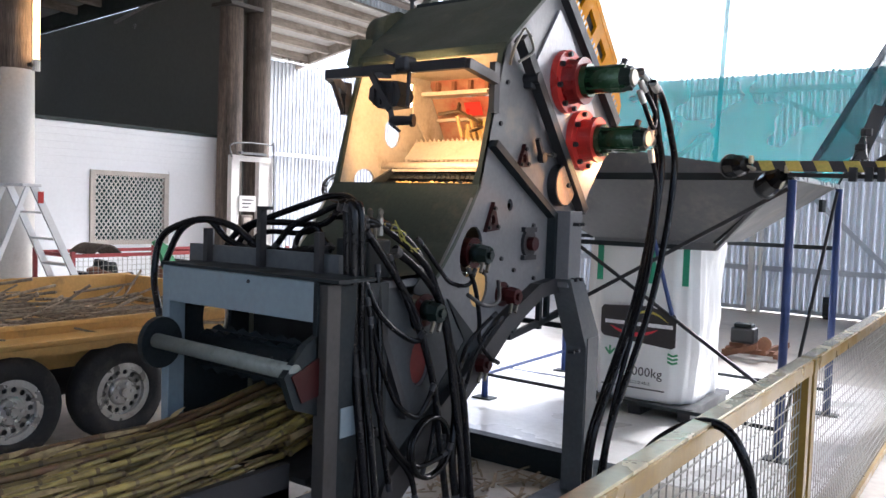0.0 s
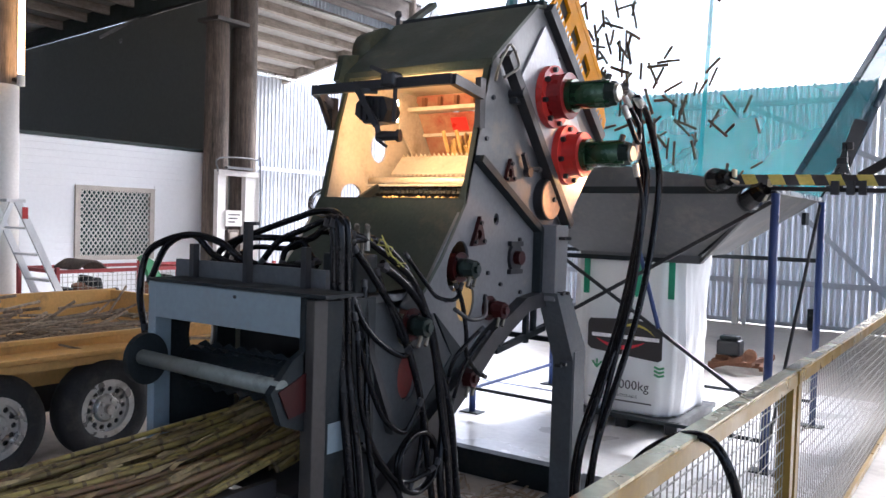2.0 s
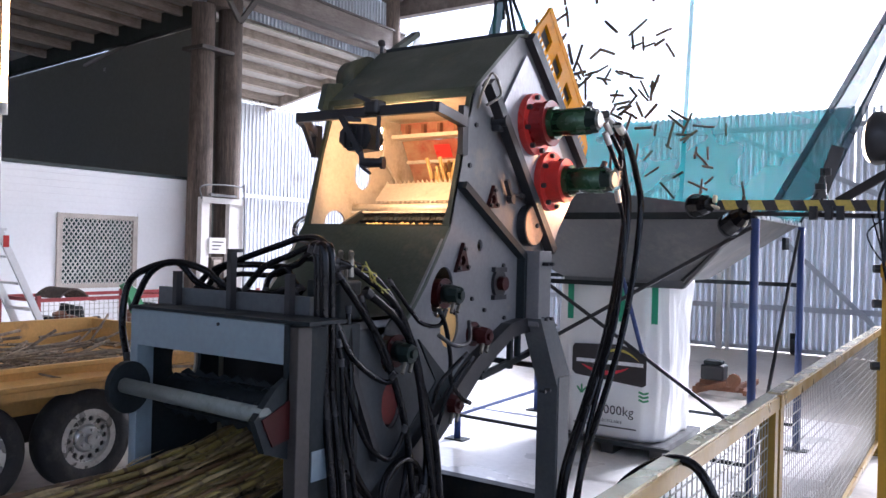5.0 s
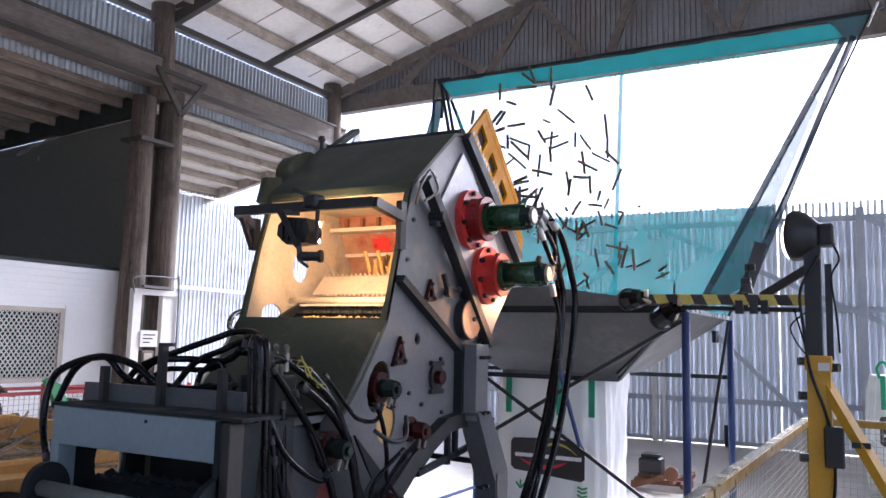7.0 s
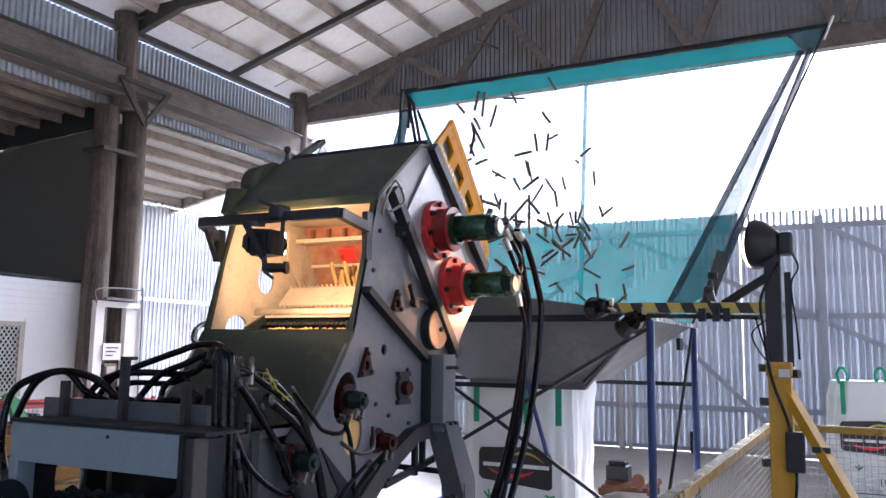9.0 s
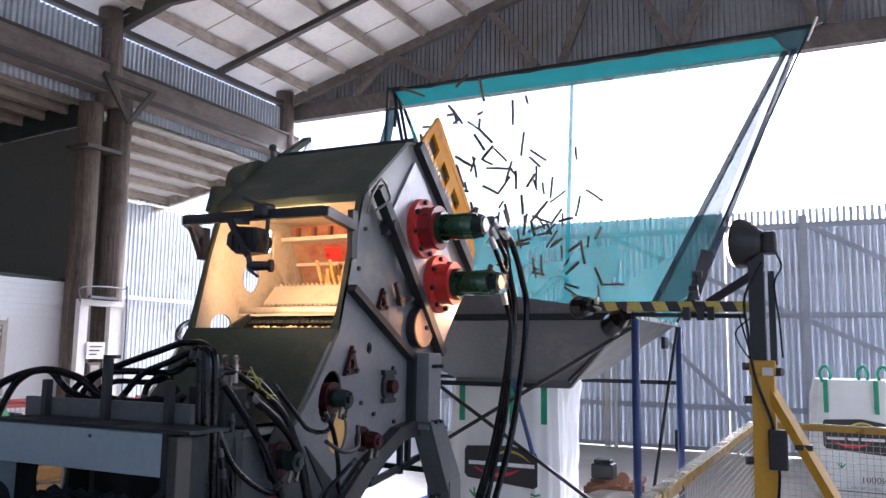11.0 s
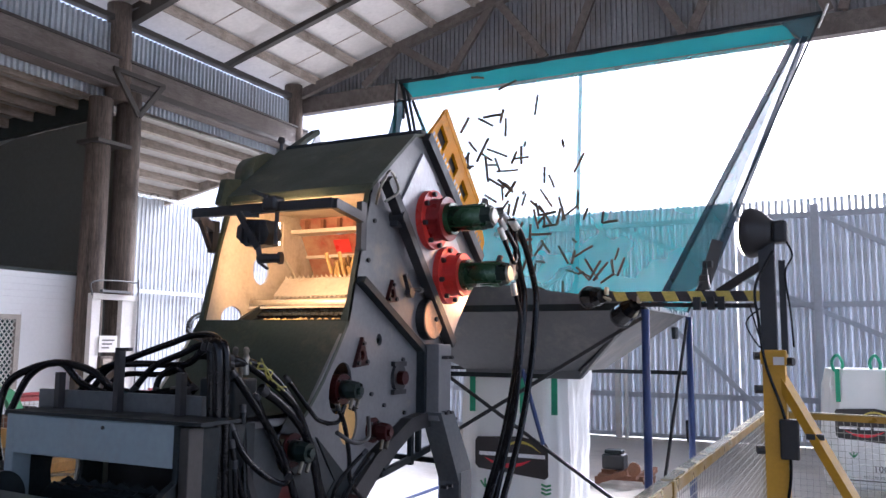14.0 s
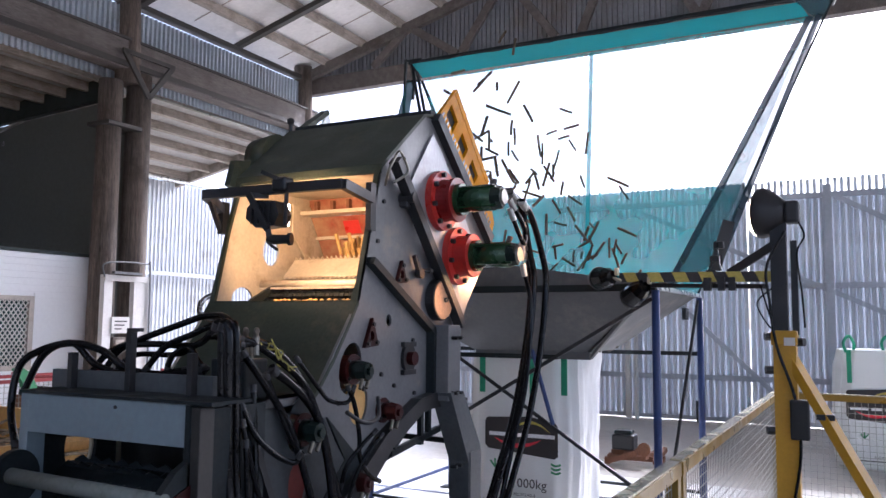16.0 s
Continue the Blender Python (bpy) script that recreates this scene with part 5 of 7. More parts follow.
def hopper():
    h = thing("hopper", (-2.4, 6.35, 1.4), "grey galvanised sheet hopper on a blue pole stand", "hopper")
    t = [(HX0, HY0, HZ), (HX1, HY0, HZ), (HX1, HY1, HZ), (HX0, HY1, HZ)]
    b = [(-2.82, 6.05, 1.38), (-1.88, 6.05, 1.40), (-1.88, 6.75, 1.40), (-2.82, 6.75, 1.38)]
    for i in range(4):
        j = (i + 1) % 4
        part("wall", loft(bmesh.new(), (t[i], t[j]), (b[i], b[j])), M_GALV, h)
    part("rim", bar(bmesh.new(), t[0], t[1], 0.04, 0.05), M_FRAME, h, "dark rim bar")
    part("rim", bar(bmesh.new(), t[1], t[2], 0.03, 0.03), M_STEEL, h)
    part("rim", bar(bmesh.new(), t[2], t[3], 0.03, 0.03), M_STEEL, h)
    part("rim", bar(bmesh.new(), t[3], t[0], 0.04, 0.05), M_FRAME, h)
    part("upstand", loft(bmesh.new(), ((HX0, HY0 + 0.02, HZ + 0.36), (HX1, HY0 + 0.02, HZ + 0.03)), ((HX0, HY0 + 0.02, HZ), (HX1, HY0 + 0.02, HZ))), M_GALV, h, "raised splash board")
    part("upstand", loft(bmesh.new(), ((HX0, HY0, HZ + 0.26), (HX0, HY1, HZ + 0.3)), ((HX0, HY0, HZ), (HX0, HY1, HZ))), M_GALV, h)
    part("corner_seam", bar(bmesh.new(), t[1], b[1], 0.02, 0.03), M_FRAME, h)
    part("stay", bar(bmesh.new(), (-1.42, HY0 - 0.0, 1.72), (-1.85, 6.0, 1.36), 0.02, 0.03), M_GALV, h)
    part("outlet", loft(bmesh.new(), ((-2.84, 6.03, 1.40), (-1.86, 6.03, 1.40)), ((-2.84, 6.03, 1.34), (-1.86, 6.03, 1.34))), M_GALV, h)
    part("hanger", B(-1.36, -1.33, 7.0, 7.14, 1.66, 1.76), M_FRAME, h)
    s = thing("hopper_stand", (-2.4, 6.35, 0), "blue-painted pole stand with dark diagonal braces", "stand")
    legs = [(-1.25, 5.56), (-1.24, 7.15), (-3.62, 5.68), (-3.66, 7.2)]
    for x, y in legs:
        p = part("pole", rod(bmesh.new(), (x, y, 0.01), (x, y, HZ - 0.02), 0.028, n=14), M_BLUE, s, "blue pole", smooth=True)
        part("foot_plate", B(x - 0.09, x + 0.09, y - 0.06, y + 0.06, 0.006, 0.016), M_FRAME, p)
    for a, b in ((2, 0), (3, 1), (2, 3)):
        (xa, ya), (xb, yb) = legs[a], legs[b]
        part("lower_rail", bar(bmesh.new(), (xa, ya, 0.21), (xb, yb, 0.21), 0.024, 0.024), M_BLUE if (a, b) == (2, 3) else M_FRAME, s)
    for y in (5.68, 7.2):
        part("upper_rail", bar(bmesh.new(), (-3.64, y, 1.37), (-2.0 if y < 6 else -1.25, y, 1.37), 0.035, 0.035), M_FRAME, s)
    part("brace", bar(bmesh.new(), (-3.6, 5.68, 1.84), (-1.27, 5.62, 0.39), 0.018, 0.024), M_BLACK, s)
    part("brace", bar(bmesh.new(), (-3.62, 5.66, 0.42), (-1.27, 5.54, 1.79), 0.018, 0.026), M_BLACK, s)
    part("brace", bar(bmesh.new(), (-1.25, 7.12, 1.82), (-1.26, 5.66, 0.1), 0.02, 0.026), M_BLACK, s)
    part("brace", bar(bmesh.new(), (-3.66, 7.2, 1.8), (-3.62, 5.7, 0.3), 0.018, 0.022), M_BLACK, s)
    part("short_stay", rod(bmesh.new(), (-2.19, 5.64, 1.42), (-2.02, 5.62, 0.88), 0.016), M_BLUE, s)


def swoosh(bm, cx, cz, w, h, thick, y, up):
    """A curved print stroke on a bag front."""
    top, bot = [], []
    n = 14
    for k in range(n + 1):
        u = k / n * 2 - 1
        z = cz + up * h * (1 - u * u)
        t = thick * (1 - abs(u)) ** 0.6
        top.append(bm.verts.new((cx + u * w / 2, y, z + t / 2 + 0.001)))
        bot.append(bm.verts.new((cx + u * w / 2, y, z - t / 2 - 0.001)))
    for k in range(n):
        bm.faces.new((top[k], bot[k], bot[k + 1], top[k + 1]))
    return bm


def bulk_bag(x0, x1, y0, y1, z0, z1, label, open_top=False, slump=0.05, seed=1, panel=(0.10, 0.73, 0.38, 0.66)):
    g = thing("bulk_bag", ((x0 + x1) / 2, (y0 + y1) / 2, z0), label, "bulk bag", "bulk bags")
    b = bmesh.new()
    nu, nz = 96, 44
    rings = []
    for iz in range(nz + 1):
        v = iz / nz
        z = z0 + (z1 - z0) * v
        ring = []
        for k in range(nu):
            a = 2 * math.pi * (k + 0.5) / nu
            c, s = math.cos(a), math.sin(a)
            m = max(abs(c), abs(s))
            rx, ry = c / m * (1 - 0.1 * (m < 0.78)), s / m * (1 - 0.1 * (m < 0.78))
            q = 1 + slump * math.sin(math.pi * min(1, v * 1.25)) - 0.10 * max(0, v - 0.86) * 5 * (1 if open_top else 0)
            q -= 0.04 * (1 - v) ** 6
            fold = noise.noise(Vector((rx * 2.2, ry * 2.2, v * 1.6 + seed))) * 0.07 + noise.noise(Vector((rx * 6, ry * 6, v * 2.5 + seed))) * 0.05 + abs(noise.noise(Vector((rx * 11, ry * 11, v * 5 + seed)))) * 0.035
            front = max(0.0, -ry - 0.9) * 10
            fold *= 1 - 0.75 * front
            ring.append(b.verts.new(((x0 + x1) / 2 + (x1 - x0) / 2 * rx * (q + fold), (y0 + y1) / 2 + (y1 - y0) / 2 * ry * (q * (1 - 0.6 * front) + 0.6 * front + fold), z)))
        rings.append(ring)
    for a, c in zip(rings, rings[1:]):
        for k in range(nu):
            b.faces.new((a[k], a[(k + 1) % nu], c[(k + 1) % nu], c[k]))
    b.faces.new(rings[0][::-1]), b.faces.new(rings[-1])
    part("sack", b, M_BAG, g, "white woven sack, creased", smooth=True)
    yf = y0 - 0.028
    w = x1 - x0
    lx0, lx1 = x0 + panel[0] * w, x0 + panel[1] * w
    lz1 = z0 + panel[3] * (z1 - z0)
    lz0 = z0 + panel[2] * (z1 - z0)
    pts = [(lx0 + 0.02, lz1), (lx0 + 0.62 * (lx1 - lx0), lz1 + 0.02), (lx1 - 0.02, lz1 - 0.02), (lx1, lz1 - 0.05), (lx1, lz0 + 0.02), (lx1 - 0.03, lz0), (lx0 + 0.03, lz0 + 0.05), (lx0, lz0 + 0.08), (lx0, lz1 - 0.03)]
    lg = part("printed_panel", sheet(bmesh.new(), pts, [], lambda x, z: (x, yf, z), Vector((0, 0.003, 0))), M_PRINT, g, "dark printed panel with plain bands")
    cx = (lx0 + lx1) / 2
    part("yellow_stroke", swoosh(bmesh.new(), cx + 0.08, lz1 - 0.10, 0.34, 0.075, 0.022, yf - 0.002, 1), M_PRINTYEL, lg)
    part("red_stroke", swoosh(bmesh.new(), cx - 0.03, lz0 + 0.14, 0.40, 0.055, 0.035, yf - 0.002, -1), M_PRINTRED, lg)
    for k, (u0, u1) in enumerate(((0.06, 0.34), (0.39, 0.55), (0.60, 0.96))):
        part("name_band", B(lx0 + u0 * (lx1 - lx0), lx0 + u1 * (lx1 - lx0), yf - 0.003, yf - 0.001, lz0 + 0.155, lz0 + 0.185), M_WHITEINK, lg)
    m = Matrix(((1, 0, 0, 0), (0, 0, -1, 0), (0, 1, 0, 0), (0, 0, 0, 1)))
    write("weight_lettering", "1000kg", 0.105, Matrix.Translation((x0 + 0.60 * w, yf - 0.002, z0 + 0.15 * (z1 - z0))) @ m, g, M_PRINT, "black weight lettering")
    write("notice_lettering", "BAG IS RECYCLABLE", 0.032, Matrix.Translation((x0 + 0.5 * w, yf - 0.002, z0 + 0.10 * (z1 - z0))) @ m, g, M_PRINT)
    part("text_bar", B(x0 + 0.2 * w, x0 + 0.8 * w, yf - 0.002, yf, z0 + 0.07 * (z1 - z0), z0 + 0.078 * (z1 - z0)), M_PRINT, g)
    for sx, leaf in ((0.27, True), (0.86, False)):
        e = bmesh.new()
        for k in (-1, 0, 1):
            ex = x0 + sx * w
            ez = z0 + 0.26 * (z1 - z0)
            if leaf:
                bar(e, (ex, yf, ez), (ex + 0.04 * k, yf, ez + 0.07 - 0.02 * abs(k)), 0.004, 0.014, (1, 0, 0.3))
            else:
                bar(e, (ex - 0.04, yf, ez + 0.03 + 0.03 * k), (ex, yf, ez + 0.015 + 0.03 * k), 0.004, 0.016)
                bar(e, (ex, yf, ez + 0.015 + 0.03 * k), (ex + 0.04, yf, ez + 0.03 + 0.03 * k), 0.004, 0.016)
        part("green_mark", e, M_PRINTGRN, g)
    for x in (x0 + 0.12 * w, x0 + 0.62 * w, x1 - 0.08 * w):
        part("lift_strap", B(x, x + 0.05, y0 - 0.045, y0 - 0.04, z0 + 0.72 * (z1 - z0), z1 + (0.02 if not open_top else 0.0)), M_STRAP, g, "green lifting strap")
    if open_top:
        for x in (x0 + 0.12 * w, x0 + 0.5 * w, x0 + 0.7 * w, x1 - 0.12 * w):
            y = y0 + 0.1
            part("lift_loop", sweep(bmesh.new(), [(x, y, z1 - 0.05), (x - 0.03, y, z1 + 0.08), (x + 0.03, y, z1 + 0.16), (x + 0.08, y + 0.05, z1 + 0.07), (x + 0.07, y + 0.06, z1 - 0.03)], 0.018, 6), M_STRAP, g, "green lifting loop", smooth=True)
    return g


def bags():
    p = thing("pallet", (-2.35, 6.6, 0), "low dark pallet under the bulk bag", "pallet")
    part("deck", B(-3.0, -1.98, 6.04, 7.0, 0.08, 0.118), M_BLACK, p)
    for x in (-2.95, -2.5, -2.1):
        part("runner", B(x, x + 0.1, 6.06, 6.98, 0.006, 0.08), M_BLACK, p)
    bulk_bag(-2.92, -2.04, 6.1, 6.95, 0.12, 1.42, "white woven bulk bag with dark print hanging under the hopper", False, 0.03, 1, (0.17, 0.88, 0.335, 0.565))
    bulk_bag(-0.32, 0.72, 10.5, 11.5, 0.0, 1.35, "white woven bulk bag with green loops standing behind the fence", True, 0.08, 5)
    bulk_bag(0.95, 1.95, 10.7, 11.7, 0.0, 1.30, "white woven bulk bag with green loops standing behind the fence", True, 0.08, 9)


def net():
    n = thing("catch_net", (-2.4, 7.4, 1.9), "green shade-cloth catch net hung behind the hopper", "net")
    bl, br = Vector((HX0, 7.18, 1.9)), Vector((HX1 - 0.02, 7.18, 1.88))
    tl, tr = Vector((-4.38, 7.9, 4.42)), Vector((-0.32, 7.9, 4.46))
    b = bmesh.new()
    nu, nv = 24, 16
    g = [[None] * (nv + 1) for _ in range(nu + 1)]
    for i in range(nu + 1):
        for j in range(nv + 1):
            u, v = i / nu, j / nv
            p = bl.lerp(br, u).lerp(tl.lerp(tr, u), v)
            p.y += 0.05 * noise.noise(Vector((u * 4, v * 3, 2)))
            g[i][j] = b.verts.new(p)
    for i in range(nu):
        for j in range(nv):
            b.faces.new((g[i][j], g[i + 1][j], g[i + 1][j + 1], g[i][j + 1]))
    part("cloth", b, M_NET, n, "thin green shade cloth", smooth=True)
    fl = bmesh.new()
    loft(fl, ((-4.55, 7.86, 4.62), (-0.42, 7.86, 4.60)), ((-4.38, 7.82, 4.42), (-0.34, 7.82, 4.44)), 0.004)
    part("top_hem", fl, M_NETHEM, n, "folded green top hem")
    part("seam", bar(bmesh.new(), (-2.27, 7.2, 1.92), (-2.40, 7.87, 4.43), 0.04, 0.004, (0, 1, 0)), M_NETHEM, n)
    f = part("top_bar", bar(bmesh.new(), (-4.6, 7.88, 4.64), (-0.1, 7.88, 4.66), 0.03, 0.035), M_FRAME, n, "dark top bar of the net")
    part("side_pole", bar(bmesh.new(), (HX1 - 0.02, 7.16, 1.85), (-0.1, 7.9, 4.68), 0.016, 0.016), M_FRAME, n)
    part("side_pole", bar(bmesh.new(), (HX0, 7.16, 1.85), (-4.58, 7.9, 4.64), 0.03, 0.03), M_FRAME, n)
    for lo, hi, w in (((-1.52, 7.12, 1.9), (-0.33, 7.86, 4.45), 0.055), ((-1.06, 7.1, 2.15), (-0.25, 7.84, 4.45), 0.05)):
        part("side_band", bar(bmesh.new(), lo, hi, w, 0.012, (0, 1, 0.3)), M_NETBAND, n, "dark doubled side band")
    sd = bmesh.new()
    loft(sd, ((-1.48, 7.13, 1.95), (-0.33, 7.87, 4.44)), ((-1.08, 7.11, 2.15), (-0.26, 7.85, 4.43)), 0.003)
    part("side_gusset", sd, M_NETGUSSET, n, "thin dark folded side of the net")
    cr = bmesh.new()
    loft(cr, ((-0.46, 7.85, 4.62), (-0.10, 7.87, 4.66)), ((-0.30, 7.85, 4.44), (-0.22, 7.85, 4.40)), 0.003)
    part("corner_tie", cr, M_NETGUSSET, n)
    part("corner_hook", rod(bmesh.new(), (-0.14, 7.86, 4.52), (-0.05, 7.88, 4.74), 0.012, n=8), M_STEEL, n)
    sl = bmesh.new()
    loft(sl, ((-4.70, 7.75, 3.9), (-4.62, 7.88, 4.45)), ((-4.55, 7.78, 3.9), (-4.52, 7.88, 4.42)), 0.004)
    part("side_flap", sl, M_NETFRAME, n)
    for lo, hi in (((-4.68, 7.88, 3.6), (-4.64, 7.88, 4.69)), ((-4.54, 7.88, 4.2), (-4.52, 7.88, 4.68)), ((-4.52, 7.88, 4.66), (-4.28, 7.86, 3.6)), ((-4.42, 7.88, 4.4), (-4.2, 7.86, 3.9))):
        part("left_stay", bar(bmesh.new(), lo, hi, 0.028, 0.028), M_FRAME, n, "dark steel stay")
    for z in (4.67, 4.42):
        part("left_rung", bar(bmesh.new(), (-4.66, 7.88, z), (-4.44, 7.88, z), 0.02, 0.02), M_FRAME, n)
    part("sag_cord", sweep(bmesh.new(), [(-4.45 + 0.2 * k, 7.84, 4.63 - 0.012 * (k % 3)) for k in range(21)], 0.008, 5, 3), M_BLACK, n, "dark lacing cord")
    c = thing("sensor_bracket", (-1.2, 7.0, 2.2), "dark bracket with small devices on the net pole", "bracket")
    part("plate", bar(bmesh.new(), (-1.14, 7.08, 1.95), (-0.98, 7.12, 2.5), 0.05, 0.1), M_BLACK, c)
    for k in range(3):
        part("device", B(-1.16 + 0.035 * k, -1.08 + 0.035 * k, 7.0, 7.06, 2.04 + 0.11 * k, 2.08 + 0.12 * k, bevel=0.008), M_BLACKPLASTIC, c)


def bracket_leads():
    c = thing("bracket_cable", (-1.05, 7.0, 2.1), "thin dark cable looping from the net bracket to the boom", "cable")
    part("lead", sweep(bmesh.new(), [(-1.06, 7.0, 2.3), (-1.0, 6.7, 2.12), (-0.92, 6.3, 2.02), (-0.85, 5.8, 1.98), (-0.80, 5.2, 1.95)], 0.006, 6), M_RUBBER, c, smooth=True)
    part("lead", sweep(bmesh.new(), [(-1.1, 7.0, 2.12), (-1.16, 6.9, 2.0), (-1.1, 6.8, 1.93), (-1.02, 6.9, 2.02), (-1.03, 7.0, 2.2)], 0.005, 6), M_RUBBER, c, smooth=True)


M_NETBAND = netting("dark_net_band", (0.05, 0.08, 0.11), 0.78)
M_NETHEM = netting("green_net_hem", (0.05, 0.46, 0.50), 0.55)
M_NETGUSSET = netting("thin_dark_net", (0.04, 0.12, 0.15), 0.5)
hopper()
bags()
net()
bracket_leads()


# ---------------------------------------------------------------- fence and lighting mast
def fence_panel(a, b, z1=1.05):
    a, b = Vector((*a, 0)), Vector((*b, 0))
    f = thing("fence_panel", a, "ochre-painted steel fence panel with welded wire mesh", "fence", "fence panels")
    d = (b - a).normalized()
    L = (b - a).length
    top = part("top_rail", bar(bmesh.new(), a + Vector((0, 0, z1 - 0.03)), b + Vector((0, 0, z1 - 0.03)), 0.06, 0.05), M_RAIL, f, "ochre top rail")
    # thin pale strip paints the light caught by the rail top
    part("rail_glint", bar(bmesh.new(), a + Vector((0, 0, z1)), b + Vector((0, 0, z1)), 0.05, 0.008), M_RAILGLINT, top, "pale strip for the highlight on the rail top")
    part("bottom_rail", bar(bmesh.new(), a + Vector((0, 0, 0.1)), b + Vector((0, 0, 0.1)), 0.04, 0.04), M_RAIL, f)
    for p in (a + d * 0.03, b - d * 0.03):
        q = part("post", bar(bmesh.new(), p, p + Vector((0, 0, z1 - 0.005)), 0.055, 0.055, (d.x, d.y, 0)), M_RAIL, f, "ochre post")
        part("base_plate", B(p.x - 0.06, p.x + 0.06, p.y - 0.06, p.y + 0.06, 0.0, 0.012), M_RAIL, q)
    w = bmesh.new()
    k = 0.06
    while k < L - 0.05:
        rod(w, a + d * k + Vector((0, 0, 0.1)), a + d * k + Vector((0, 0, z1 - 0.04)), 0.0026, n=4, caps=False)
        k += 0.05
    z = 0.15
    while z < z1 - 0.05:
        rod(w, a + Vector((0, 0, z)), b + Vector((0, 0, z)), 0.0026, n=4, caps=False)
        z += 0.05
    part("wire_mesh", w, M_WIRE, f, "welded wire mesh")["kind"] = "stuff"


def fence():
    x = -0.69
    for y0, y1 in ((-3.8, -0.19), (-0.17, 3.40), (3.44, 7.50)):
        fence_panel((x, y0), (x, y1))
    fence_panel((x + 0.05, 7.56), (2.6, 7.2))


def mast():
    m = thing("lighting_mast", (-0.388, 5.0, 0), "yellow tripod mast with dark extension and flood lamp", "light stand")
    x, y = -0.388, 5.0
    part("lower_mast", bar(bmesh.new(), (x, y, 0.0), (x, y, 1.56), 0.12, 0.12), M_TRIPOD, m, "yellow box-section mast")
    part("collar", B(x - 0.07, x + 0.07, y - 0.08, y + 0.08, 1.5, 1.585, bevel=0.01), M_TRIPOD, m)
    part("upper_mast", bar(bmesh.new(), (x - 0.02, y, 1.56), (x - 0.02, y, 2.16), 0.085, 0.09), M_BLACK, m, "black inner mast")
    part("upper_mast", bar(bmesh.new(), (x + 0.06, y, 1.56), (x + 0.06, y, 2.1), 0.035, 0.04), M_BLACK, m)
    for fx, fy in ((0.42, 4.55), (-0.446, 5.75)):
        l = part("leg", bar(bmesh.new(), (x, y, 1.48), (fx, fy, 0.03), 0.07, 0.05), M_TRIPOD, m, "yellow tripod leg")
        part("foot", B(fx - 0.06, fx + 0.06, fy - 0.06, fy + 0.06, 0.0, 0.03), M_BLACK, l)
        for u in (0.25, 0.55):
            p = Vector((x, y, 1.48)).lerp(Vector((fx, fy, 0.03)), u)
            part("cable_tie", B(p.x - 0.045, p.x + 0.045, p.y - 0.04, p.y + 0.04, p.z - 0.015, p.z + 0.015), M_BLACK, l)
    part("label_patch", B(x + 0.0, x + 0.058, y - 0.086, y - 0.082, 1.50, 1.545), M_WHITE, m, "white paper patch")
    for z, s in ((1.55, -1), (1.36, -1), (1.02, -1), (1.52, 1)):
        part("knob", rod(bmesh.new(), (x + s * 0.05, y - 0.03, z), (x + s * 0.105, y - 0.05, z), 0.024, n=10), M_BLACKPLASTIC, m)
    part("junction_box", B(x + 0.02, x + 0.12, y - 0.1, y - 0.05, 0.98, 1.2, bevel=0.01), M_BLACKPLASTIC, m)
    part("cable", sweep(bmesh.new(), [(x + 0.02, y - 0.07, 2.15), (x - 0.08, y - 0.08, 1.95), (x - 0.07, y - 0.08, 1.75), (x - 0.04, y - 0.08, 1.5), (x + 0.05, y - 0.08, 1.2), (x + 0.07, y - 0.09, 0.9), (x + 0.02, y - 0.08, 0.5), (x + 0.1, y - 0.1, 0.02)], 0.009, 6), M_RUBBER, m, smooth=True)
    hb = bmesh.new()
    axis, rings = (Vector((0.145, -0.05, -0.007)), [])
    for u, r in ((0.0, 0.15), (0.15, 0.149), (0.35, 0.138), (0.6, 0.11), (0.8, 0.082), (1.0, 0.06)):
        p = Vector((x - 0.115, y + 0.05, 2.275)) + axis * u
        d1 = axis.orthogonal().normalized()
        d2 = axis.normalized().cross(d1)
        rings.append([hb.verts.new(p + (d1 * math.cos(k * math.pi / 14) + d2 * math.sin(k * math.pi / 14)) * r) for k in range(28)])
    for p, q in zip(rings, rings[1:]):
        for k in range(28):
            hb.faces.new((p[k], p[(k + 1) % 28], q[(k + 1) % 28], q[k]))
    hb.faces.new(rings[0][::-1]), hb.faces.new(rings[-1])
    head = part("flood_head", hb, M_BLACK, m, "black flood lamp head", smooth=True)
    part("lens", rod(bmesh.new(), (x - 0.124, y + 0.053, 2.276), (x - 0.116, y + 0.05, 2.275), 0.138, 0.138, 28), M_LAMPFACE, head, "lit lamp glass")
    part("back_box", B(x + 0.015, x + 0.10, y - 0.055, y + 0.055, 2.20, 2.33, bevel=0.018), M_BLACK, head)
    part("yoke", bar(bmesh.new(), (x - 0.02, y, 2.1), (x - 0.02, y, 2.22), 0.09, 0.03), M_BLACK, head)
    part("gland", sweep(bmesh.new(), [(x + 0.09, y - 0.03, 2.21), (x + 0.12, y - 0.05, 2.12), (x + 0.08, y - 0.06, 2.02), (x + 0.10, y - 0.06, 1.8), (x + 0.11, y - 0.06, 1.6)], 0.006, 6), M_RUBBER, head, smooth=True)
    b = thing("tape_boom", (-0.9, 5.1, 1.93), "horizontal boom wrapped in yellow and black hazard tape", "boom")
    a0, a1 = Vector((x - 0.0, y, 1.895)), Vector((-1.42, 5.3, 1.925))
    part("bar", bar(bmesh.new(), a0, a1, 0.05, 0.062), M_TAPE_K, b)
    d = a1 - a0
    side = d.cross(Vector((0, 0, 1))).normalized()
    if side.y > 0:
        side = -side
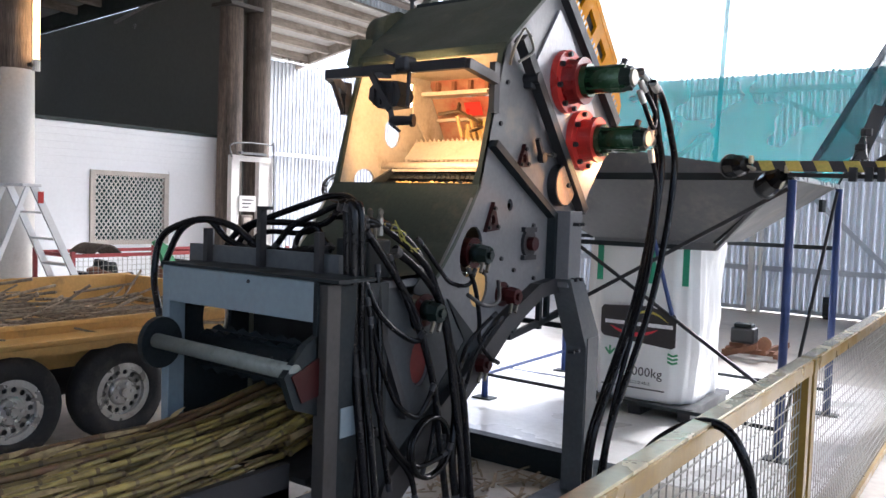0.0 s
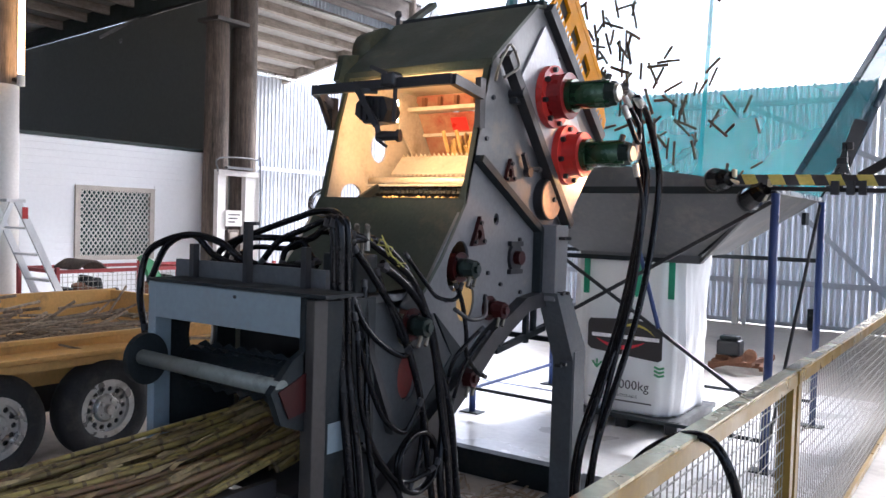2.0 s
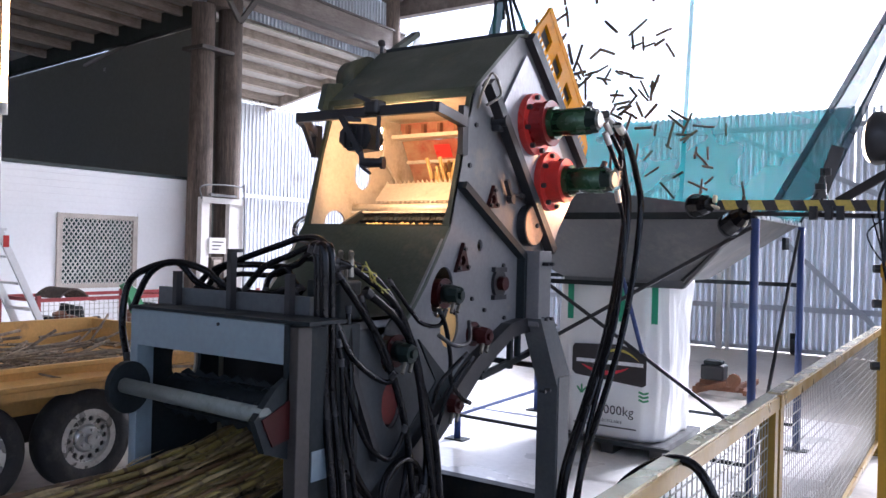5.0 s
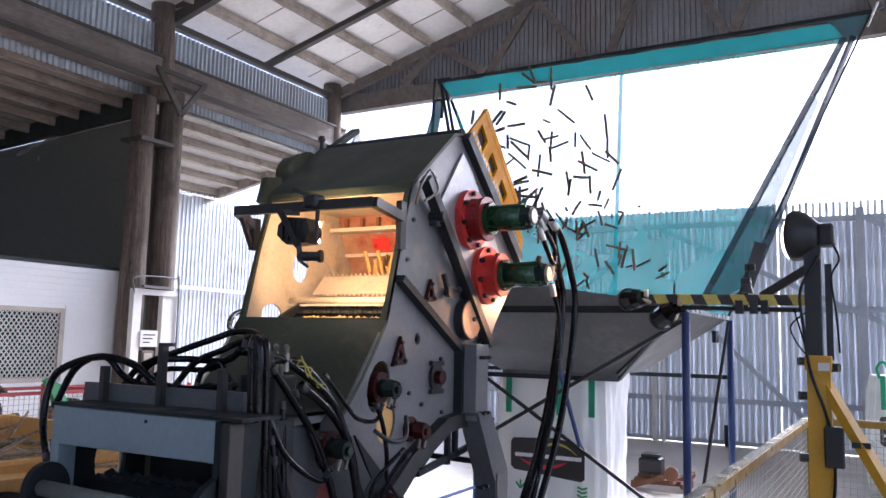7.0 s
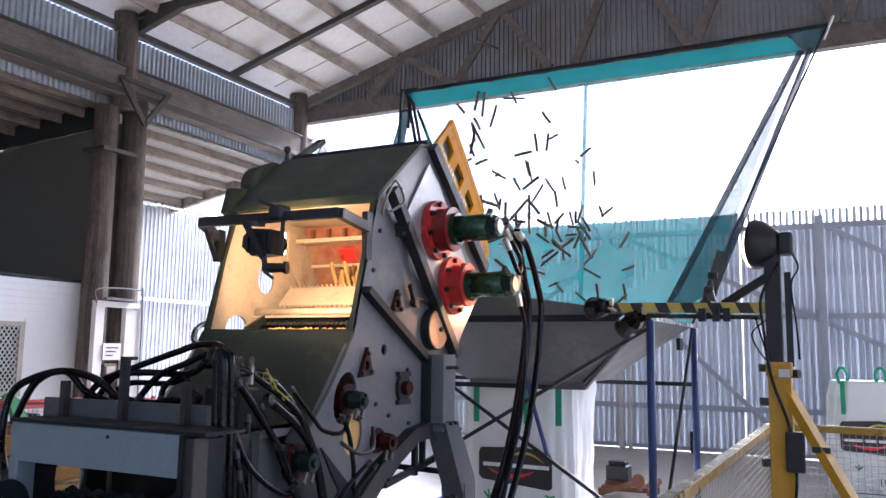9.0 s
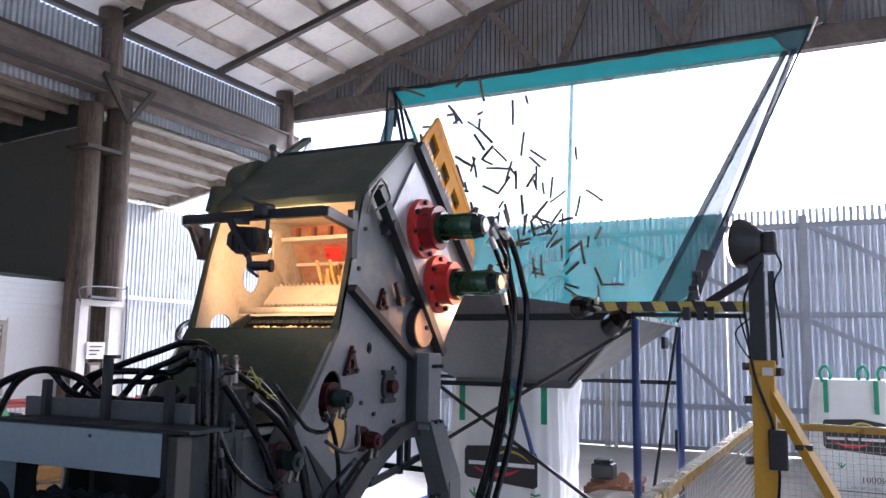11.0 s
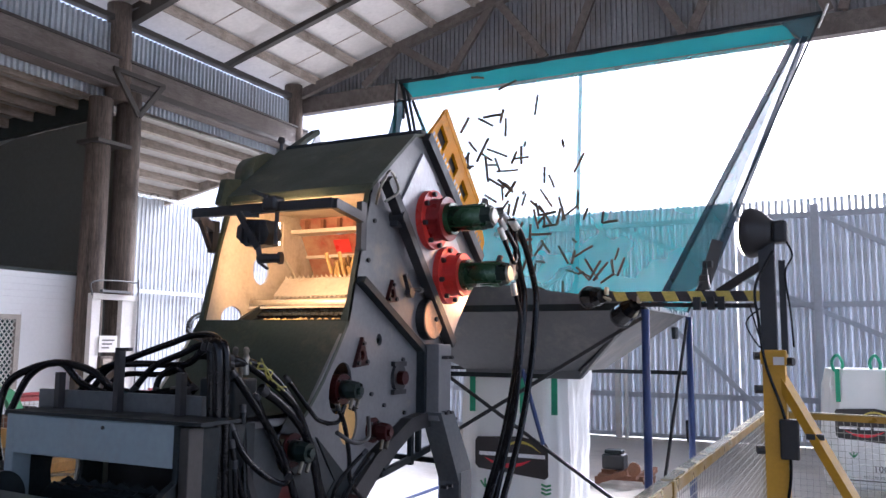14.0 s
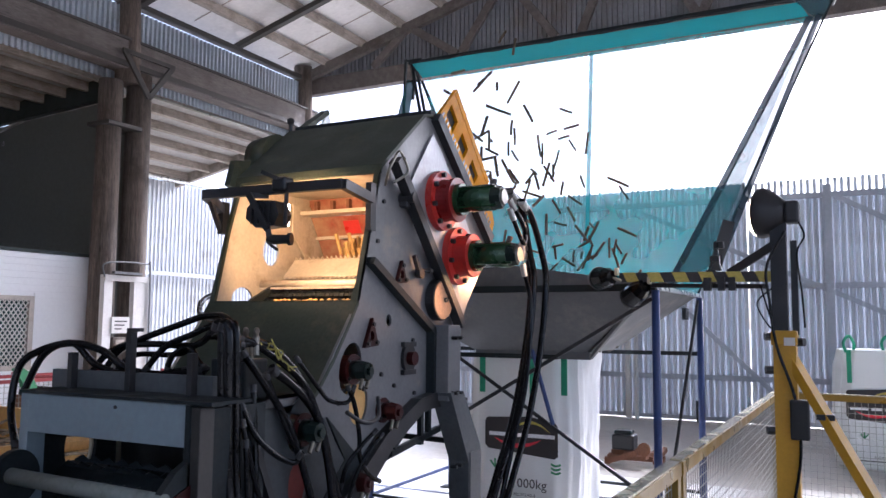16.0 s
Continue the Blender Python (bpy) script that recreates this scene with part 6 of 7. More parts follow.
    for k in range(6):
        u = 0.03 + k * 0.165
        t = bmesh.new()
        p = [a0 + d * (u + o) + side * 0.027 + Vector((0, 0, z)) for o, z in ((0.0, -0.031), (0.085, -0.031), (0.115, 0.031), (0.03, 0.031))]
        vs = [t.verts.new(q) for q in p] + [t.verts.new(q + side * 0.002) for q in p]
        for q in ((0, 1, 2, 3), (7, 6, 5, 4), (0, 4, 5, 1), (1, 5, 6, 2), (2, 6, 7, 3), (3, 7, 4, 0)):
            t.faces.new([vs[i] for i in q])
        part("tape_stripe", t, M_TAPE_Y, b, "yellow tape stripe")
    part("under_rail", bar(bmesh.new(), a0 + Vector((-0.1, 0, -0.055)), a1 + Vector((0.15, 0, -0.055)), 0.03, 0.025), M_BLACK, b)
    part("stay", bar(bmesh.new(), a0 + Vector((-0.02, 0, 0.2)), a0 + d * 0.3 + Vector((0, 0, 0.02)), 0.02, 0.05), M_BLACK, b)
    for u in (0.28, 0.34, 0.42):
        part("drop_clamp", B((a0 + d * u).x - 0.02, (a0 + d * u).x + 0.02, 5.04, 5.1, 1.82, 1.9), M_BLACKPLASTIC, b)
    part("lead", sweep(bmesh.new(), [a0 + Vector((-0.05, -0.04, -0.06)), a0 + Vector((-0.14, -0.05, -0.16)), a0 + Vector((-0.06, -0.05, -0.3)), a0 + Vector((-0.12, -0.05, -0.05))], 0.005, 5), M_RUBBER, b)
    for px, pz, tip in ((-1.515, 1.925, 0.0), (-1.30, 1.815, 0.05)):
        l = thing("boom_lamp", (px, 5.3, pz), "black cup-shaped flood lamp clamped to the boom", "lamp", "boom lamps")
        cup = rod(bmesh.new(), (px + 0.06, 5.22, pz + tip), (px + 0.02, 5.25, pz + tip * 0.5), 0.045, 0.068, 10)
        rod(cup, (px + 0.02, 5.25, pz + tip * 0.5), (px - 0.055, 5.32, pz - tip * 0.4), 0.068, 0.076, 10)
        part("head", cup, M_RUBBER, l)
        part("rim", rod(bmesh.new(), (px - 0.055, 5.32, pz - tip * 0.4), (px - 0.065, 5.33, pz - tip * 0.5), 0.08, 0.08, 16), M_BLACKPLASTIC, l)
        part("stem", rod(bmesh.new(), (px + 0.05, 5.23, pz + tip), (-1.25 if tip else -1.41, 5.27, 1.90), 0.013, n=8), M_STEELDULL, l)
        part("wing_nut", B(px + 0.075, px + 0.10, 5.21, 5.25, pz + 0.01 + tip, pz + 0.06 + tip, bevel=0.006), M_BRASS, l)


M_LAMPFACE = glow("flood_glass", (1.0, 0.75, 0.45), 6.0)
fence()
mast()
flood = new("mast_flood", bpy.data.lights.new("mast_flood", "SPOT"))
flood.data.energy, flood.data.color, flood.data.spot_size, flood.data.shadow_soft_size = 95, (1.0, 0.46, 0.15), radians(17), 0.08
flood.matrix_world = look((-0.62, 5.04, 2.32), (-2.04, 3.97, 1.91))


boom = new("boom_flood", bpy.data.lights.new("boom_flood", "SPOT"))
boom.data.energy, boom.data.color, boom.data.spot_size, boom.data.shadow_soft_size = 16, (1.0, 0.5, 0.18), radians(30), 0.06
boom.matrix_world = look((-1.63, 5.36, 1.93), (-1.98, 4.08, 2.0))


# ---------------------------------------------------------------- trailer, ladder, racks
def wheel(trailer_, x, y, z=0.32, r=0.32):
    t = bmesh.new()
    prof = [(-0.09, 0.19), (-0.095, 0.26), (-0.08, r - 0.015), (-0.04, r), (0.04, r), (0.08, r - 0.015), (0.095, 0.26), (0.09, 0.19)]
    rings = []
    n = 36
    for k in range(n):
        a = 2 * math.pi * k / n
        rings.append([t.verts.new((x + px, y + pr * math.cos(a), z + pr * math.sin(a))) for px, pr in prof])
    for k in range(n):
        a, b = rings[k], rings[(k + 1) % n]
        for i in range(len(prof)):
            j = (i + 1) % len(prof)
            t.faces.new((a[i], a[j], b[j], b[i]))
    rim = part("wheel", t, M_TYRE, trailer_, "worn black tyre on a silver steel rim", smooth=True)
    hl = [circle(y + 0.125 * math.cos(2 * math.pi * k / 14), z + 0.125 * math.sin(2 * math.pi * k / 14), 0.018, 0.018, 8) for k in range(14)]
    part("rim", xplate(circle(y, z, 0.155, 0.155, 36), hl, x + 0.055, -0.012), M_RIM, rim, "silver steel rim with round holes")
    # black disc stands in for the shade behind the rim holes
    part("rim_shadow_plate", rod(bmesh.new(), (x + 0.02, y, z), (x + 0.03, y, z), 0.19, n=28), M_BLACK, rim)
    part("rim_lip", xplate(circle(y, z, 0.2, 0.2, 40), [circle(y, z, 0.15, 0.15, 36)], x + 0.085, -0.03), M_RIM, rim)
    part("rim_dish", rod(bmesh.new(), (x + 0.05, y, z), (x + 0.085, y, z), 0.095, 0.075, 28), M_RIM, rim, smooth=True)
    part("hub", rod(bmesh.new(), (x + 0.08, y, z), (x + 0.115, y, z), 0.034, 0.03, 16), M_RIM, rim)
    for k in range(5):
        a = 2 * math.pi * k / 5
        part("nut", rod(bmesh.new(), (x + 0.085, y + 0.056 * math.cos(a), z + 0.056 * math.sin(a)), (x + 0.1, y + 0.056 * math.cos(a), z + 0.056 * math.sin(a)), 0.011, n=6), M_STEEL, rim)


def trailer():
    t = thing("trailer", (-5.6, 1.0, 0), "ochre-painted flat trailer loaded with dry cane trash", "trailer")
    y0, y1 = -2.4, 4.25
    part("deck", B(-6.6, -4.78, y0, y1, 0.62, 0.67), M_TRAILER, t)
    part("side_board", B(-4.80, -4.76, y0, y1, 0.79, 0.82, bevel=0.004), M_TRAILER, t, "ochre side board")
    part("side_rail", B(-4.82, -4.74, y0, y1, 0.675, 0.715, bevel=0.006), M_TRAILER, t)
    part("side_panel", B(-4.86, -4.83, y0, y1, 0.715, 0.79), M_TRAILER, t)
    part("far_board", B(-6.6, -6.55, y0, y1, 0.67, 0.91), M_TRAILER, t)
    part("tail_board", B(-6.55, -4.8, y1 - 0.05, y1, 0.67, 0.9), M_TRAILER, t)
    mg = bmesh.new()
    arc = [(1.55, 0.62), (1.75, 0.70), (2.0, 0.735), (3.0, 0.738), (3.22, 0.725), (3.36, 0.69)]
    prism_x(mg, arc + [(y, z - 0.012) for y, z in arc[::-1]], -4.98, -4.6)
    part("mudguard", mg, M_TRAILER, t, "ochre mudguard")
    part("chassis", B(-5.1, -5.0, y0, y1, 0.48, 0.62), M_TRAILER, t)
    part("chassis", B(-6.4, -6.3, y0, y1, 0.48, 0.62), M_FRAME, t)
    # added black box stands in for the shade between the wheels
    part("under_shade", B(-5.6, -5.25, y0 + 0.3, y1 - 0.1, 0.24, 0.62), M_BLACK, t, "dark box for the shade under the deck")
    for y in (2.32, 3.04):
        part("axle", rod(bmesh.new(), (-6.5, y, 0.325), (-4.88, y, 0.325), 0.03), M_FRAME, t)
        part("spring_hanger", B(-5.08, -5.02, y - 0.06, y + 0.06, 0.33, 0.5), M_FRAME, t)
    for y in (2.32, 3.04):
        wheel(t, -4.83, y)
    for y in (2.32, 3.04):
        wheel(t, -6.5, y)
    rnd = random.Random(8)
    tr = bmesh.new()
    for k in range(620):
        cx, cy = rnd.uniform(-6.5, -4.85), rnd.uniform(-2.2, 4.1)
        a = rnd.gauss(1.4, 0.5)
        L = rnd.choice((0.2, 0.35, 0.5, 0.9)) * rnd.uniform(0.7, 1.2)
        z = 0.69 + rnd.uniform(0, 0.12) + 0.03 * math.sin(cy * 3)
        dz = rnd.gauss(0, 0.07)
        d = Vector((math.cos(a), math.sin(a), 0)) * L / 2
        rod(tr, Vector((cx, cy, z)) - d, Vector((cx, cy, z + dz)) + d, rnd.uniform(0.005, 0.014), n=5)
    tagged(part("cane_trash", tr, M_TRASH), "loose dry cane trash heaped on the trailer deck", "cane trash", "", "stuff")


def ladder():
    l = thing("step_ladder", (-8.6, 4.3, 0), "aluminium step ladder standing open", "ladder")
    x0, x1 = -8.8, -8.3
    for x in (x0, x1):
        part("front_rail", bar(bmesh.new(), (x, 4.26, 1.68), (x - 0.03 if x == x0 else x + 0.03, 5.05, 0.0), 0.03, 0.07), M_ALU, l)
        part("rear_rail", bar(bmesh.new(), (x, 4.2, 1.66), (x, 3.55, 0.0), 0.025, 0.045), M_ALU, l)
    for k in range(1, 6):
        u = k / 6
        part("tread", B(x0, x1, 4.26 + 0.79 * u - 0.05, 4.26 + 0.79 * u + 0.04, 1.68 * (1 - u) - 0.01, 1.68 * (1 - u) + 0.012), M_ALU, l)
    part("top_step", B(x0 - 0.02, x1 + 0.02, 4.14, 4.34, 1.67, 1.70, bevel=0.006), M_ALU, l)
    part("label", B(x1 + 0.02, x1 + 0.024, 4.3, 4.36, 1.5, 1.62), M_RED, l)
    for k in (0.35, 0.7):
        part("rear_rung", bar(bmesh.new(), (x0, 4.2 - 0.65 * k, 1.66 * (1 - k)), (x1, 4.2 - 0.65 * k, 1.66 * (1 - k)), 0.02, 0.03), M_ALU, l)


def rack(y0, y1, x0=-9.2, x1=-8.4):
    r = thing("wire_cage", (x0, y0, 0), "red-framed wire stillage cage with scrap in it", "cage", "cages")
    for x in (x0, x1):
        for y in (y0, y1):
            part("post", B(x - 0.02, x + 0.02, y - 0.02, y + 0.02, 0, 0.98), M_RACK, r)
        for z in (0.12, 0.93):
            part("rail", bar(bmesh.new(), (x, y0, z), (x, y1, z), 0.035, 0.04), M_RACK, r)
    for y in (y0, y1):
        for z in (0.12, 0.93):
            part("rail", bar(bmesh.new(), (x0, y, z), (x1, y, z), 0.035, 0.04), M_RACK, r)
    w = bmesh.new()
    for k in range(int((y1 - y0) / 0.06)):
        rod(w, (x1, y0 + 0.06 * k, 0.12), (x1, y0 + 0.06 * k, 0.93), 0.003, n=4, caps=False)
    for k in range(13):
        rod(w, (x1, y0, 0.15 + 0.06 * k), (x1, y1, 0.15 + 0.06 * k), 0.003, n=4, caps=False)
    part("wire_side", w, M_WIRE, r)["kind"] = "stuff"
    part("floor", B(x0, x1, y0, y1, 0.1, 0.12), M_RUST, r)


def scrap():
    rnd = random.Random(3)
    for k in range(70):
        y, x = rnd.uniform(4.9, 7.7), rnd.uniform(-9.1, -8.5)
        s = rnd.uniform(0.1, 0.22)
        b = bmesh.new()
        rod(b, (x, y, 0.13), (x + rnd.uniform(-0.1, 0.1), y + rnd.uniform(-0.2, 0.2), 0.13 + s * rnd.uniform(2, 3.5)), s * 0.6, s * 0.4, 9)
        solo("scrap_part", b, rnd.choice([M_RUST, M_FRAME, M_TIMBER, M_FRAME]), "rusty machine part lying in the wire cage", "scrap", "scrap parts")
    belt = []
    for k in range(15):
        u = k / 14
        belt.append((5.02 + 0.44 * u, 0.955 + 0.11 * math.sin(math.pi * min(1, u * 1.15)) - 0.04 * u))
    m = bmesh.new()
    prism_x(m, belt + [(y, z - 0.022) for y, z in belt[::-1]], -8.95, -8.45)
    solo("rubber_belt", m, M_TIMBER, "brown curled offcut of rubber belting on the cage", "belting")
    g = bmesh.new()
    prism_x(g, [(5.70, 1.07), (5.76, 1.10), (5.90, 1.02), (5.99, 0.84), (5.97, 0.72), (5.86, 0.74), (5.80, 0.92)], -8.37, -8.30)
    solo("green_cover", g, M_PRINTGRN, "green plastic machine cover leaning on the cage", "cover")


def engine():
    e = thing("rusty_attachment", (-2.5, 9.9, 0), "rusty iron implement frame with a small black engine", "machine")
    for a, b in (((-2.9, 9.8, 0.1), (-2.1, 9.9, 0.1)), ((-2.95, 10.2, 0.12), (-2.15, 10.3, 0.12)), ((-2.6, 9.75, 0.16), (-2.55, 10.35, 0.16)), ((-2.3, 9.7, 0.14), (-2.25, 10.35, 0.14)), ((-2.15, 9.75, 0.08), (-2.1, 10.3, 0.2)), ((-2.85, 9.75, 0.05), (-2.4, 9.7, 0.2))):
        part("frame_bar", bar(bmesh.new(), a, b, 0.06, 0.07), M_RUST, e)
    for x, y in ((-2.9, 9.8), (-2.1, 9.9), (-2.95, 10.2), (-2.15, 10.3)):
        part("foot", B(x - 0.04, x + 0.04, y - 0.04, y + 0.04, 0, 0.1), M_RUST, e)
    en = part("engine", B(-2.85, -2.5, 9.85, 10.15, 0.2, 0.42, bevel=0.03), M_BLACK, e, "small black engine block")
    part("tank", B(-2.82, -2.54, 9.9, 10.1, 0.42, 0.48, bevel=0.02), M_FRAME, en)
    part("belt_cover", rod(bmesh.new(), (-2.3, 9.7, 0.25), (-2.3, 9.74, 0.25), 0.1), M_RUST, e)
    e.location, e.scale = (-2.42, 9.45, 0), (0.74, 0.74, 0.8)
    v = thing("valve_pipe", (-3.56, 14.1, 0), "white water standpipe against the corrugated wall", "pipe")
    part("pipe", rod(bmesh.new(), (-3.56, 14.08, 0), (-3.56, 14.08, 1.45), 0.035), M_WHITE, v)
    w = thing("door_roller", (-2.5, 14.1, 0), "dark gate roller at the wall foot", "roller")
    part("wheel", rod(bmesh.new(), (-2.54, 14.1, 0.14), (-2.46, 14.1, 0.14), 0.14, n=20), M_TYRE, w)
    part("fork", B(-2.56, -2.44, 14.06, 14.12, 0.14, 0.36), M_FRAME, w)
    l = part("floor_line", B(-4.6, -2.6, 6.9, 6.94, 0.007, 0.01), M_BLUE)
    l["kind"] = "structure"


trailer()
ladder()
rack(4.75, 6.3)
rack(6.45, 7.9)
scrap()
engine()


# ---------------------------------------------------------------- cane, chips and billets
def chips():
    rnd = random.Random(5)
    c = bmesh.new()
    for k in range(60):
        x, y = rnd.uniform(XL + 0.3, XR - 0.1), rnd.uniform(3.76, 3.92)
        z = rnd.uniform(1.96, 2.0)
        rod(c, (x, y, z), (x + rnd.gauss(0, 0.02), y + rnd.uniform(-0.05, 0.05), z + rnd.uniform(0.05, 0.14)), 0.011, n=6)
    for k in range(110):
        x, y = rnd.uniform(XL + 0.3, XR - 0.08), rnd.uniform(3.2, 3.36)
        rod(c, (x - 0.03, y, 1.67 + rnd.uniform(0, 0.03)), (x + 0.03, y + rnd.uniform(-0.03, 0.03), 1.68 + rnd.uniform(0, 0.04)), 0.012, n=6)
    tagged(part("chopped_cane", c, M_CHIP), "pale chopped cane lying inside the machine", "chopped cane", "", "stuff")
    f = bmesh.new()
    for k in range(260):
        x, y = rnd.gauss(-2.3, 0.35), rnd.uniform(2.7, 4.2)
        a = rnd.uniform(0, math.pi)
        L = rnd.uniform(0.05, 0.22)
        d = Vector((math.cos(a), math.sin(a), 0)) * L / 2
        bar(f, Vector((x, y, 0.012)) - d, Vector((x, y, rnd.uniform(0.01, 0.04))) + d, rnd.uniform(0.008, 0.025), 0.004)
    tagged(part("floor_trash", f, M_TRASH), "dry leaf trash scattered on the floor under the machine", "leaf trash", "", "stuff")


def feed_table():
    t = thing("feed_table", (-2.5, -3, 0), "long dark steel infeed table carrying the cane", "feed table")
    part("bed", B(-2.98, -2.14, -12.0, 2.04, 0.52, 0.56), M_BLACK, t)
    part("side_wall", B(-2.17, -2.14, -12.0, 2.04, 0.12, 0.65), M_BLACK, t)
    part("side_wall", B(-3.01, -2.98, -12.0, 2.04, 0.42, 0.62), M_FRAME, t)
    for y in (-11, -8, -5, -2, 1.2):
        for x in (-2.95, -2.2):
            part("leg", B(x - 0.03, x + 0.03, y - 0.03, y + 0.03, 0, 0.52), M_FRAME, t)


SEG, SPEED = 1.1, 1.35


def stalk_mesh(seed):
    rnd = random.Random(seed)
    b = bmesh.new()
    r = rnd.uniform(0.0095, 0.0135)
    bow = rnd.uniform(-0.008, 0.008)
    rings, n = [], 7
    ys = [0.0]
    while ys[-1] < SEG - 0.12:
        ys.append(ys[-1] + rnd.uniform(0.09, 0.13))
    ys.append(SEG)
    line = []
    for i, y in enumerate(ys):
        line += [(y - 0.007, r), (y, r * 1.16), (y + 0.007, r)]
    for y, q in line:
        cx = bow * math.sin(math.pi * y / SEG)
        rings.append([b.verts.new((cx + q * math.cos(2 * math.pi * k / n), y, q * math.sin(2 * math.pi * k / n))) for k in range(n)])
    for i, (p, q) in enumerate(zip(rings, rings[1:])):
        for k in range(n):
            b.faces.new((p[k], p[(k + 1) % n], q[(k + 1) % n], q[k])).material_index = 0 if i % 3 == 2 else 1
    for end in (rings[0][::-1], rings[-1]):
        b.faces.new(end).material_index = 1
    bmesh.ops.recalc_face_normals(b, faces=b.faces)
    for f in b.faces:
        f.smooth = True
    for k in range(5):
        y, a = rnd.choice(ys[:-2]) + 0.01, rnd.uniform(0, 2 * math.pi)
        c, q, L = Vector((math.cos(a), 0, math.sin(a))), Vector((-math.sin(a), 0, math.cos(a))), rnd.uniform(0.05, 0.17)
        w, lift = rnd.uniform(0.006, 0.013), rnd.uniform(0.004, 0.022)
        base = c * r * 1.05 + Vector((0, y, 0))
        tip = c * (r + lift) + Vector((0, y + L, 0)) + q * rnd.uniform(-0.02, 0.02)
        mid = (base + tip) / 2 + c * 0.004
        vs = [b.verts.new(p) for p in (base - q * w, base + q * w, mid + q * w * 0.9, tip + q * 0.002, tip - q * 0.002, mid - q * w * 0.9)]
        for quad in ((0, 1, 2, 5), (5, 2, 3, 4)):
            b.faces.new([vs[i] for i in quad]).material_index = 2
    me = bpy.data.meshes.new("cane_stalk")
    b.to_mesh(me)
    b.free()
    me.materials.append(M_CANE if seed % 3 else M_CANEBROWN)
    me.materials.append(M_NODE)
    me.materials.append(M_SHEATH)
    return me


def cane():
    rnd = random.Random(11)
    meshes = [stalk_mesh(k) for k in range(6)]
    out = []
    for lane in range(58):
        x0 = -2.92 + 0.70 * ((lane * 0.618) % 1)
        z0 = 0.575 + 0.03 * (lane % 5) + rnd.uniform(-0.01, 0.01)
        phase = rnd.uniform(0, SEG)
        yaw = rnd.gauss(0, 0.8)
        x1 = -2.68 + 0.48 * ((lane * 0.618) % 1)
        for k in range(8):
            ob = new("cane_stalk", meshes[rnd.randrange(6)])
            tagged(ob, "yellow-green and brown sugar cane stalk lying on the feed table", "cane stalk", "cane stalks")
            out.append((ob, x0 + rnd.uniform(-0.004, 0.004), x1, z0, 1.3 + phase - k * (SEG + 0.01), yaw, rnd.uniform(0, 360)))
    return out


def bed_rise(y):
    """How far the cane has climbed over the table on its way through the rollers."""
    if y < 1.2:
        return 0.0
    return 0.06 * ((y - 1.2) / 1.0) ** 2 if y < 2.2 else 0.06 + 0.30 * (y - 2.2)


BILLETS, FIRST = 1750, 0.1
SLOW_FROM, SLOW_RATE = 6.2, 0.25


def billet_meshes():
    out = []
    for k in range(5):
        b = bmesh.new()
        L, r = 0.10 + 0.02 * k, 0.0085 + 0.001 * (k % 3)
        rod(b, (-L / 2, 0, 0), (0, 0.002, 0), r, r * 1.0, 6)
        rod(b, (0, 0.002, 0), (0.006, 0.002, 0), r * 1.2, r * 1.2, 6)
        rod(b, (0.006, 0.002, 0), (L / 2, 0, 0), r, r, 6)
        me = bpy.data.meshes.new("cane_billet")
        b.to_mesh(me)
        b.free()
        me.materials.append(M_BILLET)
        out.append(me)
    return out


def billets():
    rnd = random.Random(21)
    ms = billet_meshes()
    out = []
    for k in range(BILLETS):
        ob = new("cane_billet", ms[rnd.randrange(5)])
        tagged(ob, "short cut cane billet thrown towards the hopper", "cane billet", "cane billets")
        out.append(ob)
    return out


def pales():
    """The upright steel pales of the gable wall, an added pale sheet as daylight between them."""
    wall = bpy.data.objects["wall_north"]
    me = bpy.data.meshes.new("pale")
    w = 0.037
    prof = [(-w, 0.02), (-w * 0.6, -0.012), (w * 0.6, -0.012), (w, 0.02), (w, 0.024), (w * 0.55, -0.008), (-w * 0.55, -0.008), (-w, 0.024)]
    levels = ((0.03, 1.0), (3.80, 1.0), (3.82, 0.8), (4.04, 0.8))
    vs, fs, n = [], [], len(prof)
    for z, q in levels:
        vs += [(x * q, y, z) for x, y in prof]
    for i in range(len(levels) - 1):
        for k in range(n):
            fs.append((i * n + k, i * n + (k + 1) % n, (i + 1) * n + (k + 1) % n, (i + 1) * n + k))
    top = (len(levels) - 1) * n
    for k in range(3):
        fs.append((top + k, top + k + 1, top + 6 - k, top + 7 - k))
    me.from_pydata(vs, [], fs)
    me.materials.append(M_PALE)
    rnd = random.Random(17)
    k = 0
    while -7.55 + 0.1 * k < EAST:
        ob = new("pale", me)
        ob.parent = wall
        ob.location = (-7.55 + 0.1 * k + rnd.uniform(-0.004, 0.004), NORTH + 0.015, rnd.uniform(-0.015, 0.015))
        k += 1


chips()
pales()
feed_table()
STALKS = cane()
FLYERS = billets()


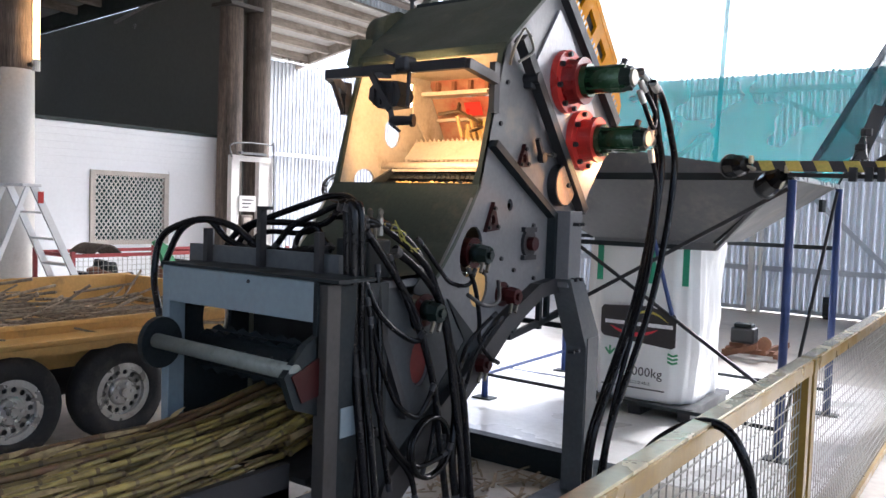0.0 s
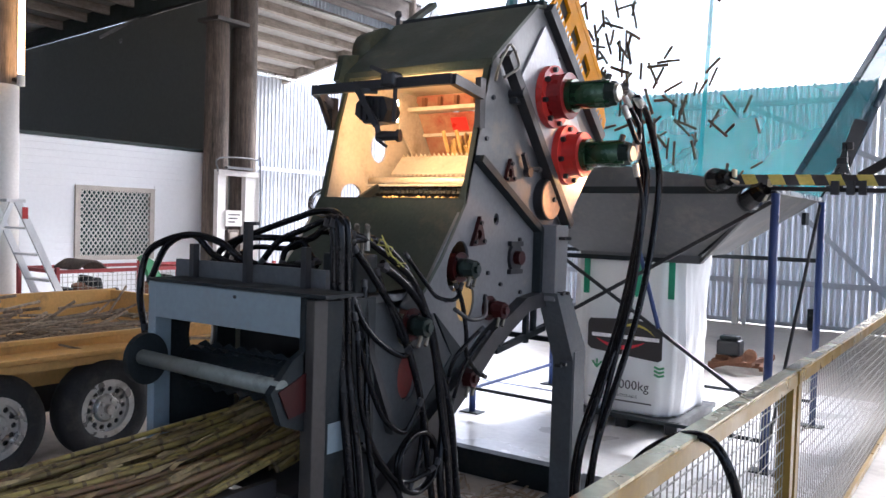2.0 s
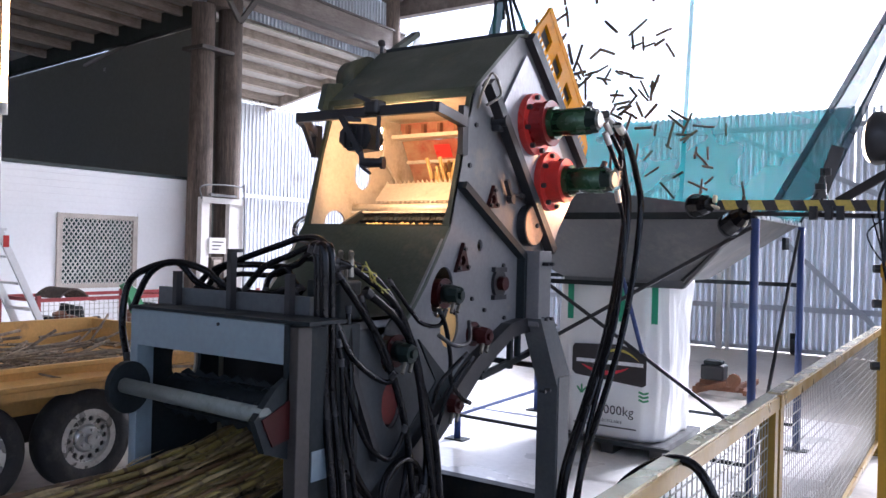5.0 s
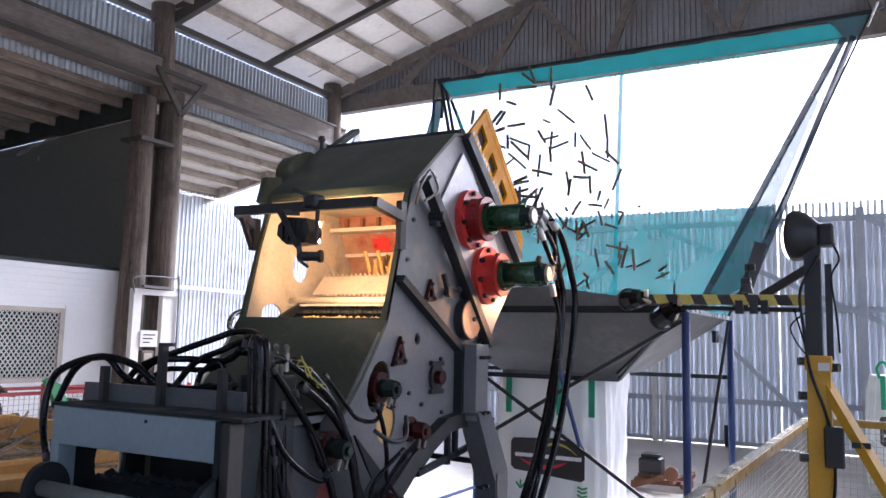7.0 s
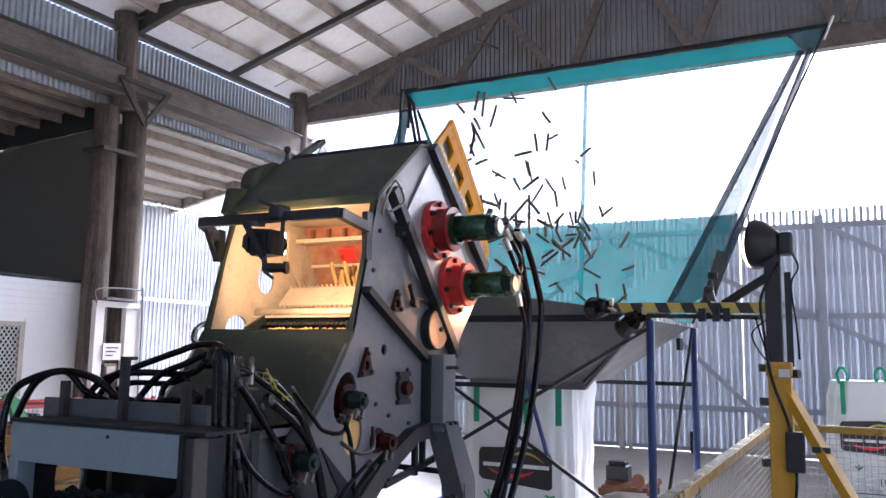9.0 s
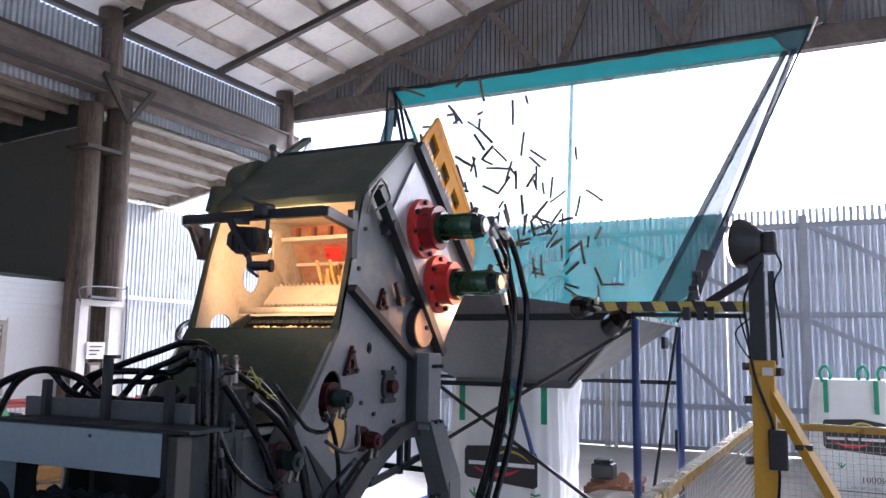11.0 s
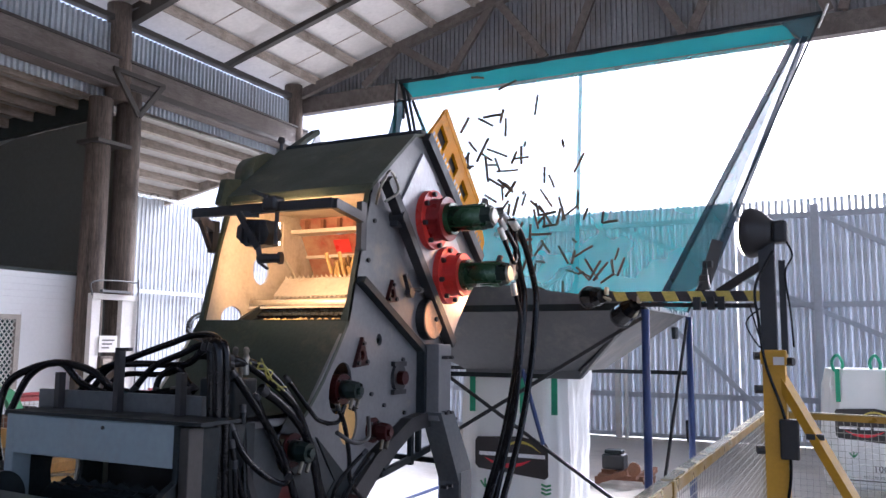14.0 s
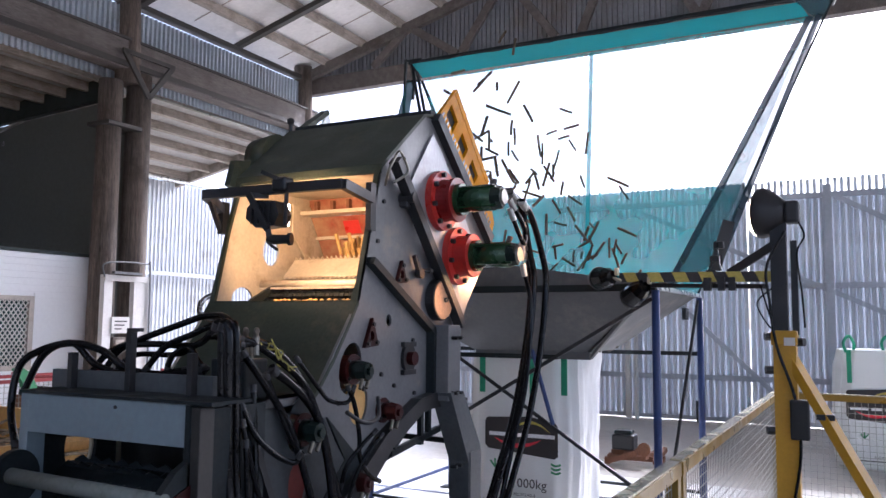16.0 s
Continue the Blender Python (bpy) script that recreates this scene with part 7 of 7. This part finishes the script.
# ---------------------------------------------------------------- movement
def motions():
    for i, (ob, centre, r) in enumerate(((DRUMS[0], (-2.49, 2.25, 0.955), 0.105), (DRUMS[1], (-2.49, 2.36, 0.62), 0.1))):
        rate = (-1 if i == 0 else 1) * 560
        walk(ob, [(t * 0.125, pose(*centre, rate * t * 0.125)) for t in range(129)])
    for ob, x0, x1, z, y, yaw, spin in STALKS:
        stop = 2.1

        def lie(yy):
            f = min(1, max(0, (yy - 0.2) / 1.8))
            low, high = bed_rise(yy), bed_rise(yy + SEG)
            squeeze = z + (0.655 - z) * 0.45 * f
            turn = yaw * (1 - f) - math.degrees((x1 - x0) / 1.8) * (0 < f < 1)
            return pose(x0 + (x1 - x0) * f, yy, squeeze + low, math.degrees(math.atan2(high - low, SEG)), 0, turn) @ Matrix.Rotation(radians(spin), 4, "Y")

        end = (stop - y) / SPEED
        if end <= 0:
            walk(ob, [(0, lie(stop)), (16, lie(stop))])
            continue
        rows, t = [], 0.0
        while t < min(end, 6.6):
            rows.append((t, lie(y + SPEED * t)))
            t += 0.3
        if end < 6.6:
            rows.append((end, lie(stop)))
        rows.append((16, rows[-1][1]))
        walk(ob, rows)
    rnd = random.Random(33)
    last = SLOW_FROM + (16 - SLOW_FROM) * SLOW_RATE

    def clock(s):
        """Seconds of the clip at which the flight has run for s seconds; the film runs slower after SLOW_FROM."""
        return s if s < SLOW_FROM else SLOW_FROM + (s - SLOW_FROM) / SLOW_RATE

    for k, ob in enumerate(FLYERS):
        s0 = FIRST + (last - FIRST) * (k + rnd.random()) / BILLETS
        x = rnd.triangular(XL + 0.1, XR - 0.08, XR - 0.15)
        start = Vector((x, 4.15 + rnd.uniform(-0.05, 0.1), 2.4 + rnd.uniform(-0.05, 0.08)))
        vz = rnd.triangular(0.5, 5.3, 1.7)
        land = Vector((rnd.triangular(-2.5, -1.4, -1.5) + 0.25 * (x + 2.5), rnd.triangular(5.75, 7.0, 6.6), 1.62 + rnd.uniform(0, 0.2)))
        land.x = min(land.x, -1.42)
        deep = min((land.y - HY0) / 0.98, (HX1 - land.x) / 1.34, (HY1 - land.y) / 0.85, (land.x - HX0) / 1.6)
        land.z = HZ - min(deep, 0.47) + 0.11 + rnd.uniform(0, 0.05)
        flight = (vz + math.sqrt(vz * vz + 2 * 9.81 * (start.z - land.z))) / 9.81
        v = (land - start) / flight
        a, b, c = rnd.uniform(0, 360), rnd.uniform(-70, 70), rnd.uniform(0, 360)
        wb, wc = rnd.uniform(-250, 250), rnd.uniform(-300, 300)
        rows = [(0, pose(*start, a, b, c))] if s0 > 0.15 else []
        n = max(4, int(flight / 0.12))
        for i in range(n + 1):
            s = flight * i / n
            t = clock(s0 + s)
            if t > 15.9:
                break
            rows.append((t, pose(start.x + v.x * s, start.y + v.y * s, start.z + vz * s - 4.905 * s * s, a, b + wb * s, c + wc * s)))
        s = flight if clock(s0 + flight) < 15.9 else max(0, last - s0)
        rows.append((16.0, pose(start.x + v.x * s, start.y + v.y * s, start.z + vz * s - 4.905 * s * s, a, b + wb * s, c + wc * s)))
        walk(ob, rows)


motions()
